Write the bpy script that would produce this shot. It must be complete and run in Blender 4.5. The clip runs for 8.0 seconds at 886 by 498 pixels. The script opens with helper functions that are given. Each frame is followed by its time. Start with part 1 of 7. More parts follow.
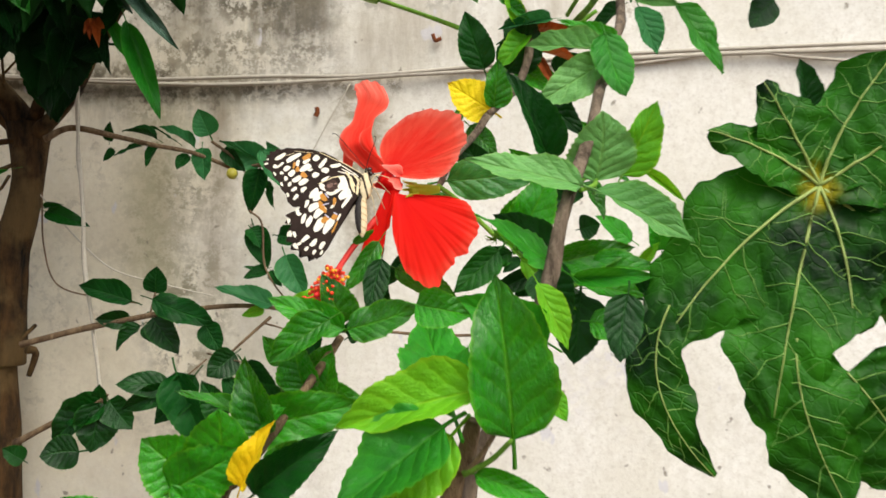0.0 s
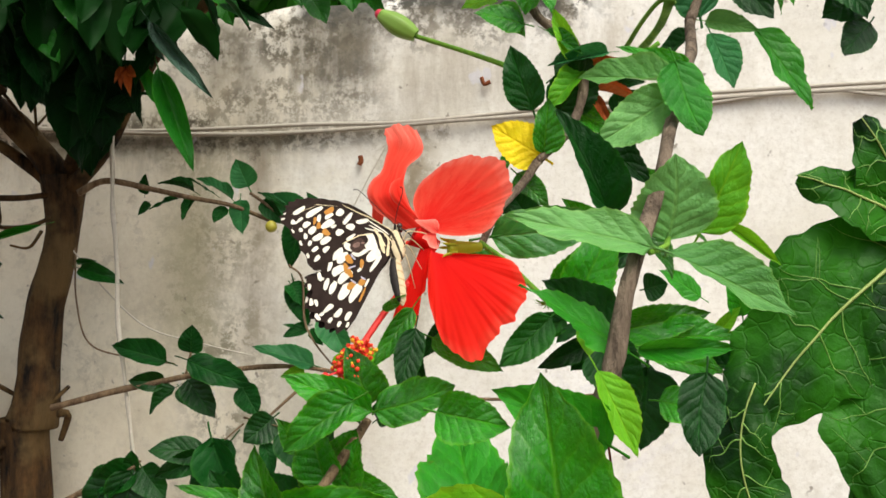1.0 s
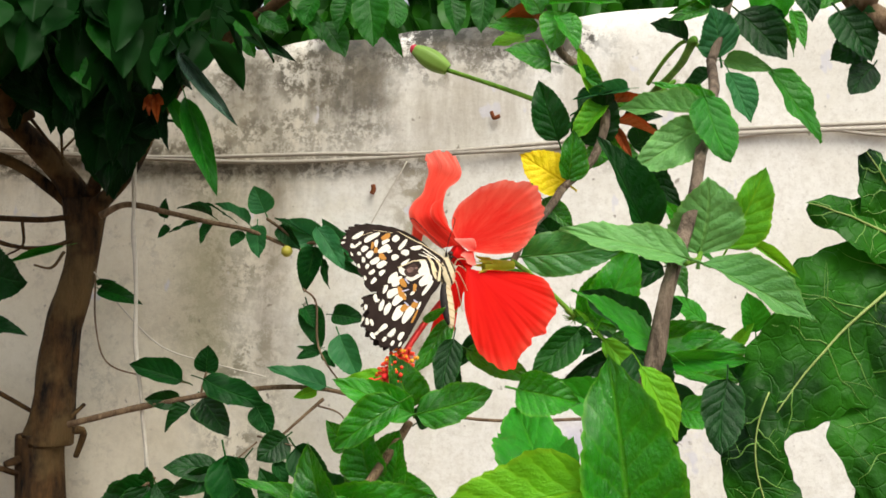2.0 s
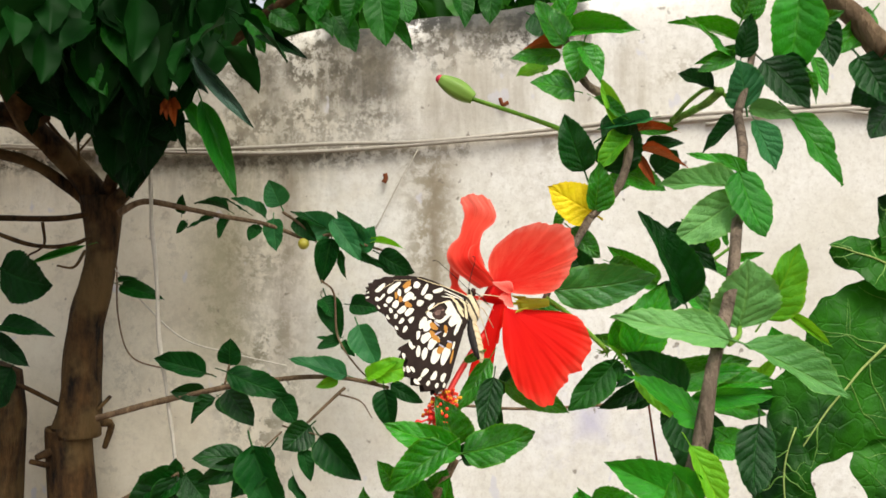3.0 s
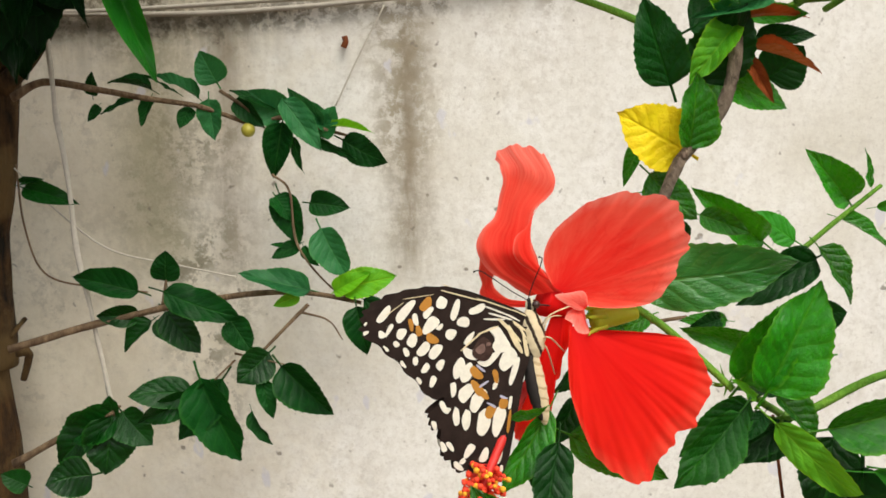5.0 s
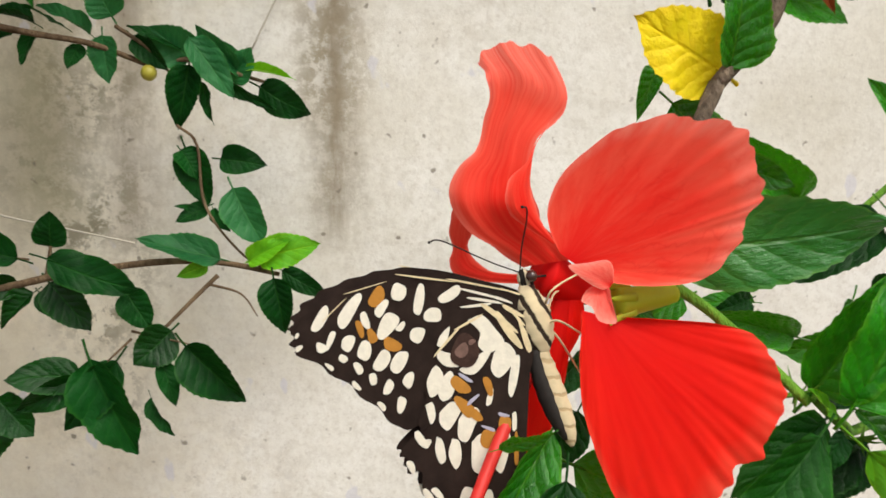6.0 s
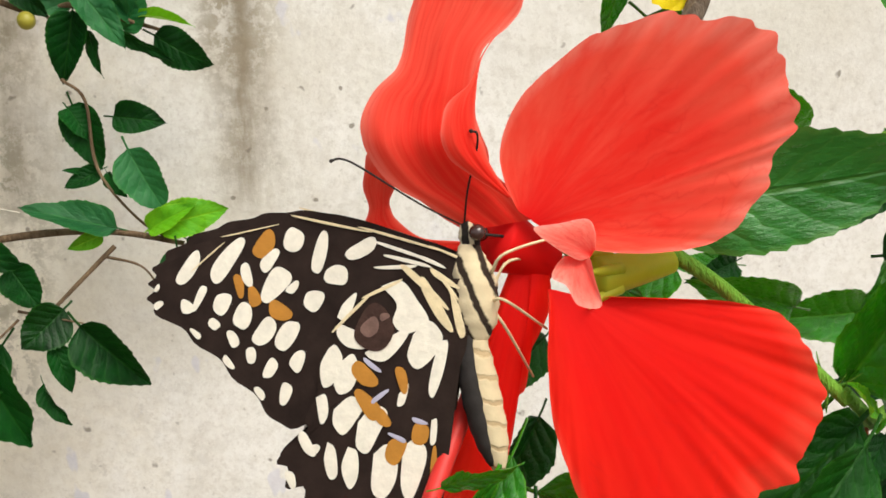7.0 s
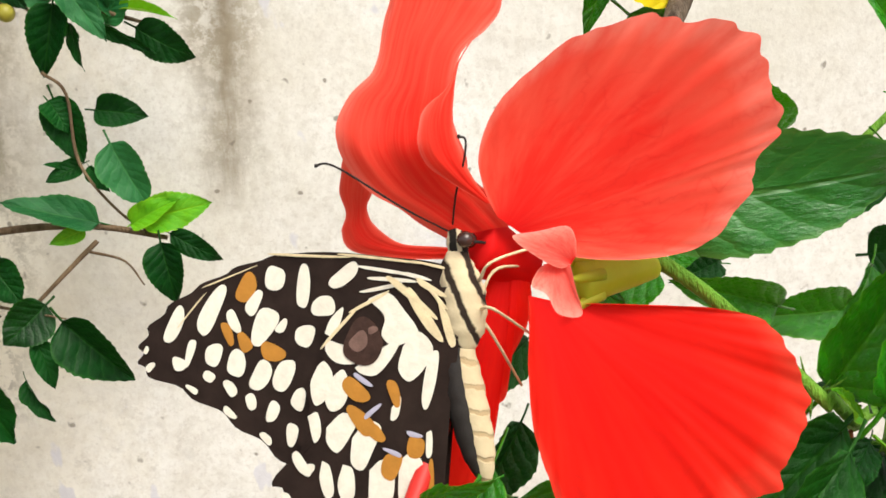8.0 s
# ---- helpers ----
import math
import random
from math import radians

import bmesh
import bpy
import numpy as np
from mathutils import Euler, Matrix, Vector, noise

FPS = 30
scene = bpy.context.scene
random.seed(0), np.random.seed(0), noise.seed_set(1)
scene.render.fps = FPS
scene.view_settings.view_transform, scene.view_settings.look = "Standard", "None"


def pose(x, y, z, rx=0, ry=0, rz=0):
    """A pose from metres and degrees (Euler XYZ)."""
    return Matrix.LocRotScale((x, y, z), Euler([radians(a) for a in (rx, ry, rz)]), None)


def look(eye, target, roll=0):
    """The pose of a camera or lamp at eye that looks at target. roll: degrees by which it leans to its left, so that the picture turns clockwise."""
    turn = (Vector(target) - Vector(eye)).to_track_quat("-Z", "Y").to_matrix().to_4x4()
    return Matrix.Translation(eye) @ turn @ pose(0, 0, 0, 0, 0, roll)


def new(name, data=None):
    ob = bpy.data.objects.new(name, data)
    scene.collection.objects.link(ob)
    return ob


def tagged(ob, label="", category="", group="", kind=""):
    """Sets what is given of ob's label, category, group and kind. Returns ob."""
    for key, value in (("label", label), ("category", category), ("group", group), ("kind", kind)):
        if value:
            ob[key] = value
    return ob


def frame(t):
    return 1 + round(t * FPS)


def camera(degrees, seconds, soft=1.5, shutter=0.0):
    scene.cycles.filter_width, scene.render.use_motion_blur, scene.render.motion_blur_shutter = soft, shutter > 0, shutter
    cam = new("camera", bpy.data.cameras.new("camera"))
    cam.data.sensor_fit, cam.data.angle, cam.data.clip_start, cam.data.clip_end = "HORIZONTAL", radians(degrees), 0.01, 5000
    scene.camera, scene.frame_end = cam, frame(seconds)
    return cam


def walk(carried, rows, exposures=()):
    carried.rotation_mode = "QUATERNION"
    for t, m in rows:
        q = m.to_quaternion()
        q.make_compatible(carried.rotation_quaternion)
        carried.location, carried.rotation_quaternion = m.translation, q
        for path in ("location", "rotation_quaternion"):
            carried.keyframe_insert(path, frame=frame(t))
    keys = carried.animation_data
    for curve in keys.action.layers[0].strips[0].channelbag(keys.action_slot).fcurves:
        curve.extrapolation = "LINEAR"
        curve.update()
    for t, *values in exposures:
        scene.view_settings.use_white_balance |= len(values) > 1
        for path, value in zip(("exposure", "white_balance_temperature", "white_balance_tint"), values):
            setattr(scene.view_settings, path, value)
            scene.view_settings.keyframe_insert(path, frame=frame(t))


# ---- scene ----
cam = camera(47.0, 8.0, 1.6, 0.2)
walk(cam, [
    (0, pose(0.0001, 0.0001, 1.2997, 90.00, -0.00, -0.00)),
    (0.5, pose(0.0054, 0.0602, 1.3043, 91.05, -0.13, 2.94)),
    (1, pose(0.0044, 0.0494, 1.3061, 92.65, 0.40, 3.18)),
    (1.5, pose(-0.0102, 0.0388, 1.2990, 93.76, 0.31, 2.88)),
    (1.7, pose(-0.0092, 0.0346, 1.2954, 94.64, -0.53, 2.50)),
    (2.8, pose(-0.0221, -0.0063, 1.3254, 92.79, 0.35, 2.30)),
    (3, pose(-0.0255, 0.0042, 1.3332, 91.43, 0.98, 2.22)),
    (3.5, pose(-0.0335, 0.0306, 1.3578, 87.38, 1.91, 1.54)),
    (4, pose(-0.0396, 0.0729, 1.3698, 84.79, 2.44, 1.19)),
    (4.5, pose(-0.0516, 0.1115, 1.3765, 82.69, 2.67, -0.03)),
    (4.7, pose(-0.0454, 0.1289, 1.3763, 82.06, 2.87, 0.07)),
    (5.8, pose(-0.0528, 0.1995, 1.3626, 80.56, 0.94, -3.96)),
    (6, pose(-0.0522, 0.2234, 1.3594, 79.87, 1.11, -4.77)),
    (6.5, pose(-0.0499, 0.2642, 1.3524, 78.68, 1.91, -8.63)),
    (7, pose(-0.0472, 0.2683, 1.3510, 77.59, 1.77, -9.21)),
    (7.5, pose(-0.0467, 0.2682, 1.3522, 77.49, 2.03, -9.90)),
    (8, pose(-0.0457, 0.2707, 1.3524, 76.97, 1.85, -9.95)),
], [(0, 0.41), (3.0, 0.39), (4.5, 0.31), (6.0, 0.20), (6.6, 0.27), (7.0, 0.32), (7.5, 0.54), (8.0, 0.53)])

# ---- light: an overcast bright sky, the sun soft and high behind the camera ----
world = bpy.data.worlds.new("sky")
scene.world = world
world.use_nodes = True
sky = world.node_tree.nodes.new("ShaderNodeTexSky")
sky.sky_type, sky.sun_disc = "NISHITA", False
sky.sun_elevation, sky.sun_rotation = radians(58), radians(150)
sky.air_density, sky.dust_density = 1.0, 3.0
back = world.node_tree.nodes["Background"]
cloud = world.node_tree.nodes.new("ShaderNodeHueSaturation")  # cloud cover takes most of the blue
cloud.inputs["Saturation"].default_value = 0.22
world.node_tree.links.new(sky.outputs[0], cloud.inputs["Color"])
world.node_tree.links.new(cloud.outputs[0], back.inputs[0])
back.inputs[1].default_value = 0.15
sun = new("sun", bpy.data.lights.new("sun", "SUN"))
sun.data.energy, sun.data.angle, sun.data.color = 2.3, radians(40), (1.0, 0.93, 0.78)
sun.matrix_world = look((0.55, -0.6, 2.95), (0, 0.4, 1.3))

# ---- materials ----


def mat(name, rough=0.5, spec=0.5):
    m = bpy.data.materials.new(name)
    m.use_nodes = True
    b = m.node_tree.nodes["Principled BSDF"]
    b.inputs["Roughness"].default_value = rough
    b.inputs["Specular IOR Level"].default_value = spec
    return m, m.node_tree.nodes, m.node_tree.links, b


def node(ns, kind, **kw):
    n = ns.new(kind)
    for k, v in kw.items():
        if k in n.inputs:
            n.inputs[k].default_value = v
    return n


def noise_tex(ns, ls, scale, detail=4.0, rough=0.6, coord="Object", stretch=None):
    tc = ns.new("ShaderNodeTexCoord")
    n = ns.new("ShaderNodeTexNoise")
    n.inputs["Scale"].default_value, n.inputs["Detail"].default_value, n.inputs["Roughness"].default_value = scale, detail, rough
    if stretch:
        mp = ns.new("ShaderNodeMapping")
        mp.inputs["Scale"].default_value = stretch
        ls.new(tc.outputs[coord], mp.inputs[0])
        ls.new(mp.outputs[0], n.inputs["Vector"])
    else:
        ls.new(tc.outputs[coord], n.inputs["Vector"])
    return n.outputs["Fac"]


def ramp(ns, ls, fac, *stops):
    r = ns.new("ShaderNodeValToRGB")
    while len(r.color_ramp.elements) < len(stops):
        r.color_ramp.elements.new(0.5)
    for e, (p, c) in zip(r.color_ramp.elements, stops):
        e.position = p
        e.color = (c, c, c, 1) if isinstance(c, (int, float)) else (*c, 1)
    ls.new(fac, r.inputs[0])
    return r.outputs[0]


def mix(ns, ls, fac, a, b, how="MIX"):
    n = ns.new("ShaderNodeMix")
    n.data_type, n.blend_type = "RGBA", how
    for sock, v in ((n.inputs[0], fac), (n.inputs[6], a), (n.inputs[7], b)):
        if isinstance(v, (int, float)):
            sock.default_value = v
        elif isinstance(v, tuple):
            sock.default_value = (*v, 1)
        else:
            ls.new(v, sock)
    return n.outputs[2]


def calc(ns, ls, op, a, b=0.0, c=None):
    n = ns.new("ShaderNodeMath")
    n.operation = op
    for i, v in enumerate((a, b) if c is None else (a, b, c)):
        if isinstance(v, (int, float)):
            n.inputs[i].default_value = v
        else:
            ls.new(v, n.inputs[i])
    return n.outputs[0]


def bump(ns, ls, b, height, strength=0.3, dist=0.001):
    n = ns.new("ShaderNodeBump")
    n.inputs["Strength"].default_value, n.inputs["Distance"].default_value = strength, dist
    ls.new(height, n.inputs["Height"])
    ls.new(n.outputs[0], b.inputs["Normal"])


def translucent(m, colour, share):
    """Lets part of the light pass through a thin blade or petal."""
    ns, ls = m.node_tree.nodes, m.node_tree.links
    b, out = ns["Principled BSDF"], ns["Material Output"]
    t = ns.new("ShaderNodeBsdfTranslucent")
    if isinstance(colour, tuple):
        t.inputs[0].default_value = (*colour, 1)
    else:
        ls.new(colour, t.inputs[0])
    x = ns.new("ShaderNodeMixShader")
    x.inputs[0].default_value = share
    ls.new(b.outputs[0], x.inputs[1])
    ls.new(t.outputs[0], x.inputs[2])
    ls.new(x.outputs[0], out.inputs[0])


def leaf_material(name, deep, light, edge, gloss=0.38, share=0.25, spec=0.28):
    """A leaf blade: pale midrib and side veins, lighter rim, quilted between the veins."""
    m, ns, ls, b = mat(name, gloss, spec)
    uv = ns.new("ShaderNodeUVMap")
    sp = ns.new("ShaderNodeSeparateXYZ")
    ls.new(uv.outputs[0], sp.inputs[0])
    u = sp.outputs[0]
    v = calc(ns, ls, "ABSOLUTE", calc(ns, ls, "SUBTRACT", sp.outputs[1], 0.5))
    v2 = calc(ns, ls, "MULTIPLY", v, 2.0)
    # side veins run forward from the midrib
    ph = calc(ns, ls, "SUBTRACT", calc(ns, ls, "MULTIPLY", u, 7.0), calc(ns, ls, "MULTIPLY", calc(ns, ls, "POWER", v2, 0.8), 1.9))
    wander = noise_tex(ns, ls, 6, 3, 0.6, "UV")
    ph = calc(ns, ls, "ADD", ph, calc(ns, ls, "MULTIPLY", wander, 0.7))
    tri = calc(ns, ls, "PINGPONG", ph, 0.5)
    side = ramp(ns, ls, tri, (0.0, 0.6), (0.06, 0.15), (0.14, 0.0))
    rib = ramp(ns, ls, v2, (0.0, 1.0), (0.035, 0.7), (0.07, 0.0))
    vein = calc(ns, ls, "MAXIMUM", side, rib)
    big = noise_tex(ns, ls, 2.2, 3, 0.6)
    fine = noise_tex(ns, ls, 14, 5, 0.65)
    info = ns.new("ShaderNodeObjectInfo")
    tone = calc(ns, ls, "ADD", calc(ns, ls, "MULTIPLY", big, 0.8), calc(ns, ls, "MULTIPLY", info.outputs["Random"], 0.45))
    col = mix(ns, ls, ramp(ns, ls, tone, (0.3, 0.0), (0.85, 1.0)), deep, light)
    col = mix(ns, ls, ramp(ns, ls, fine, (0.35, 0.0), (0.75, 0.3)), col, tuple(0.6 * c for c in deep))
    col = mix(ns, ls, calc(ns, ls, "MULTIPLY", vein, 0.26), col, edge)
    col = mix(ns, ls, ramp(ns, ls, v2, (0.88, 0.0), (1.0, 0.45)), col, edge)
    ls.new(col, b.inputs["Base Color"])
    quilt = calc(ns, ls, "MULTIPLY", ramp(ns, ls, tri, (0.0, 0.0), (0.3, 0.8), (0.5, 1.0)), ramp(ns, ls, fine, (0.3, 0.5), (0.7, 1.0)))
    h = calc(ns, ls, "ADD", calc(ns, ls, "MULTIPLY", quilt, 0.7), calc(ns, ls, "MULTIPLY", fine, 0.5))
    h = calc(ns, ls, "SUBTRACT", h, calc(ns, ls, "MULTIPLY", rib, 0.7))
    bump(ns, ls, b, h, 0.6, 0.0009)
    rg = ramp(ns, ls, fine, (0.3, gloss - 0.08), (0.8, gloss + 0.15))
    ls.new(rg, b.inputs["Roughness"])
    translucent(m, mix(ns, ls, 0.5, col, edge), share)
    return m


LEAF = {
    "green": leaf_material("leaf_green", (0.004, 0.075, 0.003), (0.026, 0.31, 0.006), (0.17, 0.48, 0.010), 0.28, 0.22, 0.5),
    "dark": leaf_material("leaf_deep_green", (0.0009, 0.017, 0.0016), (0.0034, 0.062, 0.0045), (0.022, 0.15, 0.009), 0.36, 0.18, 0.28),
    # near-black base colour stands in for the shade inside the crown
    "crown": leaf_material("leaf_crown_shaded", (0.0005, 0.008, 0.001), (0.0016, 0.026, 0.003), (0.008, 0.06, 0.006), 0.5, 0.1, 0.1),
    "hedge": leaf_material("leaf_hedge_green", (0.003, 0.05, 0.003), (0.010, 0.14, 0.005), (0.05, 0.24, 0.01), 0.42, 0.3),
    # pale green, lightened further so the colour holds the reflected sky
    "pale": leaf_material("leaf_pale_sheen", (0.060, 0.25, 0.045), (0.16, 0.43, 0.11), (0.26, 0.52, 0.09), 0.34, 0.25, 0.4),
    "dusty": leaf_material("leaf_dusty_green", (0.008, 0.085, 0.024), (0.025, 0.19, 0.05), (0.08, 0.30, 0.06), 0.45),
    "lime": leaf_material("leaf_young_lime", (0.05, 0.32, 0.008), (0.16, 0.52, 0.012), (0.40, 0.64, 0.02), 0.45, 0.3),
    "bright": leaf_material("leaf_crown_green", (0.008, 0.14, 0.006), (0.024, 0.32, 0.010), (0.11, 0.44, 0.015), 0.38, 0.35, 0.4),
    "yellow": leaf_material("leaf_yellowed", (0.95, 0.60, 0.003), (0.98, 0.80, 0.008), (0.9, 0.66, 0.01), 0.5, 0.25),
    "dry": leaf_material("leaf_withered", (0.26, 0.045, 0.010), (0.56, 0.13, 0.022), (0.20, 0.06, 0.012), 0.75, 0.2),
    # dark green leaf with white glare painted in as a grey base colour
    "glare": leaf_material("leaf_glare_grey", (0.008, 0.05, 0.015), (0.10, 0.16, 0.13), (0.03, 0.14, 0.03), 0.16, 0.1, 0.6),
    "sheen": leaf_material("leaf_glossy_green", (0.007, 0.085, 0.011), (0.034, 0.24, 0.034), (0.17, 0.42, 0.07), 0.2, 0.2, 0.6),
    # leaves of the shoots: green darkened, with their shade in the colour
    "blue": leaf_material("leaf_shade_green", (0.001, 0.020, 0.003), (0.005, 0.075, 0.009), (0.03, 0.15, 0.014), 0.42, 0.15, 0.13),
    "long": leaf_material("leaf_mango_green", (0.005, 0.09, 0.005), (0.015, 0.22, 0.010), (0.06, 0.30, 0.015)),
}


def bark(name, deep, light, scale=60, patch=None):
    m, ns, ls, b = mat(name, 0.85, 0.25)
    a = noise_tex(ns, ls, scale, 6, 0.7, stretch=(1, 1, 0.3))
    c = noise_tex(ns, ls, scale * 0.2, 4, 0.6)
    col = mix(ns, ls, ramp(ns, ls, a, (0.35, 0.0), (0.68, 1.0)), deep, light)
    col = mix(ns, ls, ramp(ns, ls, c, (0.48, 0.0), (0.62, 0.6)), col, patch or tuple(0.45 * x for x in light))
    ls.new(col, b.inputs["Base Color"])
    bump(ns, ls, b, a, 1.0, 0.004)
    return m


BARK = bark("bark_brown", (0.003, 0.0018, 0.0008), (0.092, 0.046, 0.014), 110, (0.155, 0.10, 0.038))
BARK_GREY = bark("bark_grey_brown", (0.030, 0.020, 0.013), (0.33, 0.25, 0.18), 170)
TWIG = bark("twig_brown", (0.09, 0.055, 0.03), (0.28, 0.19, 0.11), 160)
GREEN_STEM = bark("green_stem", (0.08, 0.24, 0.02), (0.22, 0.43, 0.045), 120)
RUST = bark("dry_twig_red", (0.16, 0.04, 0.015), (0.3, 0.09, 0.03), 150)


def wall_material():
    m, ns, ls, b = mat("old_whitewash", 0.9, 0.2)
    tc = ns.new("ShaderNodeTexCoord")
    sp = ns.new("ShaderNodeSeparateXYZ")
    ls.new(tc.outputs["Object"], sp.inputs[0])
    x, z = sp.outputs[0], sp.outputs[2]
    n1 = noise_tex(ns, ls, 7, 6, 0.65)
    n2 = noise_tex(ns, ls, 33, 8, 0.7)
    n3 = noise_tex(ns, ls, 119, 6, 0.7)
    streak = noise_tex(ns, ls, 22, 6, 0.65, stretch=(1, 1, 0.14))
    plaster = mix(ns, ls, ramp(ns, ls, n1, (0.3, 0.0), (0.7, 1.0)), (0.70, 0.668, 0.585), (0.88, 0.868, 0.84))
    plaster = mix(ns, ls, ramp(ns, ls, n3, (0.45, 0.0), (0.70, 0.42)), plaster, (0.54, 0.50, 0.43))
    n4 = noise_tex(ns, ls, 311, 4, 0.7)
    plaster = mix(ns, ls, ramp(ns, ls, n4, (0.5, 0.0), (0.7, 0.5)), plaster, (0.55, 0.51, 0.45))

    def box(cx, cz, wx, wz, soft):
        """1 inside an upright patch, wandering at its edge."""
        wob = calc(ns, ls, "MULTIPLY", calc(ns, ls, "SUBTRACT", n2, 0.5), soft * 2.2)
        dx = calc(ns, ls, "SUBTRACT", calc(ns, ls, "ABSOLUTE", calc(ns, ls, "ADD", calc(ns, ls, "SUBTRACT", x, cx), wob)), wx)
        dz = calc(ns, ls, "SUBTRACT", calc(ns, ls, "ABSOLUTE", calc(ns, ls, "ADD", calc(ns, ls, "SUBTRACT", z, cz), wob)), wz)
        d = calc(ns, ls, "MAXIMUM", dx, dz)
        mr = ns.new("ShaderNodeMapRange")
        mr.inputs[1].default_value, mr.inputs[2].default_value = soft, -soft
        ls.new(d, mr.inputs[0])
        return mr.outputs[0]

    col = plaster
    m1 = noise_tex(ns, ls, 89, 8, 0.76)
    clump = ramp(ns, ls, noise_tex(ns, ls, 21, 4, 0.6), (0.40, 0.0), (0.58, 1.0))
    spots = calc(ns, ls, "MULTIPLY", ramp(ns, ls, calc(ns, ls, "ADD", calc(ns, ls, "MULTIPLY", n2, 0.35), calc(ns, ls, "MULTIPLY", m1, 0.65)), (0.485, 0.0), (0.535, 1.0)), clump)
    grit = ramp(ns, ls, m1, (0.44, 0.0), (0.54, 1.0))
    drips = ramp(ns, ls, streak, (0.42, 0.0), (0.64, 1.0))
    # first two patches: faint darker tone low on the left, then warm beige
    # weathered band under the coping, darkest left of the repaired edge
    col = mix(ns, ls, calc(ns, ls, "MULTIPLY", box(-0.403, 1.163, 0.154, 0.126, 0.054), 0.1), col, (0.42, 0.36, 0.27))
    col = mix(ns, ls, calc(ns, ls, "MULTIPLY", box(-0.362, 1.261, 0.164, 0.178, 0.081), 0.65), col, (0.84, 0.755, 0.56))
    col = mix(ns, ls, calc(ns, ls, "MULTIPLY", box(-0.240, 1.494, 0.151, 0.056, 0.027), 0.3), col, (0.42, 0.37, 0.27))
    col = mix(ns, ls, calc(ns, ls, "MULTIPLY", box(-0.113, 1.515, 0.016, 0.028, 0.011), 0.6), col, (0.07, 0.065, 0.05))
    col = mix(ns, ls, calc(ns, ls, "MULTIPLY", calc(ns, ls, "MULTIPLY", box(-0.119, 1.497, 0.023, 0.044, 0.016), 0.6), grit), col, (0.05, 0.045, 0.035))
    col = mix(ns, ls, calc(ns, ls, "MULTIPLY", calc(ns, ls, "MULTIPLY", box(-0.015, 1.542, 0.078, 0.019, 0.011), 0.95), grit), col, (0.03, 0.03, 0.025))
    col = mix(ns, ls, calc(ns, ls, "MULTIPLY", box(0.002, 1.545, 0.057, 0.015, 0.008), 0.5), col, (0.05, 0.048, 0.04))
    col = mix(ns, ls, calc(ns, ls, "MULTIPLY", calc(ns, ls, "MULTIPLY", box(-0.186, 1.519, 0.043, 0.017, 0.020), 0.6), grit), col, (0.12, 0.105, 0.08))
    col = mix(ns, ls, calc(ns, ls, "MULTIPLY", box(-0.242, 1.350, 0.015, 0.080, 0.020), 0.65), col, (0.38, 0.34, 0.22))
    col = mix(ns, ls, calc(ns, ls, "MULTIPLY", calc(ns, ls, "MULTIPLY", box(-0.242, 1.350, 0.015, 0.080, 0.027), 0.55), grit), col, (0.22, 0.20, 0.12))
    col = mix(ns, ls, calc(ns, ls, "MULTIPLY", calc(ns, ls, "MULTIPLY", box(-0.069, 1.383, 0.015, 0.051, 0.016), 0.7), grit), col, (0.34, 0.29, 0.21))
    col = mix(ns, ls, calc(ns, ls, "MULTIPLY", calc(ns, ls, "MULTIPLY", box(-0.069, 1.353, 0.009, 0.076, 0.013), 0.6), grit), col, (0.20, 0.165, 0.11))
    col = mix(ns, ls, calc(ns, ls, "MULTIPLY", calc(ns, ls, "MULTIPLY", box(-0.397, 1.443, 0.166, 0.014, 0.005), 0.95), grit), col, (0.04, 0.036, 0.028))
    col = mix(ns, ls, calc(ns, ls, "MULTIPLY", calc(ns, ls, "MULTIPLY", box(-0.180, 1.435, 0.054, 0.008, 0.005), 0.85), grit), col, (0.07, 0.06, 0.045))
    col = mix(ns, ls, calc(ns, ls, "MULTIPLY", calc(ns, ls, "MULTIPLY", box(-0.081, 1.438, 0.045, 0.005, 0.005), 0.8), grit), col, (0.10, 0.085, 0.06))
    col = mix(ns, ls, calc(ns, ls, "MULTIPLY", calc(ns, ls, "MULTIPLY", box(-0.193, 1.328, 0.011, 0.097, 0.027), 0.5), grit), col, (0.36, 0.31, 0.22))
    col = mix(ns, ls, calc(ns, ls, "MULTIPLY", calc(ns, ls, "MULTIPLY", box(-0.134, 1.510, 0.037, 0.037, 0.011), 0.95), drips), col, (0.03, 0.028, 0.022))
    col = mix(ns, ls, calc(ns, ls, "MULTIPLY", calc(ns, ls, "MULTIPLY", box(-0.220, 1.507, 0.016, 0.035, 0.013), 0.9), drips), col, (0.06, 0.055, 0.04))
    col = mix(ns, ls, calc(ns, ls, "MULTIPLY", calc(ns, ls, "MULTIPLY", box(-0.186, 1.505, 0.088, 0.053, 0.016), 0.5), spots), col, (0.17, 0.14, 0.09))
    col = mix(ns, ls, calc(ns, ls, "MULTIPLY", calc(ns, ls, "MULTIPLY", box(-0.186, 1.505, 0.088, 0.053, 0.027), 0.35), drips), col, (0.24, 0.21, 0.16))
    col = mix(ns, ls, calc(ns, ls, "MULTIPLY", calc(ns, ls, "MULTIPLY", box(-0.130, 1.513, 0.029, 0.044, 0.008), 0.8), drips), col, (0.06, 0.052, 0.04))
    col = mix(ns, ls, calc(ns, ls, "MULTIPLY", box(-0.113, 1.521, 0.012, 0.033, 0.005), 0.4), col, (0.10, 0.09, 0.075))
    col = mix(ns, ls, calc(ns, ls, "MULTIPLY", calc(ns, ls, "MULTIPLY", box(-0.069, 1.532, 0.159, 0.025, 0.011), 0.95), spots), col, (0.05, 0.048, 0.04))
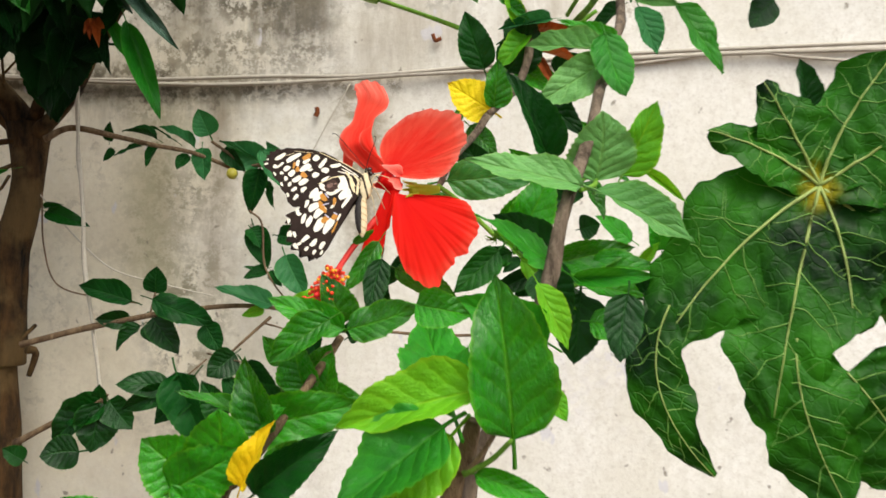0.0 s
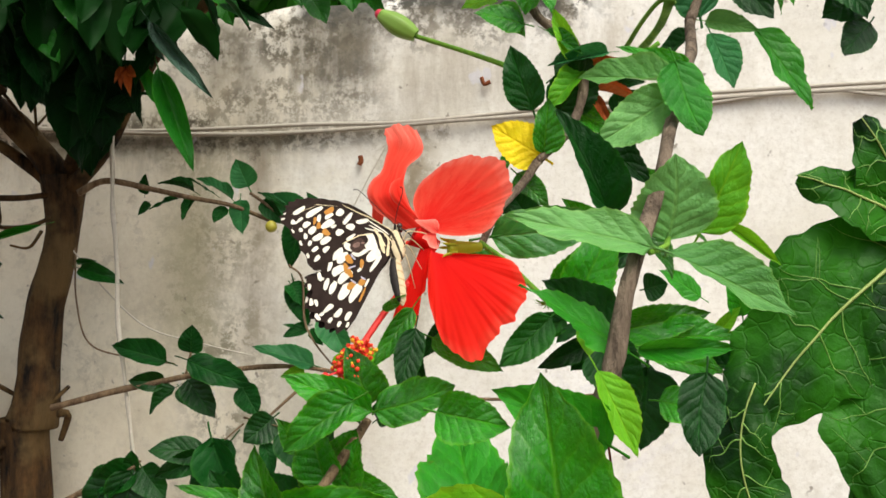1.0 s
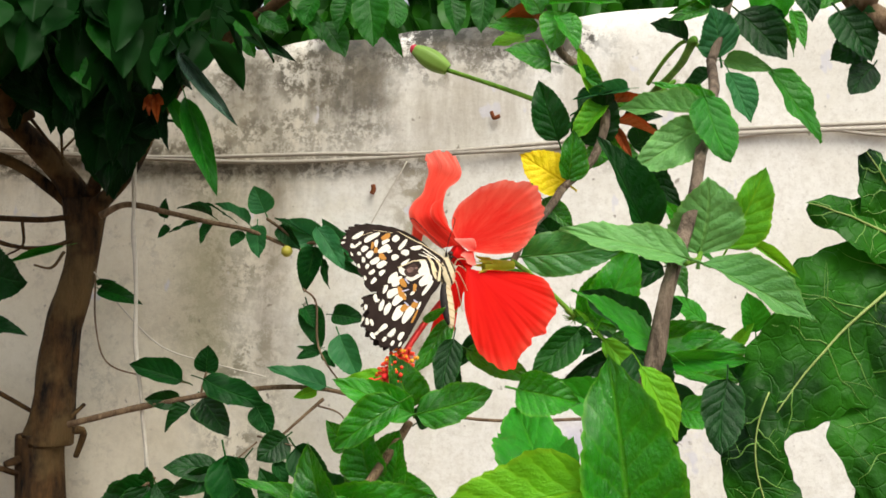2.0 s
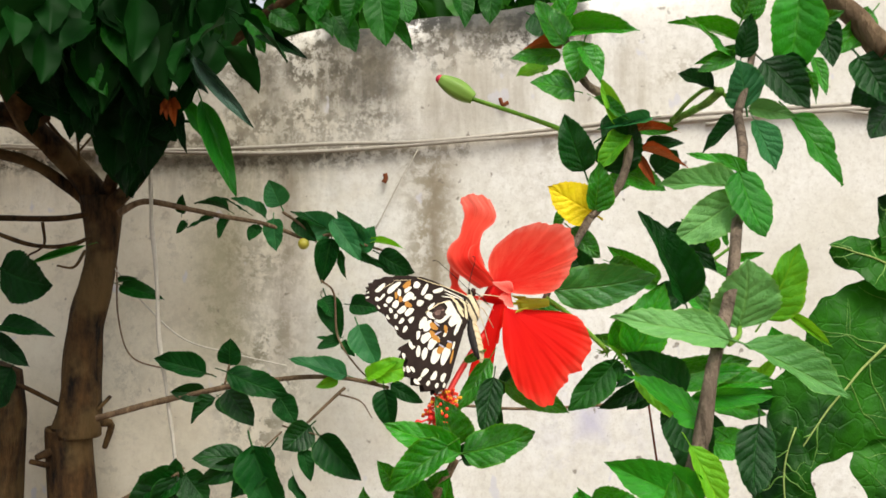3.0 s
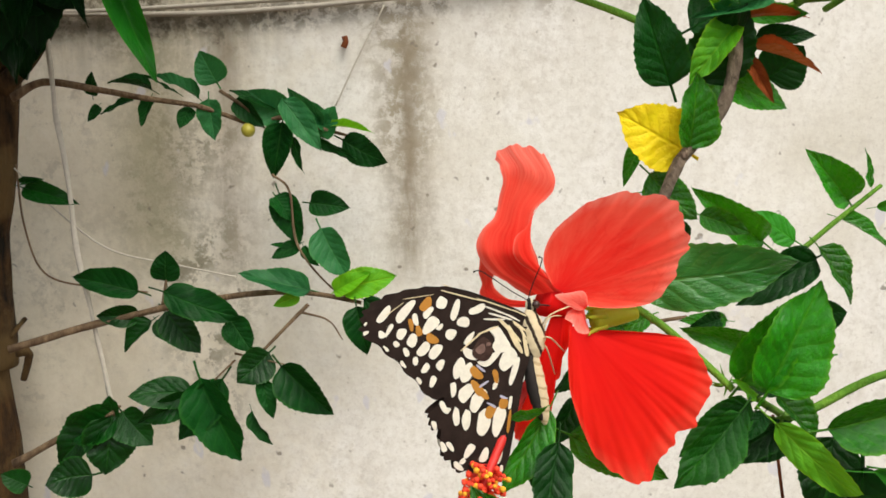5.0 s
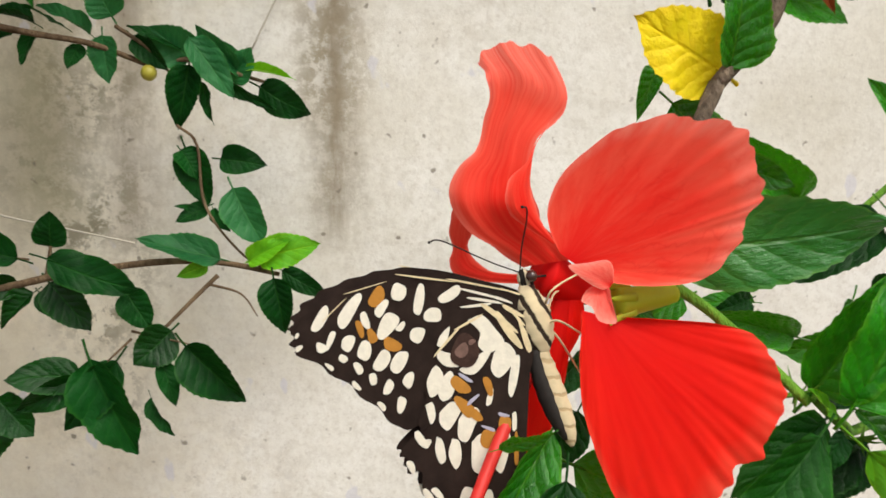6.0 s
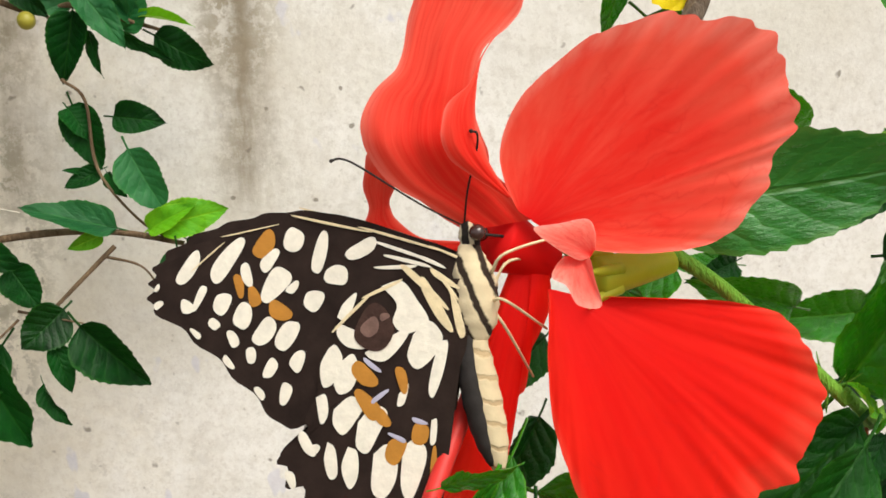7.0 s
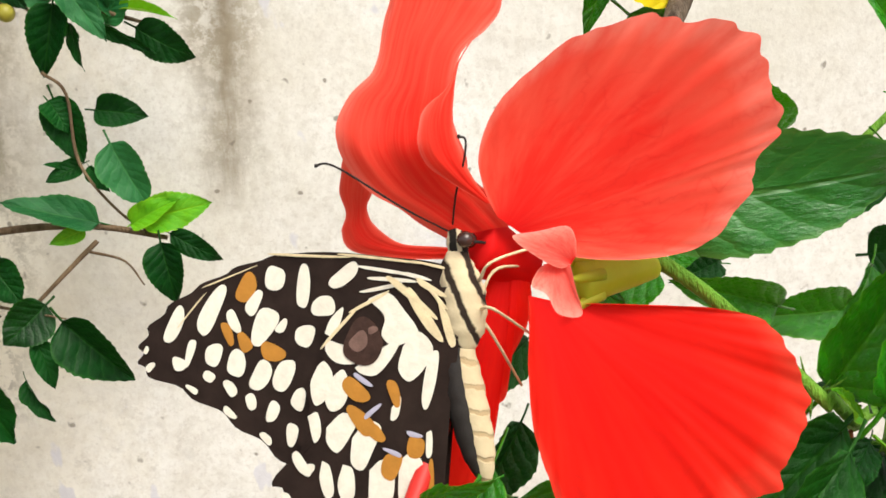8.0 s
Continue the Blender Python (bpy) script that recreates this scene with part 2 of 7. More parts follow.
    col = mix(ns, ls, calc(ns, ls, "MULTIPLY", box(-0.127, 1.545, 0.035, 0.017, 0.008), 0.75), col, (0.045, 0.045, 0.04))
    col = mix(ns, ls, calc(ns, ls, "MULTIPLY", box(-0.003, 1.551, 0.062, 0.020, 0.008), 0.85), col, (0.04, 0.04, 0.035))
    col = mix(ns, ls, calc(ns, ls, "MULTIPLY", box(-0.313, 1.436, 0.087, 0.011, 0.008), 0.6), col, (0.10, 0.09, 0.065))
    col = mix(ns, ls, calc(ns, ls, "MULTIPLY", calc(ns, ls, "MULTIPLY", box(-0.354, 1.431, 0.207, 0.023, 0.016), 0.8), drips), col, (0.16, 0.145, 0.11))
    col = mix(ns, ls, calc(ns, ls, "MULTIPLY", calc(ns, ls, "MULTIPLY", box(-0.051, 1.439, 0.142, 0.009, 0.007), 0.6), spots), col, (0.3, 0.26, 0.2))
    col = mix(ns, ls, calc(ns, ls, "MULTIPLY", calc(ns, ls, "MULTIPLY", box(-0.068, 1.386, 0.016, 0.039, 0.016), 0.7), spots), col, (0.36, 0.31, 0.20))
    col = mix(ns, ls, calc(ns, ls, "MULTIPLY", calc(ns, ls, "MULTIPLY", box(-0.067, 1.341, 0.012, 0.084, 0.013), 0.95), drips), col, (0.26, 0.215, 0.15))
    col = mix(ns, ls, calc(ns, ls, "MULTIPLY", box(-0.256, 1.322, 0.018, 0.047, 0.020), 0.6), col, (0.36, 0.33, 0.20))
    col = mix(ns, ls, calc(ns, ls, "MULTIPLY", calc(ns, ls, "MULTIPLY", box(-0.192, 1.343, 0.012, 0.083, 0.013), 0.85), drips), col, (0.32, 0.27, 0.2))
    col = mix(ns, ls, calc(ns, ls, "MULTIPLY", calc(ns, ls, "MULTIPLY", box(-0.234, 1.373, 0.020, 0.055, 0.016), 0.7), drips), col, (0.42, 0.37, 0.28))
    col = mix(ns, ls, calc(ns, ls, "MULTIPLY", calc(ns, ls, "MULTIPLY", box(-0.257, 1.313, 0.008, 0.012, 0.014), 0.8), spots), col, (0.2, 0.19, 0.11))
    col = mix(ns, ls, calc(ns, ls, "MULTIPLY", calc(ns, ls, "MULTIPLY", box(-0.212, 1.275, 0.019, 0.082, 0.020), 0.85), spots), col, (0.22, 0.20, 0.13))
    col = mix(ns, ls, calc(ns, ls, "MULTIPLY", calc(ns, ls, "MULTIPLY", box(-0.230, 1.242, 0.009, 0.020, 0.013), 0.8), spots), col, (0.16, 0.14, 0.09))
    col = mix(ns, ls, calc(ns, ls, "MULTIPLY", calc(ns, ls, "MULTIPLY", box(-0.227, 1.180, 0.023, 0.043, 0.020), 0.85), spots), col, (0.14, 0.12, 0.08))
    col = mix(ns, ls, calc(ns, ls, "MULTIPLY", calc(ns, ls, "MULTIPLY", box(0.132, 1.490, 0.068, 0.036, 0.020), 0.7), drips), col, (0.34, 0.28, 0.19))
    col = mix(ns, ls, calc(ns, ls, "MULTIPLY", calc(ns, ls, "MULTIPLY", box(0.131, 1.497, 0.039, 0.011, 0.013), 0.6), spots), col, (0.26, 0.2, 0.1))
    col = mix(ns, ls, calc(ns, ls, "MULTIPLY", calc(ns, ls, "MULTIPLY", box(-0.240, 1.500, 0.075, 0.047, 0.027), 0.4), spots), col, (0.12, 0.105, 0.075))
    col = mix(ns, ls, calc(ns, ls, "MULTIPLY", calc(ns, ls, "MULTIPLY", box(-0.233, 1.425, 0.048, 0.009, 0.008), 0.95), spots), col, (0.04, 0.036, 0.03))
    col = mix(ns, ls, calc(ns, ls, "MULTIPLY", calc(ns, ls, "MULTIPLY", box(-0.209, 1.487, 0.082, 0.037, 0.027), 0.4), spots), col, (0.10, 0.09, 0.065))
    col = mix(ns, ls, calc(ns, ls, "MULTIPLY", calc(ns, ls, "MULTIPLY", box(-0.014, 1.484, 0.081, 0.037, 0.026), 0.8), drips), col, (0.36, 0.31, 0.24))
    col = mix(ns, ls, calc(ns, ls, "MULTIPLY", calc(ns, ls, "MULTIPLY", box(-0.003, 1.396, 0.045, 0.040, 0.026), 0.4), spots), col, (0.55, 0.51, 0.44))
    col = mix(ns, ls, calc(ns, ls, "MULTIPLY", box(0.060, 1.211, 0.010, 0.012, 0.008), 0.7), col, (0.52, 0.50, 0.66))
    col = mix(ns, ls, calc(ns, ls, "MULTIPLY", calc(ns, ls, "MULTIPLY", box(0.104, 1.218, 0.066, 0.036, 0.039), 0.5), spots), col, (0.62, 0.60, 0.68))
    col = mix(ns, ls, calc(ns, ls, "MULTIPLY", calc(ns, ls, "MULTIPLY", box(-0.324, 1.253, 0.036, 0.050, 0.027), 0.5), spots), col, (0.45, 0.41, 0.32))
    # haze and grime thin out to the right of the old stains
    fresh = ns.new("ShaderNodeMapRange")
    fresh.inputs[1].default_value, fresh.inputs[2].default_value, fresh.inputs[3].default_value, fresh.inputs[4].default_value = -0.25, 0.08, 1.0, 0.3
    ls.new(calc(ns, ls, "ADD", x, calc(ns, ls, "MULTIPLY", calc(ns, ls, "SUBTRACT", n1, 0.5), 0.2)), fresh.inputs[0])
    fresh = fresh.outputs[0]
    haze = ramp(ns, ls, noise_tex(ns, ls, 12, 7, 0.72), (0.47, 0.0), (0.66, 0.36))
    col = mix(ns, ls, calc(ns, ls, "MULTIPLY", haze, fresh), col, (0.50, 0.43, 0.31))
    grime = calc(ns, ls, "MULTIPLY", ramp(ns, ls, noise_tex(ns, ls, 52, 8, 0.8), (0.53, 0.0), (0.60, 0.3)), ramp(ns, ls, n1, (0.42, 0.0), (0.62, 1.0)))
    col = mix(ns, ls, calc(ns, ls, "MULTIPLY", grime, fresh), col, (0.24, 0.21, 0.16))
    specks = ramp(ns, ls, noise_tex(ns, ls, 96, 2, 0.5), (0.69, 0.0), (0.74, 0.8))
    col = mix(ns, ls, specks, col, (0.22, 0.19, 0.15))
    flakes = ramp(ns, ls, noise_tex(ns, ls, 41, 3, 0.5, stretch=(1, 1, 0.6)), (0.66, 0.0), (0.69, 0.7))
    col = mix(ns, ls, flakes, col, (0.62, 0.61, 0.66))
    ls.new(col, b.inputs["Base Color"])
    h = calc(ns, ls, "ADD", calc(ns, ls, "MULTIPLY", n2, 1.0), calc(ns, ls, "MULTIPLY", n3, 0.5))
    bump(ns, ls, b, h, 0.35, 0.0016)
    return m


WALL = wall_material()


def plain(name, colour, rough=0.5, spec=0.5, var=0.25, scale=120, share=0.0):
    m, ns, ls, b = mat(name, rough, spec)
    n = noise_tex(ns, ls, scale, 5, 0.6)
    col = mix(ns, ls, n, tuple(c * (1 - var) for c in colour), tuple(min(1, c * (1 + var)) for c in colour))
    ls.new(col, b.inputs["Base Color"])
    bump(ns, ls, b, n, 0.25, 0.0006)
    if share:
        translucent(m, col, share)
    return m


def petal_material(name, deep, light, rim):
    """Scarlet petal: fine streaks fanning out from a crimson throat, paler at the frilled rim."""
    m, ns, ls, b = mat(name, 0.6, 0.12)
    uv = ns.new("ShaderNodeUVMap")
    sp = ns.new("ShaderNodeSeparateXYZ")
    ls.new(uv.outputs[0], sp.inputs[0])
    u, v = sp.outputs[0], sp.outputs[1]
    n = noise_tex(ns, ls, 60, 4, 0.6)
    side = calc(ns, ls, "ABSOLUTE", calc(ns, ls, "SUBTRACT", v, 0.5))
    wander = noise_tex(ns, ls, 7, 3, 0.6, "UV")
    vv = calc(ns, ls, "ADD", calc(ns, ls, "MULTIPLY", v, 17.0), calc(ns, ls, "MULTIPLY", wander, 2.6))
    vein = ramp(ns, ls, calc(ns, ls, "PINGPONG", vv, 0.5), (0.0, 1.0), (0.07, 0.4), (0.2, 0.0))
    vein = calc(ns, ls, "MULTIPLY", vein, ramp(ns, ls, n, (0.4, 0.1), (0.6, 1.0)))
    broad = noise_tex(ns, ls, 5, 3, 0.55, "UV", (0.5, 2.6, 1))
    fine = noise_tex(ns, ls, 6, 4, 0.6, "UV", (0.9, 7.0, 1))
    tone = calc(ns, ls, "ADD", calc(ns, ls, "MULTIPLY", broad, 0.75), calc(ns, ls, "MULTIPLY", fine, 0.35))
    # the margins are paler than the heart, the change broken up along the rays
    margin = calc(ns, ls, "MAXIMUM", ramp(ns, ls, u, (0.45, 0.0), (0.95, 0.75)), ramp(ns, ls, side, (0.18, 0.0), (0.46, 0.75)))
    col = mix(ns, ls, ramp(ns, ls, calc(ns, ls, "ADD", calc(ns, ls, "MULTIPLY", tone, 0.9), calc(ns, ls, "MULTIPLY", margin, 0.45)), (0.45, 0.0), (0.85, 1.0)), deep, light)
    lip = calc(ns, ls, "MAXIMUM", ramp(ns, ls, u, (0.86, 0.0), (1.0, 0.9)), ramp(ns, ls, side, (0.40, 0.0), (0.5, 0.8)))
    lip = calc(ns, ls, "MULTIPLY", lip, ramp(ns, ls, fine, (0.35, 0.35), (0.65, 1.0)))
    col = mix(ns, ls, calc(ns, ls, "MULTIPLY", lip, ramp(ns, ls, u, (0.2, 0.0), (0.45, 1.0))), col, rim)
    throat = ramp(ns, ls, u, (0.0, 0.95), (0.12, 0.5), (0.36, 0.0))
    col = mix(ns, ls, throat, col, (0.82, 0.010, 0.010))
    col = mix(ns, ls, calc(ns, ls, "MULTIPLY", vein, 0.3), col, (0.74, 0.012, 0.012))
    ls.new(col, b.inputs["Base Color"])
    h = calc(ns, ls, "ADD", calc(ns, ls, "MULTIPLY", fine, 0.8), calc(ns, ls, "MULTIPLY", vein, -0.15))
    bump(ns, ls, b, h, 0.12, 0.0004)
    translucent(m, col, 0.34)
    return m


PETAL = petal_material("petal_scarlet", (0.86, 0.008, 0.005), (0.94, 0.020, 0.009), (0.95, 0.09, 0.05))
PETAL_PINK = petal_material("petal_coral", (0.90, 0.030, 0.018), (0.95, 0.100, 0.060), (0.96, 0.26, 0.20))
PETAL_PALE = petal_material("petal_pale_coral", (0.93, 0.13, 0.10), (0.96, 0.26, 0.20), (0.97, 0.40, 0.33))
COLUMN = plain("stamen_red", (0.88, 0.04, 0.03), 0.5, share=0.3)
ANTHER = plain("anther_orange", (0.85, 0.05, 0.012), 0.7)
POLLEN = plain("pollen_yellow", (0.85, 0.40, 0.02), 0.8)
STIGMA = plain("stigma_crimson", (0.80, 0.015, 0.015), 0.5)
CALYX = plain("calyx_yellow_green", (0.62, 0.68, 0.05), 0.5, share=0.6)
BUD = plain("bud_green", (0.22, 0.38, 0.06), 0.5, share=0.2)
BUDRED = plain("bud_red", (0.5, 0.02, 0.05), 0.5)
BLACK = plain("wing_black", (0.024, 0.015, 0.012), 0.8, 0.1, 0.8, 260)
CREAM = plain("wing_cream", (0.76, 0.71, 0.60), 0.75, 0.2, 0.22, 700)
OCHRE = plain("wing_ochre", (0.44, 0.19, 0.025), 0.7, 0.3, 0.3, 500)
LILAC = plain("wing_lilac", (0.42, 0.40, 0.50), 0.7, 0.3, 0.15, 500)
BROWN = plain("wing_brown_eye", (0.045, 0.022, 0.016), 0.7, 0.2, 0.8, 900)


def banded(name, axis, step, pale, dark, share):
    """Pale hair crossed by dark bands along one axis."""
    m, ns, ls, b = mat(name, 0.85, 0.2)
    tc = ns.new("ShaderNodeTexCoord")
    sp = ns.new("ShaderNodeSeparateXYZ")
    ls.new(tc.outputs["Object"], sp.inputs[0])
    n = noise_tex(ns, ls, 500, 3, 0.6)
    v = calc(ns, ls, "ADD", calc(ns, ls, "DIVIDE", calc(ns, ls, "ADD", sp.outputs[axis[0]], calc(ns, ls, "MULTIPLY", sp.outputs[axis[1]], axis[2])), step), calc(ns, ls, "MULTIPLY", n, 0.5))
    k = ramp(ns, ls, calc(ns, ls, "PINGPONG", v, 0.5), (share, 1.0), (share + 0.08, 0.0))
    col = mix(ns, ls, k, mix(ns, ls, n, tuple(0.75 * c for c in pale), pale), dark)
    ls.new(col, b.inputs["Base Color"])
    bump(ns, ls, b, calc(ns, ls, "SUBTRACT", n, k), 0.4, 0.0004)
    return m


THORAX = banded("thorax_striped", (0, 2, 0.45), 0.0026, (0.74, 0.62, 0.40), (0.03, 0.02, 0.014), 0.10)
ABDOMEN = banded("abdomen_ringed", (2, 0, 0.2), 0.0024, (0.70, 0.57, 0.36), (0.46, 0.34, 0.19), 0.06)
HEAD = banded("head_lined", (0, 2, 0.1), 0.0013, (0.7, 0.62, 0.42), (0.015, 0.012, 0.01), 0.28)
FUR = plain("body_cream", (0.70, 0.58, 0.36), 0.85, 0.2, 0.3, 900)
DARKFUR = plain("body_black", (0.02, 0.016, 0.014), 0.7, 0.3, 0.4, 900)
EYE_CENTRE = plain("wing_eye_centre", (0.17, 0.10, 0.08), 0.7, 0.2, 0.5, 900)
EYE = plain("eye_brown", (0.05, 0.025, 0.02), 0.2, 0.6, 0.2)
CABLE = plain("cable_grey", (0.42, 0.38, 0.32), 0.7, 0.3, 0.3, 200)
CORD = plain("cord_white", (0.52, 0.48, 0.40), 0.8, 0.2, 0.25, 300)
SOIL = plain("soil_brown", (0.12, 0.08, 0.05), 0.95, 0.1, 0.5, 8)
FRUIT = plain("fruit_yellow", (0.40, 0.36, 0.04), 0.45)

# ---- building helpers ----


def part(name, bm, material, parent=None, label=""):
    me = bpy.data.meshes.new(name)
    bm.normal_update()
    bm.to_mesh(me)
    bm.free()
    for p in me.polygons:
        p.use_smooth = True
    me.materials.append(material)
    ob = new(name, me)
    if parent is not None:
        ob.parent = parent
    if label:
        ob["label"] = label
    return ob


def empty(name, at, label, category, group=""):
    e = new(name)
    e.empty_display_size = 0.01
    e.location = at
    return tagged(e, label, category, group)


def spline(pts, n):
    """Catmull-Rom points through pts."""
    p = [Vector(q) for q in pts]
    p = [2 * p[0] - p[1], *p, 2 * p[-1] - p[-2]]
    out = []
    for i in range(1, len(p) - 2):
        for k in range(n):
            t = k / n
            a, b, c, d = p[i - 1:i + 3]
            out.append(0.5 * (2 * b + (c - a) * t + (2 * a - 5 * b + 4 * c - d) * t * t + (3 * b - a - 3 * c + d) * t ** 3))
    return out + [p[-2]]


def tube(bm, pts, r0, r1, sides=8, rough=0.0, n=5, seed=0):
    """A tapered tube along a smooth line, slightly knotty."""
    c = spline(pts, n)
    rings = []
    ref = Vector((0.31, 0.2, 0.93))
    for i, q in enumerate(c):
        d = (c[min(i + 1, len(c) - 1)] - c[max(i - 1, 0)]).normalized()
        a = d.cross(ref).normalized()
        b = d.cross(a)
        f = i / (len(c) - 1)
        r = r0 + (r1 - r0) * f
        ring = []
        for k in range(sides):
            w = 2 * math.pi * k / sides
            o = math.cos(w) * a + math.sin(w) * b
            rr = r * (1 + rough * noise.noise(q * 40 + o * 1.3 + Vector((seed, 0, 0))))
            ring.append(bm.verts.new(q + o * rr))
        rings.append(ring)
    for r1_, r2_ in zip(rings, rings[1:]):
        for k in range(sides):
            bm.faces.new((r1_[k], r1_[(k + 1) % sides], r2_[(k + 1) % sides], r2_[k]))
    bm.faces.new(rings[0][::-1])
    bm.faces.new(rings[-1])


def rel(parent, p):
    return Vector(p) - parent.location


def stem(parent, name, r0, r1, *pts, material=None, rough=0.3, sides=10):
    bm = bmesh.new()
    tube(bm, [rel(parent, p) for p in pts], r0, r1, sides, 0.55 if name == "trunk" else rough, 6, len(pts) + r0 * 1e4)
    return part(name, bm, material or TWIG, parent)


def leaf_mesh(name, seed, lance, fold, curl, twist, teeth=12):
    """A blade of length 1 and width 1: toothed rim, folded on the midrib, curling at the tip."""
    rnd = random.Random(seed)
    bm = bmesh.new()
    uvl = bm.loops.layers.uv.new("UVMap")
    cols = (-1.0, -0.72, -0.4, -0.14, 0.0, 0.14, 0.4, 0.72, 1.0)
    rows = []
    n = teeth * 2 + 1
    phase = rnd.random() * 6
    bend = rnd.uniform(-0.06, 0.06)
    for i in range(n + 1):
        s = i / n
        if lance:
            w = 0.5 * (math.sin(math.pi * s ** 0.85)) ** 0.8 * (1 - 0.15 * s)
        else:
            w = 0.5 * 1.10 * max(0.0, math.sin(math.pi * s ** 0.72)) ** 0.62 * (1 - 0.22 * s) * min(1, (1 - s) * 4.5 + 0.06) ** 0.45
        tooth = (0.0 if lance else (0.035 if i % 2 else -0.015)) * (0.3 + 0.7 * math.sin(math.pi * s))
        row = []
        for u in cols:
            ww = w * (1 + (tooth if abs(u) == 1 else 0))
            xx = s + (0.014 if (abs(u) == 1 and i % 2 and not lance) else 0) * (1 if 0 < s < 0.97 else 0)
            y = u * ww + bend * math.sin(math.pi * s)
            z = fold * abs(u) ** 1.2 * w * 1.6 - curl * s ** 2 + twist * u * w * s
            z += 0.030 * math.sin(8 * s + phase + 2.5 * u) * abs(u) + 0.018 * math.sin(17 * s + 2 * phase) * u + 0.012 * rnd.uniform(-1, 1) * abs(u)
            row.append((bm.verts.new((xx, y, z)), (s, 0.5 + 0.5 * u)))
        rows.append(row)
    for a, b in zip(rows, rows[1:]):
        for k in range(len(cols) - 1):
            quad = (a[k], b[k], b[k + 1], a[k + 1])
            try:
                f = bm.faces.new([q[0] for q in quad])
            except ValueError:
                continue
            for lp, q in zip(f.loops, quad):
                lp[uvl].uv = q[1]
    # leaf stalk
    rings = []
    for x, r, dz in ((-0.20, 0.9, -0.03), (-0.10, 0.75, -0.008), (0.0, 0.8, 0.0), (0.10, 0.4, 0.004)):
        rings.append([bm.verts.new((x, 0.034 * r * cy, dz + 0.015 * r * cz)) for cy, cz in ((1, 0), (0, 1), (-1, 0), (0, -1))])
    for a, c in zip(rings, rings[1:]):
        for k in range(4):
            f = bm.faces.new((a[k], c[k], c[(k + 1) % 4], a[(k + 1) % 4]))
            for lp in f.loops:
                lp[uvl].uv = (0.0, 0.5)
    bmesh.ops.remove_doubles(bm, verts=bm.verts, dist=1e-5)
    bm.normal_update()
    me = bpy.data.meshes.new(name)
    bm.to_mesh(me)
    bm.free()
    for p in me.polygons:
        p.use_smooth = True
    return me


SHAPES = {}


def shape(kind, k):
    """The shared blade meshes: six casts of each kind of leaf."""
    key = (kind, k)
    if key not in SHAPES:
        lance = kind in ("long", "glare")
        fold = (0.10, 0.22, 0.16, 0.30, 0.05, 0.2)[k] * (1.6 if kind == "dry" else 1)
        curl = (0.10, 0.20, 0.03, 0.26, -0.08, 0.14)[k] * (2.2 if kind == "dry" else 1)
        me = leaf_mesh("leaf_blade", 11 + k, lance, fold, curl, (0.1, -0.2, 0.25, -0.05, 0.3, -0.3)[k])
        me.materials.append(LEAF[kind])
        SHAPES[key] = me
    return SHAPES[key]


LEAVES = [0]


def leaf(parent, kind, bx, by, bz, tx, ty, tz, width, roll=None):
    """A leaf from its base to its tip, its face to the open side, turned about its own axis by roll."""
    LEAVES[0] += 1
    b, t = Vector((bx, by, bz)), Vector((tx, ty, tz))
    ax = t - b
    length = ax.length
    ax.normalize()
    n = Vector((0.05, -1.0, 0.32))
    n = (n - n.dot(ax) * ax).normalized()
    n = Matrix.Rotation(radians(20 * math.sin(LEAVES[0] * 2.4) if roll is None else roll), 3, ax) @ n
    side = n.cross(ax)
    m = Matrix((ax * length, side * width, n * length)).transposed().to_4x4()
    m.translation = b - parent.location
    ob = new("leaf", shape(kind, (LEAVES[0] * 7 + LEAVES[0] // 4) % 6))
    ob.parent = parent
    ob.matrix_basis = m
    return ob


# ---- the setting ----
def ground():
    bm = bmesh.new()
    bmesh.ops.create_grid(bm, x_segments=60, y_segments=60, size=60)
    for v in bm.verts:
        v.co.z = 0.02 * noise.noise(v.co * 0.5)
    tagged(part("ground", bm, SOIL), "bare brown garden soil", "ground", kind="structure")


def wall():
    """Old whitewashed boundary wall with a worn, sloping top."""
    bm = bmesh.new()
    nx, nz = 300, 60
    ang = math.atan(-0.0868)
    x0, x1 = -3.0, 3.0
    def top(x):
        return 1.5545 + 0.0700 * x + 0.0045 * noise.noise(Vector((x * 22, 3, 0))) + 0.003 * noise.noise(Vector((x * 70, 9, 0)))
    grid = []
    for i in range(nx + 1):
        x = x0 + (x1 - x0) * i / nx
        col = []
        for k in range(nz + 1):
            f = (k / nz) ** 0.6
            z = f * top(x)
            y = 0.004 * noise.noise(Vector((x * 6, 1, z * 6))) + 0.0015 * noise.noise(Vector((x * 30, 2, z * 30)))
            if k == nz:
                y += 0.006
            col.append(bm.verts.new((x, y, z)))
        col.append(bm.verts.new((x, 0.09, top(x) + 0.004)))
        col.append(bm.verts.new((x, 0.1, 0)))
        grid.append(col)
    for a, b in zip(grid, grid[1:]):
        for k in range(len(a) - 1):
            bm.faces.new((a[k], b[k], b[k + 1], a[k + 1]))
    w = part("wall_back", bm, WALL)
    w.location = (0, 0.85, 0)
    w.rotation_euler = (0, 0, ang)
    tagged(w, "old whitewashed plaster garden wall with dark weather stains", "wall", kind="structure")


ground()
wall()


def line_thing(name, label, category, material, r, *pts, rough=0.1, group=""):
    o = Vector(pts[0])
    bm = bmesh.new()
    tube(bm, [Vector(p) - o + (Vector((0.0012 * math.sin(2.6 * i), 0, 0)) if category == "cord" else Vector()) for i, p in enumerate(pts)], r, r, 7, rough, 8)
    ob = part(name, bm, material)
    ob.location = o
    return tagged(ob, label, category, group)


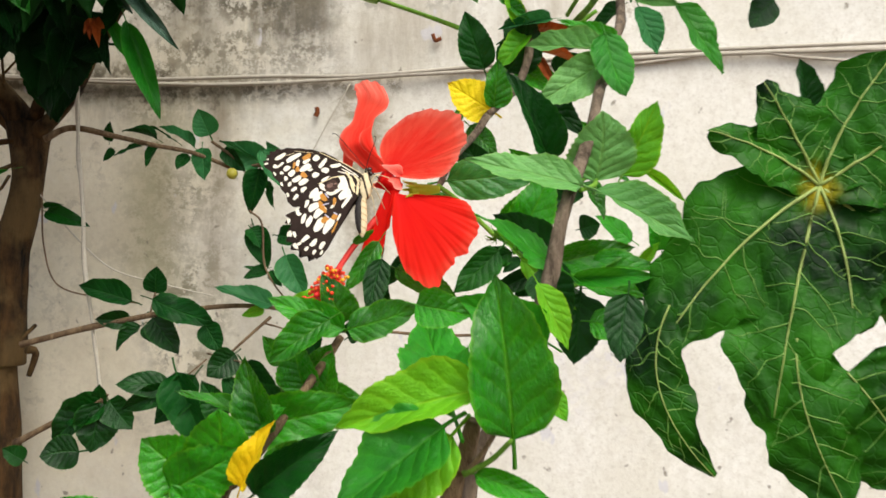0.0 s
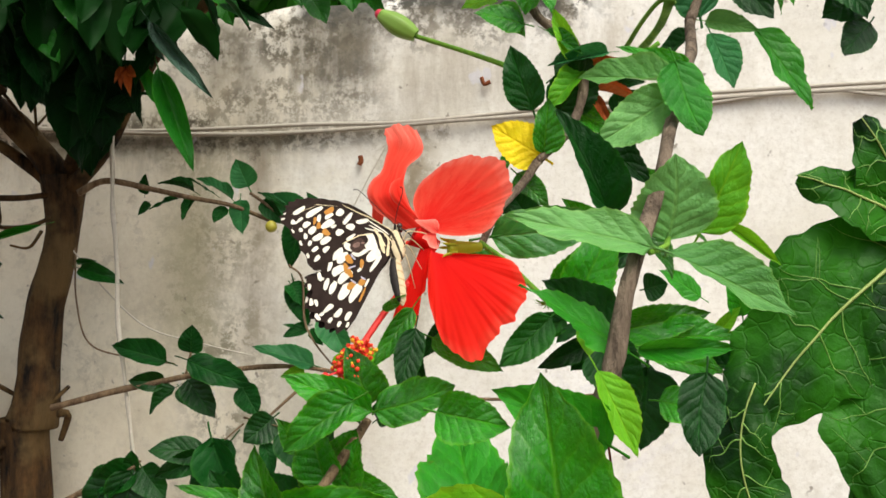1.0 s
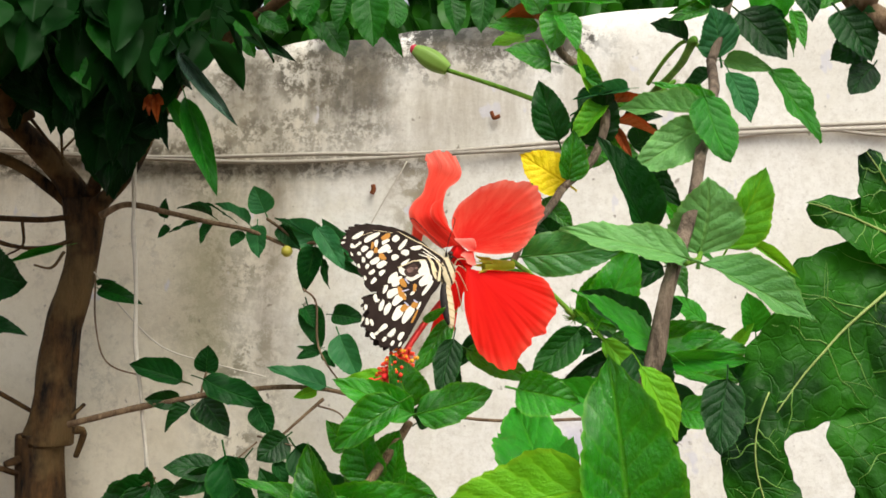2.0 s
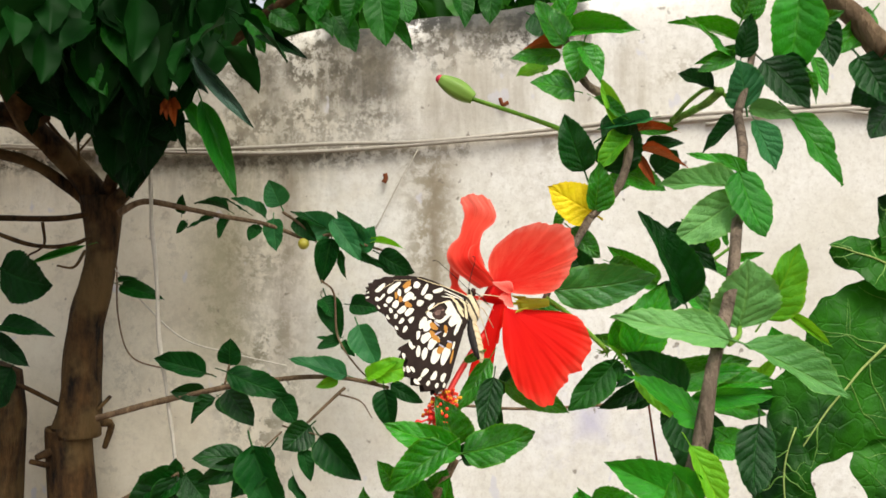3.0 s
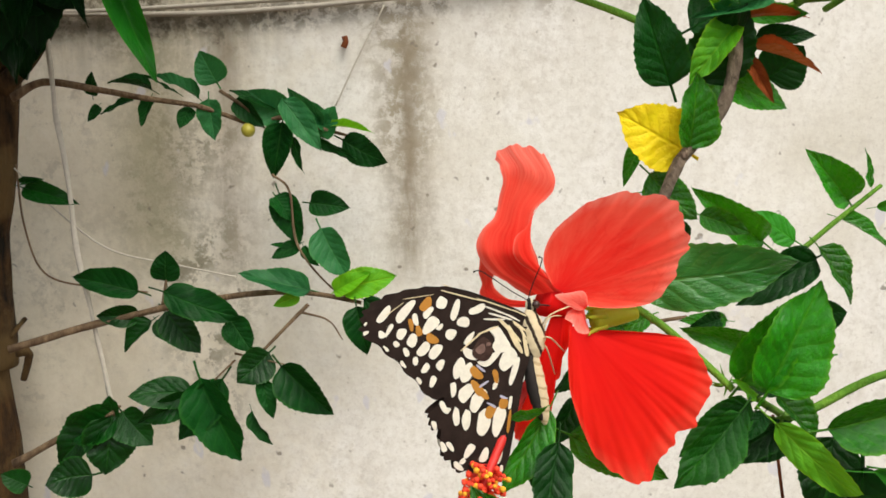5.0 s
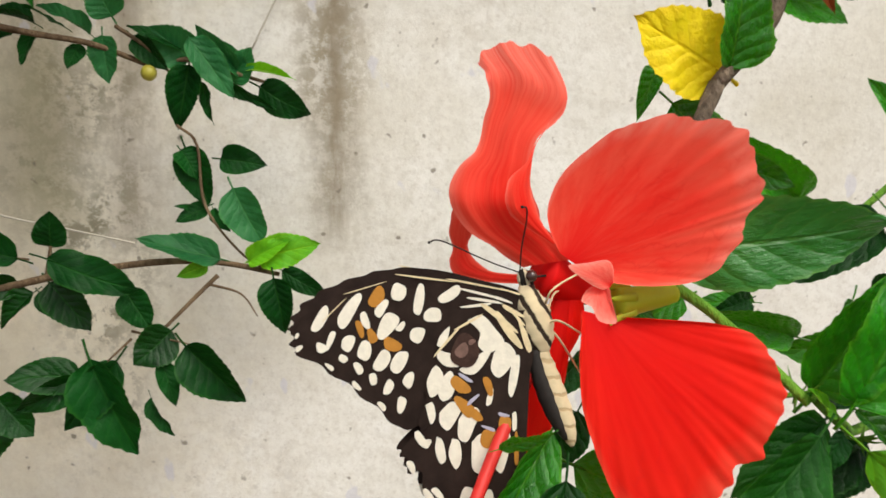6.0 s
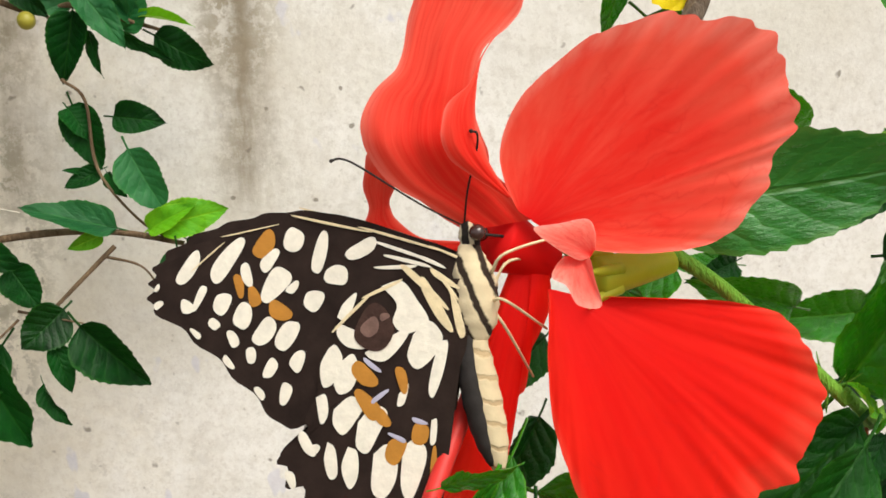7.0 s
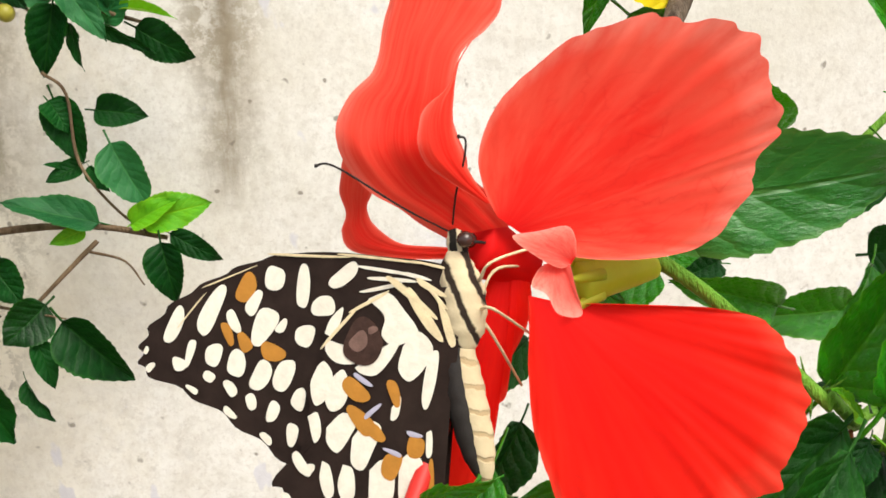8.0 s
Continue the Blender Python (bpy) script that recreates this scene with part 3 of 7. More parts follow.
# cables and cords
line_thing("cable", "thin grey cable strung along the stained wall", "cable", CABLE, 0.00182, (-0.6179, 0.8996, 1.4623), (-0.4517, 0.8852, 1.4522), (-0.2435, 0.8671, 1.4403), (-0.1443, 0.8585, 1.4394), (-0.0341, 0.8490, 1.4445), (0.0310, 0.8433, 1.4472), (0.1351, 0.8343, 1.4542), (0.2223, 0.8267, 1.4577), (0.2936, 0.8205, 1.4591), (0.4292, 0.8087, 1.4603), group="cables on the wall")
line_thing("cable", "thin grey cable strung along the stained wall", "cable", CABLE, 0.00168, (-0.6178, 0.8996, 1.4653), (-0.4517, 0.8852, 1.4543), (-0.2942, 0.8715, 1.4446), (-0.1441, 0.8585, 1.4452), (-0.0671, 0.8518, 1.4446), (0.0450, 0.8421, 1.4521), (0.1352, 0.8343, 1.4588), (0.2938, 0.8205, 1.4636), (0.4296, 0.8087, 1.4667), group="cables on the wall")
line_thing("cable", "thin grey cable strung along the stained wall", "cable", CABLE, 0.00140, (0.1569, 0.8324, 1.4508), (0.2138, 0.8274, 1.4573), (0.2566, 0.8237, 1.4586), (0.2934, 0.8205, 1.4538), (0.3884, 0.8123, 1.4452), group="cables on the wall")
line_thing("cord", "white twisted cord hanging from the tree", "cord", CORD, 0.00170, (-0.2856, 0.8000, 1.4630), (-0.2874, 0.8000, 1.4203), (-0.2851, 0.8000, 1.3755), (-0.2838, 0.8000, 1.3308), (-0.2802, 0.8000, 1.2862), (-0.2757, 0.8000, 1.2417), (-0.2707, 0.8000, 1.2018), (-0.2673, 0.8000, 1.1805), rough=0.6)
line_thing("wire", "thin dark wire loop beside the trunk", "wire", TWIG, 0.00070, (-0.3146, 0.8000, 1.3444), (-0.3165, 0.8075, 1.3042), (-0.3065, 0.8075, 1.2725), (-0.2769, 0.8075, 1.2619), (-0.2405, 0.8075, 1.2567))
line_thing("string", "thin pale string slung from trunk to twig", "string", CORD, 0.00059, (-0.3160, 0.8000, 1.3423), (-0.2942, 0.8075, 1.3126), (-0.2675, 0.8225, 1.2841), (-0.2280, 0.8300, 1.2711), (-0.1849, 0.8225, 1.2617))
line_thing("string", "pale string hanging from the cable", "string", CORD, 0.00059, (-0.0777, 0.8527, 1.4379), (-0.0969, 0.8544, 1.4048), (-0.1146, 0.8559, 1.3723))
line_thing("twig", "thin bare grey twig before the wall", "twig", TWIG, 0.00112, (-0.0402, 0.7175, 1.2416), (-0.0006, 0.7175, 1.2388), (0.0530, 0.7175, 1.2406), (0.0919, 0.7175, 1.2443))
line_thing("dry_petal", "small dry brown petal caught on the wall", "petal", RUST, 0.00168, (-0.0083, 0.8467, 1.4784), (-0.0061, 0.8465, 1.4731), (-0.0013, 0.8461, 1.4747))
line_thing("dry_petal", "small dry brown petal hung in a thread", "petal", RUST, 0.00210, (-0.1057, 0.8552, 1.4187), (-0.1052, 0.8551, 1.4148), (-0.1069, 0.8553, 1.4111))

# ---- the tree at the wall ----
tree = empty("tree", (-0.3450, 0.8300, 0.0), "slim garden tree with brown bark and hanging leaves, coloured as shaded", "tree")


def trunk(parent, rows):
    """Bole with knots and a swelling where the side branch leaves."""
    bm = bmesh.new()
    c, rad = spline([r[:3] for r in rows], 6), spline([(r[3], 0, 0) for r in rows], 6)
    rings = []
    for i, (q, r) in enumerate(zip(c, rad)):
        ring = []
        for k in range(20):
            a = 2 * math.pi * k / 20
            o = Vector((math.cos(a), math.sin(a), 0))
            rr = r.x * (1 + 0.22 * noise.noise(Vector((o.x * 1.4, o.y * 1.4, q.z * 28))) + 0.08 * noise.noise(Vector((o.x * 5, o.y * 5, q.z * 60))))
            ring.append(bm.verts.new(q + o * rr - parent.location))
        rings.append(ring)
    for a, b in zip(rings, rings[1:]):
        for k in range(20):
            bm.faces.new((a[k], a[(k + 1) % 20], b[(k + 1) % 20], b[k]))
    bm.faces.new(rings[-1])
    part("trunk", bm, BARK, parent)


trunk(tree, [(-0.3450, 0.8300, 0.0000, 0.0329),
    (-0.3410, 0.8300, 0.6000, 0.0233),
    (-0.3652, 0.8300, 1.1559, 0.0182),
    (-0.3595, 0.8300, 1.2062, 0.0201),
    (-0.3568, 0.8300, 1.2292, 0.0175),
    (-0.3546, 0.8300, 1.2660, 0.0156),
    (-0.3492, 0.8300, 1.3029, 0.0157),
    (-0.3377, 0.8300, 1.3536, 0.0130),
    (-0.3363, 0.8300, 1.4025, 0.0168)])
stem(tree, "limb", 0.0277, 0.0221, (-0.4928, 0.8290, 0.0000), (-0.4274, 0.8240, 1.1489), (-0.4378, 0.8240, 1.2454), material=BARK)
stem(tree, "limb", 0.0090, 0.0114, (-0.4266, 0.8000, 1.4664), (-0.3983, 0.8090, 1.4655), (-0.3700, 0.8180, 1.4409), (-0.3459, 0.8270, 1.4095), (-0.3404, 0.8360, 1.3914), material=BARK)
stem(tree, "limb", 0.0045, 0.0048, (-0.4333, 0.8120, 1.4424), (-0.3901, 0.8200, 1.4289), (-0.3606, 0.8280, 1.4078), (-0.3452, 0.8360, 1.3893), material=BARK)
stem(tree, "limb", 0.0071, 0.0042, (-0.3307, 0.8240, 1.3902), (-0.2975, 0.8120, 1.4201), (-0.2741, 0.8000, 1.4538), (-0.2512, 0.7880, 1.4865), (-0.2269, 0.7760, 1.5070), (-0.1903, 0.7640, 1.5285), (-0.1569, 0.7520, 1.5471), material=BARK)
stem(tree, "limb", 0.0057, 0.0033, (-0.3305, 0.8240, 1.4041), (-0.3098, 0.8030, 1.4420), (-0.3055, 0.7820, 1.4830), (-0.2987, 0.7610, 1.5216), (-0.2918, 0.7400, 1.5622), material=BARK)
stem(tree, "limb", 0.0023, 0.0024, (-0.4122, 0.7880, 1.3836), (-0.3655, 0.8060, 1.3834), (-0.3403, 0.8240, 1.3881), material=BARK)
stem(tree, "limb", 0.0018, 0.0018, (-0.4124, 0.7880, 1.3742), (-0.3817, 0.8000, 1.3619), (-0.3545, 0.8120, 1.3626), (-0.3311, 0.8240, 1.3763), material=BARK)
stem(tree, "limb", 0.0013, 0.0008, (-0.3688, 0.7880, 1.3796), (-0.3678, 0.7880, 1.3617), (-0.3807, 0.7880, 1.3533), material=BARK)
stem(tree, "limb", 0.0018, 0.0018, (-0.4204, 0.8000, 1.2605), (-0.3987, 0.8120, 1.2501), (-0.3716, 0.8240, 1.2324), material=BARK)
stem(tree, "limb", 0.0018, 0.0014, (-0.3411, 0.8240, 1.2272), (-0.3339, 0.8360, 1.2373), material=BARK)
stem(tree, "limb", 0.0036, 0.0023, (-0.3316, 0.8120, 1.2194), (-0.3271, 0.8180, 1.2162), (-0.3347, 0.8240, 1.1975), material=BARK)
stem(tree, "limb", 0.0022, 0.0023, (-0.3846, 0.8000, 1.1908), (-0.3772, 0.8240, 1.1823), material=BARK)
stem(tree, "limb", 0.0026, 0.0041, (-0.3828, 0.8060, 1.1929), (-0.3747, 0.8240, 1.1959), material=BARK)
stem(tree, "limb", 0.0013, 0.0009, (-0.3652, 0.7880, 1.4597), (-0.3403, 0.7820, 1.4312), (-0.3334, 0.7760, 1.4212), material=BARK)
stem(tree, "limb", 0.0013, 0.0009, (-0.3372, 0.7760, 1.4610), (-0.3342, 0.7760, 1.4257), material=BARK)
stem(tree, "limb", 0.0009, 0.0009, (-0.3194, 0.7760, 1.4493), (-0.3340, 0.7760, 1.4336), material=BARK)
stem(tree, "limb", 0.0013, 0.0008, (-0.3352, 0.7880, 1.3563), (-0.3393, 0.7760, 1.3437), (-0.3473, 0.7640, 1.3448), material=BARK)
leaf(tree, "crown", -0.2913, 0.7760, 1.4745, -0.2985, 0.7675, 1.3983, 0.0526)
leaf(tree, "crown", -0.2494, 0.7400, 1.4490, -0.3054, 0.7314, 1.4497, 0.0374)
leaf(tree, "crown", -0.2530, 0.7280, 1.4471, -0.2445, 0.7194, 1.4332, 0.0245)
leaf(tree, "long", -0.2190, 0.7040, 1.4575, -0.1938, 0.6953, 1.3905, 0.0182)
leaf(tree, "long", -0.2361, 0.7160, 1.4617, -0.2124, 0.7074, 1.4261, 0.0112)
leaf(tree, "glare", -0.2205, 0.6920, 1.4852, -0.1812, 0.6833, 1.4361, 0.0109, 15)
leaf(tree, "glare", -0.2345, 0.7040, 1.4807, -0.2115, 0.6953, 1.4606, 0.0071)
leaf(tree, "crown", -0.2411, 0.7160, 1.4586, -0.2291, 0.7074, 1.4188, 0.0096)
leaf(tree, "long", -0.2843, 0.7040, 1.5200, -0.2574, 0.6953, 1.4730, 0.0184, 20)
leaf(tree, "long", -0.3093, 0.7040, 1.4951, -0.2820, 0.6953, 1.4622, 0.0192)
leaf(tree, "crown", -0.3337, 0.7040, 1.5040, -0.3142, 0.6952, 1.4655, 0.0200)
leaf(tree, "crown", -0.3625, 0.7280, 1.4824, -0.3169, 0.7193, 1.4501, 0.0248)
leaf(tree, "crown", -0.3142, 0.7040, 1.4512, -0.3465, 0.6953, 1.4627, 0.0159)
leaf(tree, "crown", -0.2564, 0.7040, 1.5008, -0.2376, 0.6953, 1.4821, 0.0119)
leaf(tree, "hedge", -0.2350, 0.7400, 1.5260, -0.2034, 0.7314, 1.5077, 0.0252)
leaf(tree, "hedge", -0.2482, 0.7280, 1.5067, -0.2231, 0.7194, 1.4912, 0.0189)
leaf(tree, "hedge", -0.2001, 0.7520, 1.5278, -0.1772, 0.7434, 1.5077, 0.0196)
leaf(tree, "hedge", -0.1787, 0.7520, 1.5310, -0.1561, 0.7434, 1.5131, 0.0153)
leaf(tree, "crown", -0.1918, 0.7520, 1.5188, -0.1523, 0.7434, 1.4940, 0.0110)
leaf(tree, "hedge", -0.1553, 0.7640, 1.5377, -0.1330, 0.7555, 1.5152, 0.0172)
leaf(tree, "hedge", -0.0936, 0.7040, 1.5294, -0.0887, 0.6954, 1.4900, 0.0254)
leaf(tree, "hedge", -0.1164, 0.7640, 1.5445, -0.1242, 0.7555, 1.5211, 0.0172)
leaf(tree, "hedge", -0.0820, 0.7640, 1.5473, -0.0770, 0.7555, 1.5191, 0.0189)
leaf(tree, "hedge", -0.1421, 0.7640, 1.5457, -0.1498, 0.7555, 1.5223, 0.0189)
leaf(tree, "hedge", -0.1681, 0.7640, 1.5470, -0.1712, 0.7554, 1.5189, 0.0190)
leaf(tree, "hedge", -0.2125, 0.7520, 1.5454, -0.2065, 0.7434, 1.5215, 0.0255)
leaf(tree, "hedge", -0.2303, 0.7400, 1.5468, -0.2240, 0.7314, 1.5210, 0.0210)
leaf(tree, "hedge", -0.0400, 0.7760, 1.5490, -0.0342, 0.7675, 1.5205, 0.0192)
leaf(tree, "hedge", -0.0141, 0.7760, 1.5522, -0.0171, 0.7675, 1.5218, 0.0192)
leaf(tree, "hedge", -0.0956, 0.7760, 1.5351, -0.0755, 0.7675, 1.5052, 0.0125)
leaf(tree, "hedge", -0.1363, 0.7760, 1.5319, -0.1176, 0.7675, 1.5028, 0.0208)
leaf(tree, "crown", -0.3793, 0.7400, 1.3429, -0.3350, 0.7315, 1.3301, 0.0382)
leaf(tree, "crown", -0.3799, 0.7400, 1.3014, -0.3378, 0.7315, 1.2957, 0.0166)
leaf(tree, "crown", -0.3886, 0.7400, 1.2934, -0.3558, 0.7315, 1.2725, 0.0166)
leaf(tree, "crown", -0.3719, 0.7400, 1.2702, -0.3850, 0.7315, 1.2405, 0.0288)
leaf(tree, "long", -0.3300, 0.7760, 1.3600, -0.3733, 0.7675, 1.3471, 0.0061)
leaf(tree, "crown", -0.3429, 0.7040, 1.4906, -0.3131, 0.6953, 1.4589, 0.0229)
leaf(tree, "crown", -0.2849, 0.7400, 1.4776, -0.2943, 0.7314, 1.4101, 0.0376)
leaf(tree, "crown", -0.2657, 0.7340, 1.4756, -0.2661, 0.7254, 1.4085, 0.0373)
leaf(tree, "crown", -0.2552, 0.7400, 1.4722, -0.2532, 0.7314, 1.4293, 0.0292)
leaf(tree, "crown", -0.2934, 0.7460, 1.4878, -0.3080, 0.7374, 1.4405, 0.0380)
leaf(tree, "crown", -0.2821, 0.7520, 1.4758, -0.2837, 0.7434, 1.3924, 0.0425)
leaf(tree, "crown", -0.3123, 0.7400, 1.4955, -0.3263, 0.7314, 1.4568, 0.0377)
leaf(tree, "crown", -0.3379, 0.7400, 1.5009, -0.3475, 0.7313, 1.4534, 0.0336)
# four dry blades stand in for a withered red bloom
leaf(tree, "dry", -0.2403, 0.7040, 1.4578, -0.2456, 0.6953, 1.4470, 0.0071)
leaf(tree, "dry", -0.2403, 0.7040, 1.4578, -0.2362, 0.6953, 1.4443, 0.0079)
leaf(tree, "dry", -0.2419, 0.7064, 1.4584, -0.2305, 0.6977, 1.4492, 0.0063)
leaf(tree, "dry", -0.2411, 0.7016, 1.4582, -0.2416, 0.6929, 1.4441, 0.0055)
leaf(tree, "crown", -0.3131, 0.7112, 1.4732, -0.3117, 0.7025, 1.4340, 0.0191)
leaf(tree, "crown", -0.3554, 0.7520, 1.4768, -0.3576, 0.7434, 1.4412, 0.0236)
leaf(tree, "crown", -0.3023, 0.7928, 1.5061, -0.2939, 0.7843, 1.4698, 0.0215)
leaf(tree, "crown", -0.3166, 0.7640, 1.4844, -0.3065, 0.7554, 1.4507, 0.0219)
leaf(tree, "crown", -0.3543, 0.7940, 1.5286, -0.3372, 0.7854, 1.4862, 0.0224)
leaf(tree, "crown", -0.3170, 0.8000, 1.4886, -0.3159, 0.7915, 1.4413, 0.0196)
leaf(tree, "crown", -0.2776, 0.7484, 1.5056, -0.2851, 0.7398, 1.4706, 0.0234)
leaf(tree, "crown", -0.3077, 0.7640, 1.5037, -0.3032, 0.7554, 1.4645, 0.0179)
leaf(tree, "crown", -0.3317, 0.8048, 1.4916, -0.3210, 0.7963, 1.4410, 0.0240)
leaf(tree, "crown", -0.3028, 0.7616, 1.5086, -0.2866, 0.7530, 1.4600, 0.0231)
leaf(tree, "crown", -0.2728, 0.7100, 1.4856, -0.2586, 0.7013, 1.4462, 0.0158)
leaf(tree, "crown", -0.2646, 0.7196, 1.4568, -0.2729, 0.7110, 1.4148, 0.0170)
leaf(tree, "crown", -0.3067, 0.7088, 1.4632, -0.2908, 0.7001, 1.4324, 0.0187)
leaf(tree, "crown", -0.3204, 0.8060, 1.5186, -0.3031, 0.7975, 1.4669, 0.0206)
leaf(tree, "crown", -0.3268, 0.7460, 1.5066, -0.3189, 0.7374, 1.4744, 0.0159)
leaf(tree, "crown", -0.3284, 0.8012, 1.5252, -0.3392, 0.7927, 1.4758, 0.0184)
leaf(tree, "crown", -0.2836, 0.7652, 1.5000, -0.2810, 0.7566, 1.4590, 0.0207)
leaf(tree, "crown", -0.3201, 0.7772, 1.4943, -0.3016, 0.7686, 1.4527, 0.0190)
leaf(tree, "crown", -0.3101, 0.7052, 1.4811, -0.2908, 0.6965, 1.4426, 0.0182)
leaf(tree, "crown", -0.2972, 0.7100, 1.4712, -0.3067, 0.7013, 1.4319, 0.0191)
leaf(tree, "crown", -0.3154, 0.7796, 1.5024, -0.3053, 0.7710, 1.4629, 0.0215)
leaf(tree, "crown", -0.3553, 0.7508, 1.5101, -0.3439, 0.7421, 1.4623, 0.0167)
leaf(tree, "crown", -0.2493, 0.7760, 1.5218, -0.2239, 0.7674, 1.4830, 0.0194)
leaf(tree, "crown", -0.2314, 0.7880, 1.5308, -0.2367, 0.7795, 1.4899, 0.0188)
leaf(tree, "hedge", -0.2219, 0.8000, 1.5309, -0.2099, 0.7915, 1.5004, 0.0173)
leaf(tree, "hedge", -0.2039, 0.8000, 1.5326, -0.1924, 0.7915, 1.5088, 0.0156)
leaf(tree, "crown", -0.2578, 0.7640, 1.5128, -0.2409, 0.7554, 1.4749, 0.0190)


def crown(parent, name, material, count, seed, box, sag, size, label):
    """Dense upper foliage, past counting, hanging unevenly under the limbs."""
    rnd = random.Random(seed)
    src = [leaf_mesh("tmp", 40 + k, k % 2 == 0, 0.15, 0.2, 0.1, 5) for k in range(3)]
    cast = [([v.co.copy() for v in me.vertices], [tuple(p.vertices) for p in me.polygons]) for me in src]
    for me in src:
        bpy.data.meshes.remove(me)
    (x0, x1), (y0, y1), (z0, z1) = box
    verts, faces = [], []
    for i in range(count):
        co, fs = cast[i % 3]
        p = Vector((rnd.uniform(x0, x1), rnd.uniform(y0, y1), rnd.uniform(z0, z1)))
        r = sum(abs(v) ** 3 for v in ((2 * p.x - x0 - x1) / (x1 - x0), (2 * p.y - y0 - y1) / (y1 - y0), (2 * p.z - z0 - z1) / (z1 - z0)))
        if r > 1.15 + 0.5 * noise.noise(p * 14) or p.z < z0 + sag * (0.5 + 0.5 * noise.noise(Vector((p.x * 16, p.y * 9, seed)))):
            continue
        q = Euler((rnd.uniform(-0.7, 0.7), rnd.uniform(0.4, 1.6), rnd.uniform(0, 6.28))).to_matrix()
        s = rnd.uniform(0.7, 1.2) * size
        n = len(verts)
        verts += [q @ Vector((c.x * s, c.y * s * 0.6, c.z * s)) + p - parent.location for c in co]
        faces += [tuple(k + n for k in f) for f in fs]
    me = bpy.data.meshes.new(name)
    me.from_pydata(verts, [], faces)
    for f in me.polygons:
        f.use_smooth = True
    me.materials.append(material)
    ob = new(name, me)
    ob.parent = parent
    ob["label"], ob["kind"] = label, "stuff"


# both crowns wear the leaf colour that has shade put into it
crown(tree, "crown", LEAF["crown"], 1700, 21, ((-1.00, -0.19), (0.62, 0.79), (1.46, 1.66)), 0.060, 0.045, "dense green foliage over the trunk, coloured as shaded")
crown(tree, "crown_back", LEAF["crown"], 2400, 12, ((-1.14, -0.14), (0.85, 1.21), (1.59, 1.97)), 0.028, 0.055, "green foliage leaning over the wall, coloured as shaded")
stem(tree, "limb", 0.0130, 0.0045, (-0.3653, 0.7640, 1.4531), (-0.42, 0.62, 1.66), (-0.58, 0.42, 1.88), (-0.68, 0.28, 2.05), material=BARK)
stem(tree, "limb", 0.0100, 0.0030, (-0.3395, 0.7280, 1.5094), (-0.36, 0.60, 1.72), (-0.33, 0.36, 1.88), material=BARK)

# ---- bush behind the wall, its crown over the coping ----
hedge = empty("bush", (-0.06, 1.15, 0.0), "fresh green bush behind the wall, showing above it", "bush")
for k in range(4):
    x = -0.15 + 0.08 * k
    stem(hedge, "stem", 0.008, 0.003, (-0.06 + 0.02 * k, 1.15, 0.0), (-0.08 + 0.03 * k, 1.14, 0.8), (x, 1.10, 1.45), (x - 0.02, 1.05, 1.68))
crown(hedge, "foliage", LEAF["hedge"], 1300, 8, ((-0.24, 0.23), (0.95, 1.24), (1.55, 1.81)), 0.028, 0.050, "dense fresh green foliage")


# ---- shoots along the wall ----
shoots = empty("shrub", (-0.2400, 0.7925, 0.0), "leafy green shoots on thin brown twigs before the wall", "shrub")
stem(shoots, "branch", 0.0027, 0.0013, (-0.3306, 0.7970, 1.2249), (-0.2733, 0.7958, 1.2391), (-0.2101, 0.7946, 1.2508), (-0.1653, 0.7934, 1.2553), (-0.1300, 0.7922, 1.2537), (-0.0993, 0.7910, 1.2464), material=TWIG)
stem(shoots, "branch", 0.0028, 0.0012, (-0.3353, 0.7970, 1.1474), (-0.2888, 0.7895, 1.1717), (-0.2613, 0.7820, 1.1840), material=TWIG)
stem(shoots, "branch", 0.0027, 0.0013, (-0.3141, 0.8030, 1.3860), (-0.2937, 0.8042, 1.3954), (-0.2598, 0.8054, 1.3891), (-0.2284, 0.8066, 1.3819), (-0.1971, 0.8078, 1.3756), (-0.1659, 0.8090, 1.3633), material=TWIG)
stem(shoots, "branch", 0.0018, 0.0009, (-0.1659, 0.8090, 1.3633), (-0.1433, 0.8090, 1.3662), (-0.1209, 0.8090, 1.3586), (-0.1031, 0.8090, 1.3528), material=TWIG)
stem(shoots, "branch", 0.0013, 0.0009, (-0.1835, 0.8090, 1.3853), (-0.1651, 0.8060, 1.3718), (-0.1557, 0.8030, 1.3603), material=TWIG)
stem(shoots, "branch", 0.0009, 0.0007, (-0.1535, 0.8060, 1.3304), (-0.1426, 0.8037, 1.3192), (-0.1396, 0.8015, 1.2851), (-0.1222, 0.7993, 1.2593), (-0.1046, 0.7970, 1.2462), material=TWIG)
stem(shoots, "branch", 0.0013, 0.0008, (-0.1334, 0.7910, 1.2471), (-0.1554, 0.7850, 1.2271), (-0.1763, 0.7790, 1.2073), material=TWIG)
stem(shoots, "branch", 0.0008, 0.0004, (-0.1388, 0.7910, 1.2422), (-0.1209, 0.7880, 1.2365), (-0.1121, 0.7850, 1.2241), material=TWIG)
stem(shoots, "branch", 0.0009, 0.0009, (-0.2248, 0.7970, 1.2659), (-0.2287, 0.7970, 1.2490), material=TWIG)
stem(shoots, "branch", 0.0008, 0.0004, (-0.1805, 0.7790, 1.2156), (-0.2054, 0.7730, 1.1940), material=TWIG)
stem(shoots, "branch", 0.0008, 0.0004, (-0.1803, 0.7790, 1.2198), (-0.1489, 0.7730, 1.2130), material=TWIG)
stem(shoots, "branch", 0.0015, 0.0008, (-0.2665, 0.7850, 1.1506), (-0.2617, 0.7835, 1.1835), (-0.2569, 0.7820, 1.1880), material=TWIG)
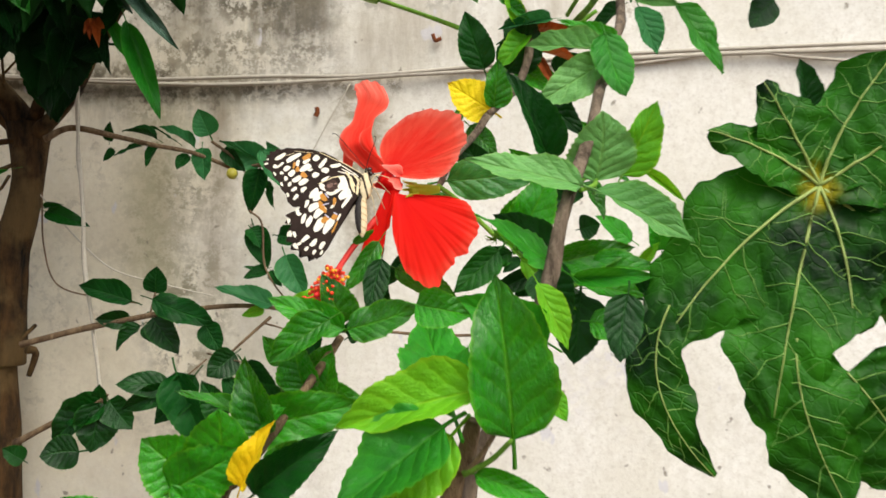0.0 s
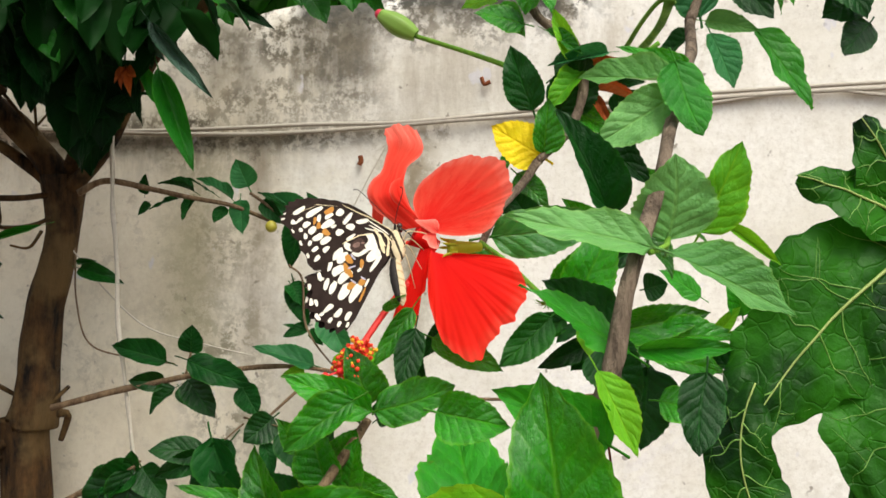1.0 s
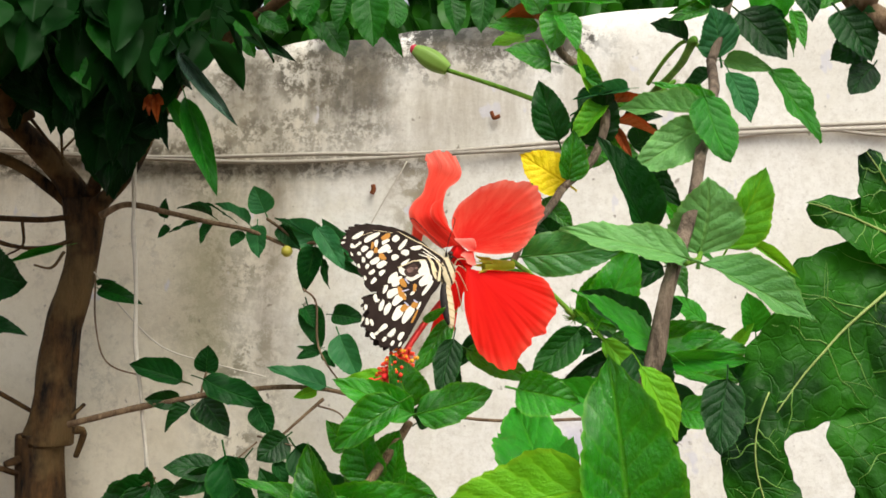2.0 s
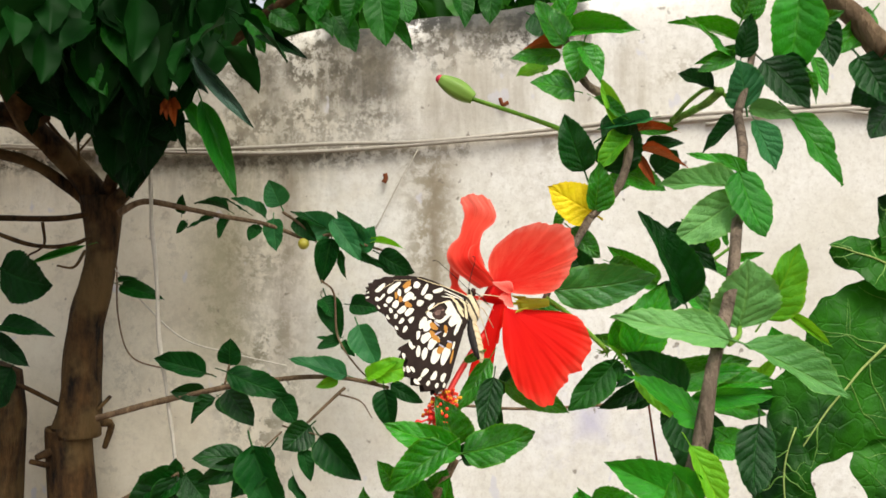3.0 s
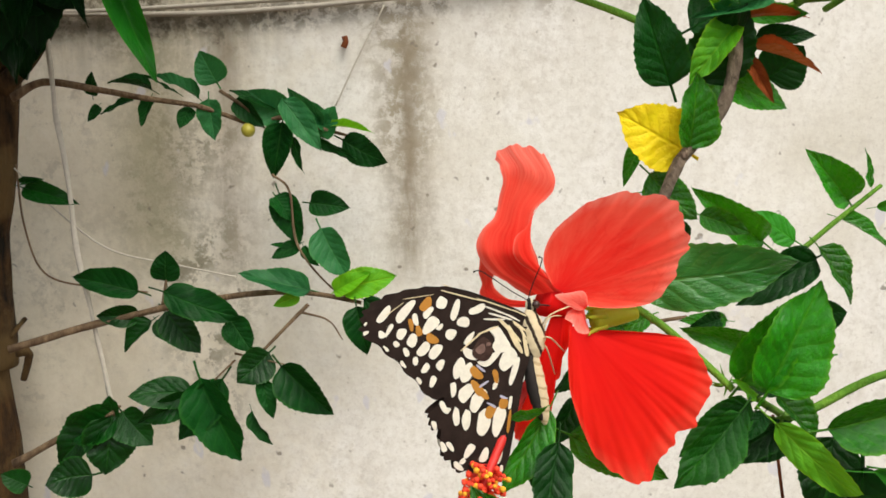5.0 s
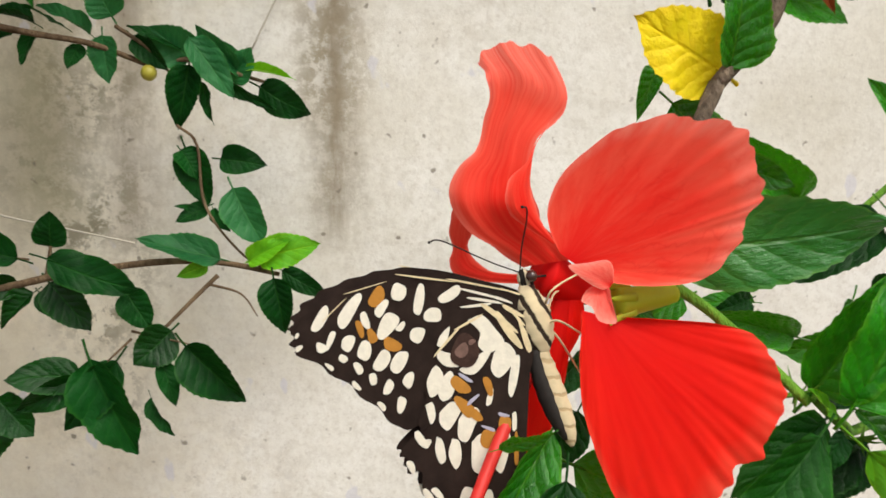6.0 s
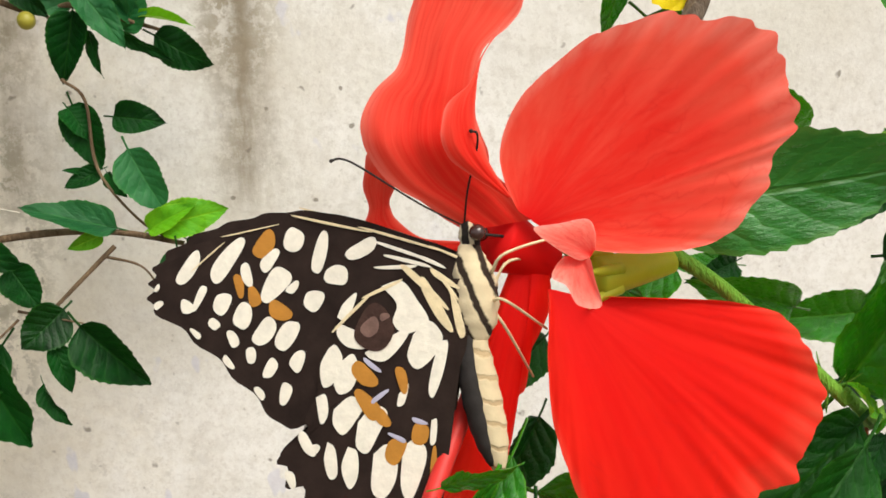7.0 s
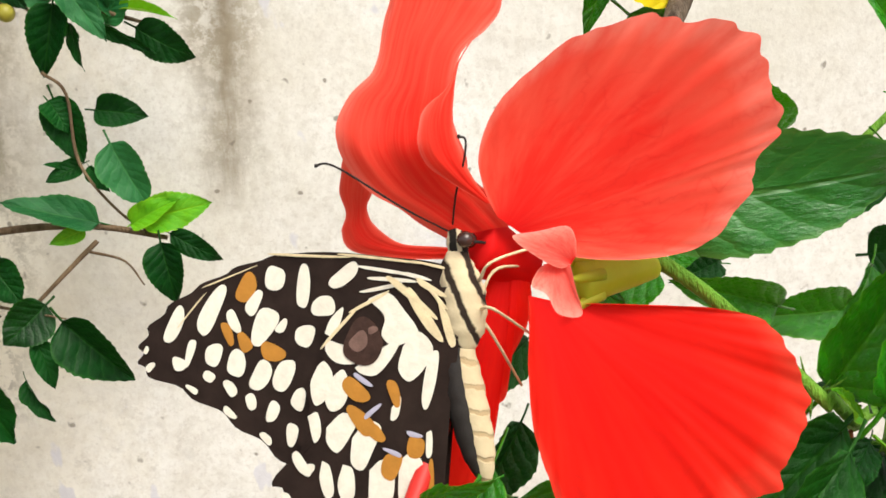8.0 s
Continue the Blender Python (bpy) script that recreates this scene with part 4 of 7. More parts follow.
leaf(shoots, "blue", -0.2659, 0.8120, 1.3856, -0.2631, 0.8041, 1.3998, 0.0091)
leaf(shoots, "blue", -0.2401, 0.8120, 1.3821, -0.2599, 0.8041, 1.3750, 0.0081, 30)
leaf(shoots, "blue", -0.2624, 0.8120, 1.3791, -0.2678, 0.8041, 1.3699, 0.0063)
leaf(shoots, "blue", -0.2291, 0.8120, 1.3822, -0.2347, 0.8041, 1.3646, 0.0109)
leaf(shoots, "blue", -0.2037, 0.8120, 1.3755, -0.2098, 0.8041, 1.3617, 0.0109)
leaf(shoots, "dusty", -0.1855, 0.8120, 1.3902, -0.1936, 0.8041, 1.4100, 0.0207)
leaf(shoots, "dusty", -0.1913, 0.8102, 1.3802, -0.1887, 0.8023, 1.3544, 0.0180)
leaf(shoots, "dusty", -0.1989, 0.8150, 1.3811, -0.2215, 0.8072, 1.4002, 0.0090, 40)
leaf(shoots, "blue", -0.2285, 0.8150, 1.3875, -0.2513, 0.8072, 1.3989, 0.0072, 50)
leaf(shoots, "blue", -0.2125, 0.8150, 1.3852, -0.2321, 0.8072, 1.3961, 0.0081, 50)
leaf(shoots, "dusty", -0.1435, 0.8102, 1.3662, -0.1642, 0.8024, 1.3842, 0.0233)
leaf(shoots, "blue", -0.1476, 0.8090, 1.3725, -0.1751, 0.8011, 1.3862, 0.0098)
leaf(shoots, "blue", -0.1746, 0.8090, 1.3792, -0.1555, 0.8011, 1.3606, 0.0134, 20)
leaf(shoots, "blue", -0.1449, 0.8078, 1.3635, -0.1530, 0.7999, 1.3296, 0.0188)
leaf(shoots, "blue", -0.1389, 0.8078, 1.3538, -0.1308, 0.7999, 1.3299, 0.0089, 30)
leaf(shoots, "dusty", -0.1196, 0.8090, 1.3598, -0.1396, 0.8012, 1.3842, 0.0143)
leaf(shoots, "dusty", -0.1168, 0.8102, 1.3568, -0.1266, 0.8024, 1.3772, 0.0107)
leaf(shoots, "dusty", -0.1215, 0.8114, 1.3528, -0.1101, 0.8036, 1.3723, 0.0162)
leaf(shoots, "lime", -0.1143, 0.8090, 1.3596, -0.0879, 0.8012, 1.3576, 0.0054)
leaf(shoots, "blue", -0.1069, 0.8090, 1.3504, -0.0776, 0.8012, 1.3348, 0.0196)
leaf(shoots, "blue", -0.1256, 0.8090, 1.3535, -0.0991, 0.8012, 1.3371, 0.0080, 40)
leaf(shoots, "blue", -0.1309, 0.8090, 1.3106, -0.1055, 0.8012, 1.3075, 0.0169)
leaf(shoots, "blue", -0.1501, 0.8090, 1.3176, -0.1376, 0.8012, 1.2846, 0.0205)
leaf(shoots, "blue", -0.1525, 0.8078, 1.3163, -0.1426, 0.8000, 1.3025, 0.0160)
leaf(shoots, "dusty", -0.1234, 0.7970, 1.2951, -0.1084, 0.7891, 1.2629, 0.0219)
leaf(shoots, "lime", -0.1112, 0.7910, 1.2558, -0.0763, 0.7830, 1.2652, 0.0198)
leaf(shoots, "lime", -0.1165, 0.7910, 1.2542, -0.0934, 0.7830, 1.2676, 0.0129)
leaf(shoots, "dusty", -0.1314, 0.7910, 1.2563, -0.1755, 0.7830, 1.2713, 0.0181)
leaf(shoots, "blue", -0.2229, 0.7820, 1.2611, -0.1736, 0.7738, 1.2421, 0.0207)
leaf(shoots, "blue", -0.2432, 0.7970, 1.2591, -0.2820, 0.7890, 1.2737, 0.0185)
leaf(shoots, "blue", -0.2247, 0.7970, 1.2650, -0.2220, 0.7890, 1.2858, 0.0185)
leaf(shoots, "dark", -0.2440, 0.7970, 1.2444, -0.2697, 0.7890, 1.2453, 0.0149)
leaf(shoots, "dark", -0.2361, 0.7970, 1.2399, -0.2559, 0.7890, 1.2244, 0.0131)
leaf(shoots, "dark", -0.2334, 0.7970, 1.2398, -0.2217, 0.7890, 1.2266, 0.0114)
leaf(shoots, "dark", -0.2264, 0.7940, 1.2458, -0.2047, 0.7860, 1.2194, 0.0218)
leaf(shoots, "blue", -0.1819, 0.7790, 1.2424, -0.1687, 0.7708, 1.2223, 0.0196)
leaf(shoots, "dark", -0.1580, 0.7760, 1.2203, -0.1782, 0.7678, 1.2035, 0.0229)
leaf(shoots, "blue", -0.1498, 0.7670, 1.2138, -0.1214, 0.7587, 1.1806, 0.0251)
leaf(shoots, "dark", -0.2097, 0.7820, 1.1945, -0.2488, 0.7739, 1.1965, 0.0205)
leaf(shoots, "dark", -0.2080, 0.7820, 1.1919, -0.2453, 0.7739, 1.1776, 0.0171)
leaf(shoots, "blue", -0.2025, 0.7730, 1.2062, -0.1831, 0.7648, 1.1508, 0.0313)
leaf(shoots, "blue", -0.1895, 0.7790, 1.2035, -0.2186, 0.7709, 1.1666, 0.0221)
leaf(shoots, "blue", -0.1018, 0.7790, 1.2468, -0.0975, 0.7709, 1.2171, 0.0187)
leaf(shoots, "blue", -0.0974, 0.7850, 1.2498, -0.0714, 0.7769, 1.2361, 0.0119)
leaf(shoots, "blue", -0.1642, 0.7730, 1.2035, -0.1560, 0.7648, 1.1805, 0.0118)
leaf(shoots, "blue", -0.1711, 0.7730, 1.1833, -0.1615, 0.7648, 1.1625, 0.0085, 40)
leaf(shoots, "dark", -0.2628, 0.7850, 1.1802, -0.2620, 0.7769, 1.1965, 0.0120)
leaf(shoots, "dark", -0.2597, 0.7850, 1.1814, -0.2946, 0.7769, 1.1691, 0.0241)
leaf(shoots, "dark", -0.2574, 0.7850, 1.1834, -0.2387, 0.7769, 1.1621, 0.0241)
leaf(shoots, "dark", -0.2630, 0.7820, 1.1818, -0.2677, 0.7739, 1.1445, 0.0342)
leaf(shoots, "dark", -0.2708, 0.7850, 1.1795, -0.3015, 0.7769, 1.1548, 0.0257)
leaf(shoots, "blue", -0.1391, 0.8060, 1.2842, -0.1563, 0.7982, 1.2770, 0.0106)
leaf(shoots, "blue", -0.1450, 0.8060, 1.2835, -0.1570, 0.7982, 1.2858, 0.0035)
leaf(shoots, "blue", -0.1361, 0.8060, 1.2828, -0.1273, 0.7982, 1.2704, 0.0070, 30)
leaf(shoots, "lime", -0.1385, 0.7910, 1.2535, -0.1546, 0.7830, 1.2484, 0.0087)
leaf(shoots, "dark", -0.3125, 0.8030, 1.3292, -0.2780, 0.7950, 1.3188, 0.0142)
leaf(shoots, "dark", -0.3142, 0.8030, 1.3327, -0.2992, 0.7950, 1.3348, 0.0053)
leaf(shoots, "dark", -0.2756, 0.7730, 1.1461, -0.3030, 0.7648, 1.1442, 0.0264)
leaf(shoots, "dark", -0.3227, 0.7850, 1.1365, -0.3352, 0.7769, 1.1480, 0.0155)
leaf(shoots, "dusty", -0.1433, 0.8030, 1.3782, -0.1193, 0.7951, 1.3454, 0.0171)
bm = bmesh.new()
bmesh.ops.create_uvsphere(bm, u_segments=12, v_segments=8, radius=0.0046, matrix=Matrix.Translation(rel(shoots, (-0.1667, 0.8060, 1.3594))))
part("fruit", bm, FRUIT, shoots, "small yellow-green berry")

# ---- hibiscus bush with the flower ----
bush = empty("hibiscus_bush", (-0.0839, 0.3500, 0.0), "hibiscus bush with toothed green leaves and a few yellow ones", "shrub")
stem(bush, "stem", 0.0014, 0.0016, (-0.0021, 0.3950, 1.3223), (0.0038, 0.4000, 1.3347), (0.0135, 0.4170, 1.3471), (0.0186, 0.4220, 1.3550), material=BARK_GREY)
stem(bush, "stem", 0.0016, 0.0021, (0.0186, 0.4220, 1.3550), (0.0309, 0.4270, 1.3675), (0.0366, 0.4320, 1.3839), (0.0345, 0.4370, 1.4011), (0.0271, 0.4420, 1.4094), material=BARK_GREY)
stem(bush, "stem", 0.0021, 0.0012, (0.0271, 0.4420, 1.4094), (0.0202, 0.4420, 1.4144), (0.0137, 0.4420, 1.4290), (0.0105, 0.4420, 1.4388), (0.0124, 0.4420, 1.4554), material=BARK_GREY)
stem(bush, "stem", 0.0012, 0.0009, (0.0358, 0.4420, 1.3913), (0.0546, 0.4420, 1.3953), (0.0666, 0.4420, 1.4031), material=GREEN_STEM)
stem(bush, "stem", 0.0014, 0.0015, (0.0570, 0.4420, 1.3976), (0.0580, 0.3900, 1.3948), (0.0557, 0.3500, 1.3934), material=GREEN_STEM)
stem(bush, "pedicel", 0.0010, 0.0009, (-0.0021, 0.3850, 1.3236), (0.0053, 0.3827, 1.3183), (0.0147, 0.3803, 1.3092), (0.0199, 0.3780, 1.3039), material=GREEN_STEM)
stem(bush, "bud_stalk", 0.0010, 0.0012, (-0.0289, 0.4520, 1.4105), (-0.0109, 0.4470, 1.4033), (0.0065, 0.4420, 1.3958), (0.0166, 0.4370, 1.3901), material=GREEN_STEM)
stem(bush, "stem", 0.0009, 0.0014, (0.0264, 0.3900, 1.3005), (0.0355, 0.3975, 1.2926), (0.0494, 0.4170, 1.2840), (0.0737, 0.4245, 1.2915), (0.0926, 0.4320, 1.2911), material=GREEN_STEM)
stem(bush, "stem", 0.0004, 0.0004, (0.0365, 0.4000, 1.2900), (0.0388, 0.4000, 1.2703), (0.0416, 0.4000, 1.2482), material=RUST)
stem(bush, "stem", 0.0009, 0.0006, (0.0457, 0.4320, 1.3212), (0.0563, 0.4353, 1.3270), (0.0670, 0.4387, 1.3339), (0.0816, 0.4420, 1.3436), material=GREEN_STEM)
leaf(bush, "green", -0.0341, 0.3550, 1.2718, -0.0601, 0.3492, 1.2831, 0.0115)
leaf(bush, "green", -0.0353, 0.3600, 1.2732, -0.0401, 0.3542, 1.2902, 0.0132, 15)
leaf(bush, "green", -0.0333, 0.3550, 1.2718, -0.0082, 0.3492, 1.2792, 0.0134)
leaf(bush, "green", -0.0382, 0.3450, 1.2761, -0.0584, 0.3390, 1.2632, 0.0113)
leaf(bush, "dark", -0.0339, 0.3650, 1.2681, -0.0252, 0.3592, 1.2747, 0.0077)
leaf(bush, "green", -0.0234, 0.3750, 1.3025, -0.0358, 0.3692, 1.2838, 0.0071)
leaf(bush, "dark", -0.0259, 0.3750, 1.2917, -0.0204, 0.3692, 1.2787, 0.0087)
leaf(bush, "dark", -0.0221, 0.3700, 1.2961, -0.0262, 0.3642, 1.2758, 0.0090)
leaf(bush, "green", -0.0179, 0.3850, 1.2925, 0.0052, 0.3792, 1.2823, 0.0106)
leaf(bush, "dark", 0.0056, 0.4220, 1.3363, 0.0089, 0.4160, 1.3428, 0.0067)
leaf(bush, "green", 0.0100, 0.4320, 1.3457, 0.0220, 0.4260, 1.3462, 0.0083)
leaf(bush, "green", 0.0093, 0.4320, 1.3583, 0.0040, 0.4260, 1.3497, 0.0046)
leaf(bush, "green", 0.0036, 0.3940, 1.3187, -0.0097, 0.3910, 1.3132, 0.0075, 25)
leaf(bush, "yellow", 0.0210, 0.4250, 1.3569, 0.0023, 0.4200, 1.3684, 0.0174, -14)
leaf(bush, "green", 0.0210, 0.4220, 1.3579, 0.0238, 0.4160, 1.3767, 0.0118)
leaf(bush, "dark", 0.0175, 0.4270, 1.3748, 0.0091, 0.4210, 1.3981, 0.0142)
leaf(bush, "dark", 0.0276, 0.4370, 1.3756, 0.0392, 0.4310, 1.3964, 0.0187)
leaf(bush, "green", 0.0352, 0.4420, 1.3759, 0.0525, 0.4360, 1.3676, 0.0119)
leaf(bush, "dark", 0.0264, 0.4420, 1.3904, 0.0434, 0.4359, 1.3982, 0.0167)
leaf(bush, "lime", 0.0369, 0.4320, 1.3909, 0.0221, 0.4259, 1.3768, 0.0093)
leaf(bush, "dusty", 0.0463, 0.4320, 1.3974, 0.0250, 0.4259, 1.3938, 0.0055)
leaf(bush, "dark", 0.0499, 0.4470, 1.3759, 0.0587, 0.4410, 1.3844, 0.0144)
leaf(bush, "dark", 0.0450, 0.4420, 1.3874, 0.0602, 0.4360, 1.3871, 0.0066)
leaf(bush, "green", 0.0388, 0.4520, 1.3781, 0.0294, 0.4460, 1.3670, 0.0098)
leaf(bush, "green", 0.0428, 0.4420, 1.3934, 0.0582, 0.4360, 1.3930, 0.0057)
leaf(bush, "green", 0.0038, 0.4420, 1.4175, 0.0148, 0.4359, 1.4075, 0.0106)
leaf(bush, "green", 0.0150, 0.4370, 1.4101, -0.0048, 0.4309, 1.4127, 0.0109)
leaf(bush, "green", 0.0194, 0.4370, 1.4311, 0.0143, 0.4309, 1.4135, 0.0133)
leaf(bush, "green", 0.0177, 0.4320, 1.4276, 0.0258, 0.4259, 1.4132, 0.0117)
leaf(bush, "green", 0.0111, 0.4370, 1.4303, -0.0013, 0.4309, 1.4481, 0.0143)
leaf(bush, "green", 0.0092, 0.4420, 1.4364, 0.0427, 0.4359, 1.4381, 0.0106)
leaf(bush, "green", 0.0100, 0.4420, 1.4267, -0.0126, 0.4359, 1.4239, 0.0087)
leaf(bush, "lime", 0.0043, 0.4470, 1.4234, -0.0092, 0.4409, 1.4190, 0.0097)
leaf(bush, "lime", 0.0325, 0.4320, 1.3945, 0.0258, 0.4259, 1.4132, 0.0070)
leaf(bush, "green", 0.0226, 0.4320, 1.4064, 0.0363, 0.4259, 1.3957, 0.0047)
leaf(bush, "dry", 0.0101, 0.4420, 1.4292, -0.0064, 0.4359, 1.4320, 0.0048)
leaf(bush, "green", 0.0093, 0.4420, 1.4388, 0.0167, 0.4359, 1.4558, 0.0120)
leaf(bush, "dark", -0.0020, 0.4520, 1.4468, 0.0094, 0.4459, 1.4374, 0.0148)
leaf(bush, "green", 0.0287, 0.3800, 1.3025, 0.0404, 0.3742, 1.3277, 0.0168)
leaf(bush, "hedge", 0.0206, 0.3750, 1.2993, 0.0040, 0.3692, 1.2837, 0.0111)
leaf(bush, "lime", 0.0288, 0.3750, 1.2964, 0.0486, 0.3693, 1.2776, 0.0080)
leaf(bush, "dark", 0.0352, 0.3900, 1.2905, 0.0170, 0.3843, 1.2826, 0.0078)
leaf(bush, "dark", 0.0514, 0.3800, 1.2830, 0.0485, 0.3743, 1.2574, 0.0202)
leaf(bush, "green", 0.0410, 0.3750, 1.2943, 0.0697, 0.3693, 1.3005, 0.0118)
leaf(bush, "dark", 0.0561, 0.3900, 1.2846, 0.0770, 0.3843, 1.2829, 0.0083)
leaf(bush, "sheen", 0.0016, 0.4000, 1.3264, 0.0408, 0.3942, 1.3310, 0.0167, 8)
leaf(bush, "dark", 0.0164, 0.4170, 1.3317, 0.0088, 0.4110, 1.3434, 0.0095)
leaf(bush, "green", -0.0113, 0.3930, 1.3212, -0.0030, 0.3872, 1.3163, 0.0053)
leaf(bush, "green", 0.0001, 0.3960, 1.3197, -0.0121, 0.3902, 1.3161, 0.0041)
leaf(bush, "green", 0.0506, 0.4520, 1.3269, 0.0305, 0.4460, 1.3434, 0.0106)
leaf(bush, "green", 0.0112, 0.4270, 1.3513, 0.0227, 0.4210, 1.3385, 0.0102)
leaf(bush, "dark", 0.0593, 0.4320, 1.3249, 0.0356, 0.4260, 1.3143, 0.0113)
leaf(bush, "green", 0.0598, 0.4320, 1.3281, 0.0689, 0.4260, 1.3134, 0.0093)
leaf(bush, "dark", 0.0580, 0.4320, 1.3081, 0.0658, 0.4261, 1.3101, 0.0106)
leaf(bush, "green", 0.0724, 0.4420, 1.3392, 0.0609, 0.4360, 1.3542, 0.0107)
leaf(bush, "green", 0.0788, 0.4420, 1.3433, 0.0736, 0.4360, 1.3553, 0.0033)
leaf(bush, "green", 0.0804, 0.4420, 1.3373, 0.0928, 0.4360, 1.3400, 0.0037)
leaf(bush, "green", 0.0694, 0.4420, 1.3346, 0.0833, 0.4360, 1.3272, 0.0055)
leaf(bush, "dark", 0.0510, 0.4170, 1.2881, 0.0421, 0.4111, 1.2979, 0.0101)
leaf(bush, "dry", 0.0397, 0.4370, 1.3922, 0.0560, 0.4309, 1.3944, 0.0029)
leaf(bush, "dry", 0.0417, 0.4370, 1.3842, 0.0611, 0.4310, 1.3800, 0.0043)
leaf(bush, "dry", 0.0414, 0.4370, 1.3818, 0.0467, 0.4310, 1.3695, 0.0040)
leaf(bush, "green", 0.0350, 0.3950, 1.3167, 0.0269, 0.3892, 1.3039, 0.0087)
leaf(bush, "hedge", 0.0261, 0.3850, 1.2984, 0.0096, 0.3792, 1.2901, 0.0085)
leaf(bush, "dark", 0.0394, 0.4000, 1.2963, 0.0240, 0.3942, 1.2986, 0.0041)
leaf(bush, "dark", 0.0392, 0.4220, 1.2828, 0.0266, 0.4161, 1.2840, 0.0053)
leaf(bush, "dark", 0.0386, 0.3950, 1.2890, 0.0276, 0.3893, 1.2819, 0.0100)
leaf(bush, "green", 0.0735, 0.4620, 1.2882, 0.0493, 0.4561, 1.2899, 0.0109)
leaf(bush, "dark", -0.0138, 0.4000, 1.2966, -0.0219, 0.3942, 1.2860, 0.0070)
leaf(bush, "green", -0.0324, 0.3700, 1.3018, -0.0243, 0.3642, 1.3070, 0.0032)
leaf(bush, "dark", -0.0070, 0.4220, 1.3012, -0.0175, 0.4160, 1.2933, 0.0070)
leaf(bush, "green", 0.0395, 0.4520, 1.3031, 0.0242, 0.4460, 1.3055, 0.0054)
leaf(bush, "hedge", 0.0243, 0.3830, 1.2983, 0.0069, 0.3772, 1.2884, 0.0091, 10)
leaf(bush, "green", 0.0242, 0.3860, 1.3030, 0.0375, 0.3802, 1.3240, 0.0133, -5)
leaf(bush, "dark", 0.0396, 0.3960, 1.2893, 0.0247, 0.3903, 1.2815, 0.0059)
leaf(bush, "green", 0.0414, 0.4320, 1.2999, 0.0202, 0.4260, 1.3073, 0.0076)
leaf(bush, "dark", 0.0347, 0.4420, 1.3064, 0.0240, 0.4360, 1.3048, 0.0053)
leaf(bush, "green", 0.0288, 0.4420, 1.3374, 0.0416, 0.4360, 1.3324, 0.0072)
leaf(bush, "green", 0.0342, 0.3900, 1.2980, 0.0435, 0.3842, 1.2885, 0.0082)
leaf(bush, "lime", 0.0267, 0.3820, 1.3002, 0.0179, 0.3762, 1.3070, 0.0035)
leaf(bush, "dark", 0.0292, 0.3840, 1.2960, 0.0225, 0.3782, 1.2912, 0.0043)
leaf(bush, "green", -0.0079, 0.4000, 1.3160, -0.0023, 0.3942, 1.3131, 0.0048)
stem(bush, "stem", 0.0019, 0.0014, (-0.0838, 0.3500, 0.0000), (-0.0818, 0.3400, 0.7000), (-0.0931, 0.3110, 1.1185), (-0.0738, 0.3300, 1.2102), (-0.0677, 0.3360, 1.2235), (-0.0575, 0.3420, 1.2373), (-0.0470, 0.3480, 1.2517), (-0.0409, 0.3540, 1.2606), (-0.0360, 0.3600, 1.2686), material=TWIG)
leaf(bush, "green", -0.0476, 0.3600, 1.2520, -0.0389, 0.3540, 1.2665, 0.0132)
leaf(bush, "green", -0.0479, 0.3550, 1.2507, -0.0519, 0.3490, 1.2670, 0.0150)
leaf(bush, "green", -0.0452, 0.3650, 1.2493, -0.0266, 0.3590, 1.2442, 0.0101)
leaf(bush, "green", -0.0657, 0.3450, 1.2387, -0.0270, 0.3390, 1.2482, 0.0184)
leaf(bush, "green", -0.0591, 0.3400, 1.2377, -0.0664, 0.3340, 1.2628, 0.0151)
leaf(bush, "green", -0.0619, 0.3450, 1.2425, -0.0890, 0.3390, 1.2529, 0.0073)
leaf(bush, "green", -0.0738, 0.3300, 1.2230, -0.0707, 0.3240, 1.2496, 0.0238)
leaf(bush, "green", -0.0824, 0.3350, 1.2237, -0.0973, 0.3290, 1.2379, 0.0223)
leaf(bush, "green", -0.0884, 0.3300, 1.2212, -0.0635, 0.3240, 1.2352, 0.0201)
leaf(bush, "yellow", -0.0646, 0.3250, 1.2233, -0.0554, 0.3190, 1.2451, 0.0101)
leaf(bush, "dark", -0.0591, 0.3200, 1.2227, -0.0345, 0.3140, 1.2416, 0.0142)
leaf(bush, "green", -0.0582, 0.3350, 1.2275, -0.0407, 0.3290, 1.2379, 0.0111)
leaf(bush, "green", -0.0619, 0.3400, 1.2396, -0.0525, 0.3340, 1.2480, 0.0094)
leaf(bush, "green", -0.1132, 0.3500, 1.1990, -0.1284, 0.3440, 1.2160, 0.0175)
leaf(bush, "green", -0.0701, 0.3300, 1.2066, -0.0868, 0.3240, 1.2244, 0.0183)
leaf(bush, "green", -0.0566, 0.3600, 1.2600, -0.0615, 0.3540, 1.2685, 0.0080)
leaf(bush, "green", -0.0491, 0.3600, 1.2481, -0.0576, 0.3540, 1.2631, 0.0142)
leaf(bush, "green", -0.0413, 0.3550, 1.2472, -0.0386, 0.3490, 1.2640, 0.0123)
leaf(bush, "dark", -0.0572, 0.3650, 1.2419, -0.0721, 0.3590, 1.2520, 0.0108)
leaf(bush, "dark", -0.0566, 0.3850, 1.2531, -0.0499, 0.3790, 1.2629, 0.0092)
leaf(bush, "dark", -0.0784, 0.3700, 1.2392, -0.0860, 0.3640, 1.2512, 0.0110)
tall = empty("hibiscus_shrub", (0.0110, 0.2670, 0.0), "upright hibiscus stem with broad dusty green leaves", "shrub")
stem(tall, "stem", 0.0004, 0.0002, (0.0793, 0.3750, 1.2901), (0.0922, 0.3750, 1.2998), (0.0969, 0.3750, 1.3060), material=GREEN_STEM)
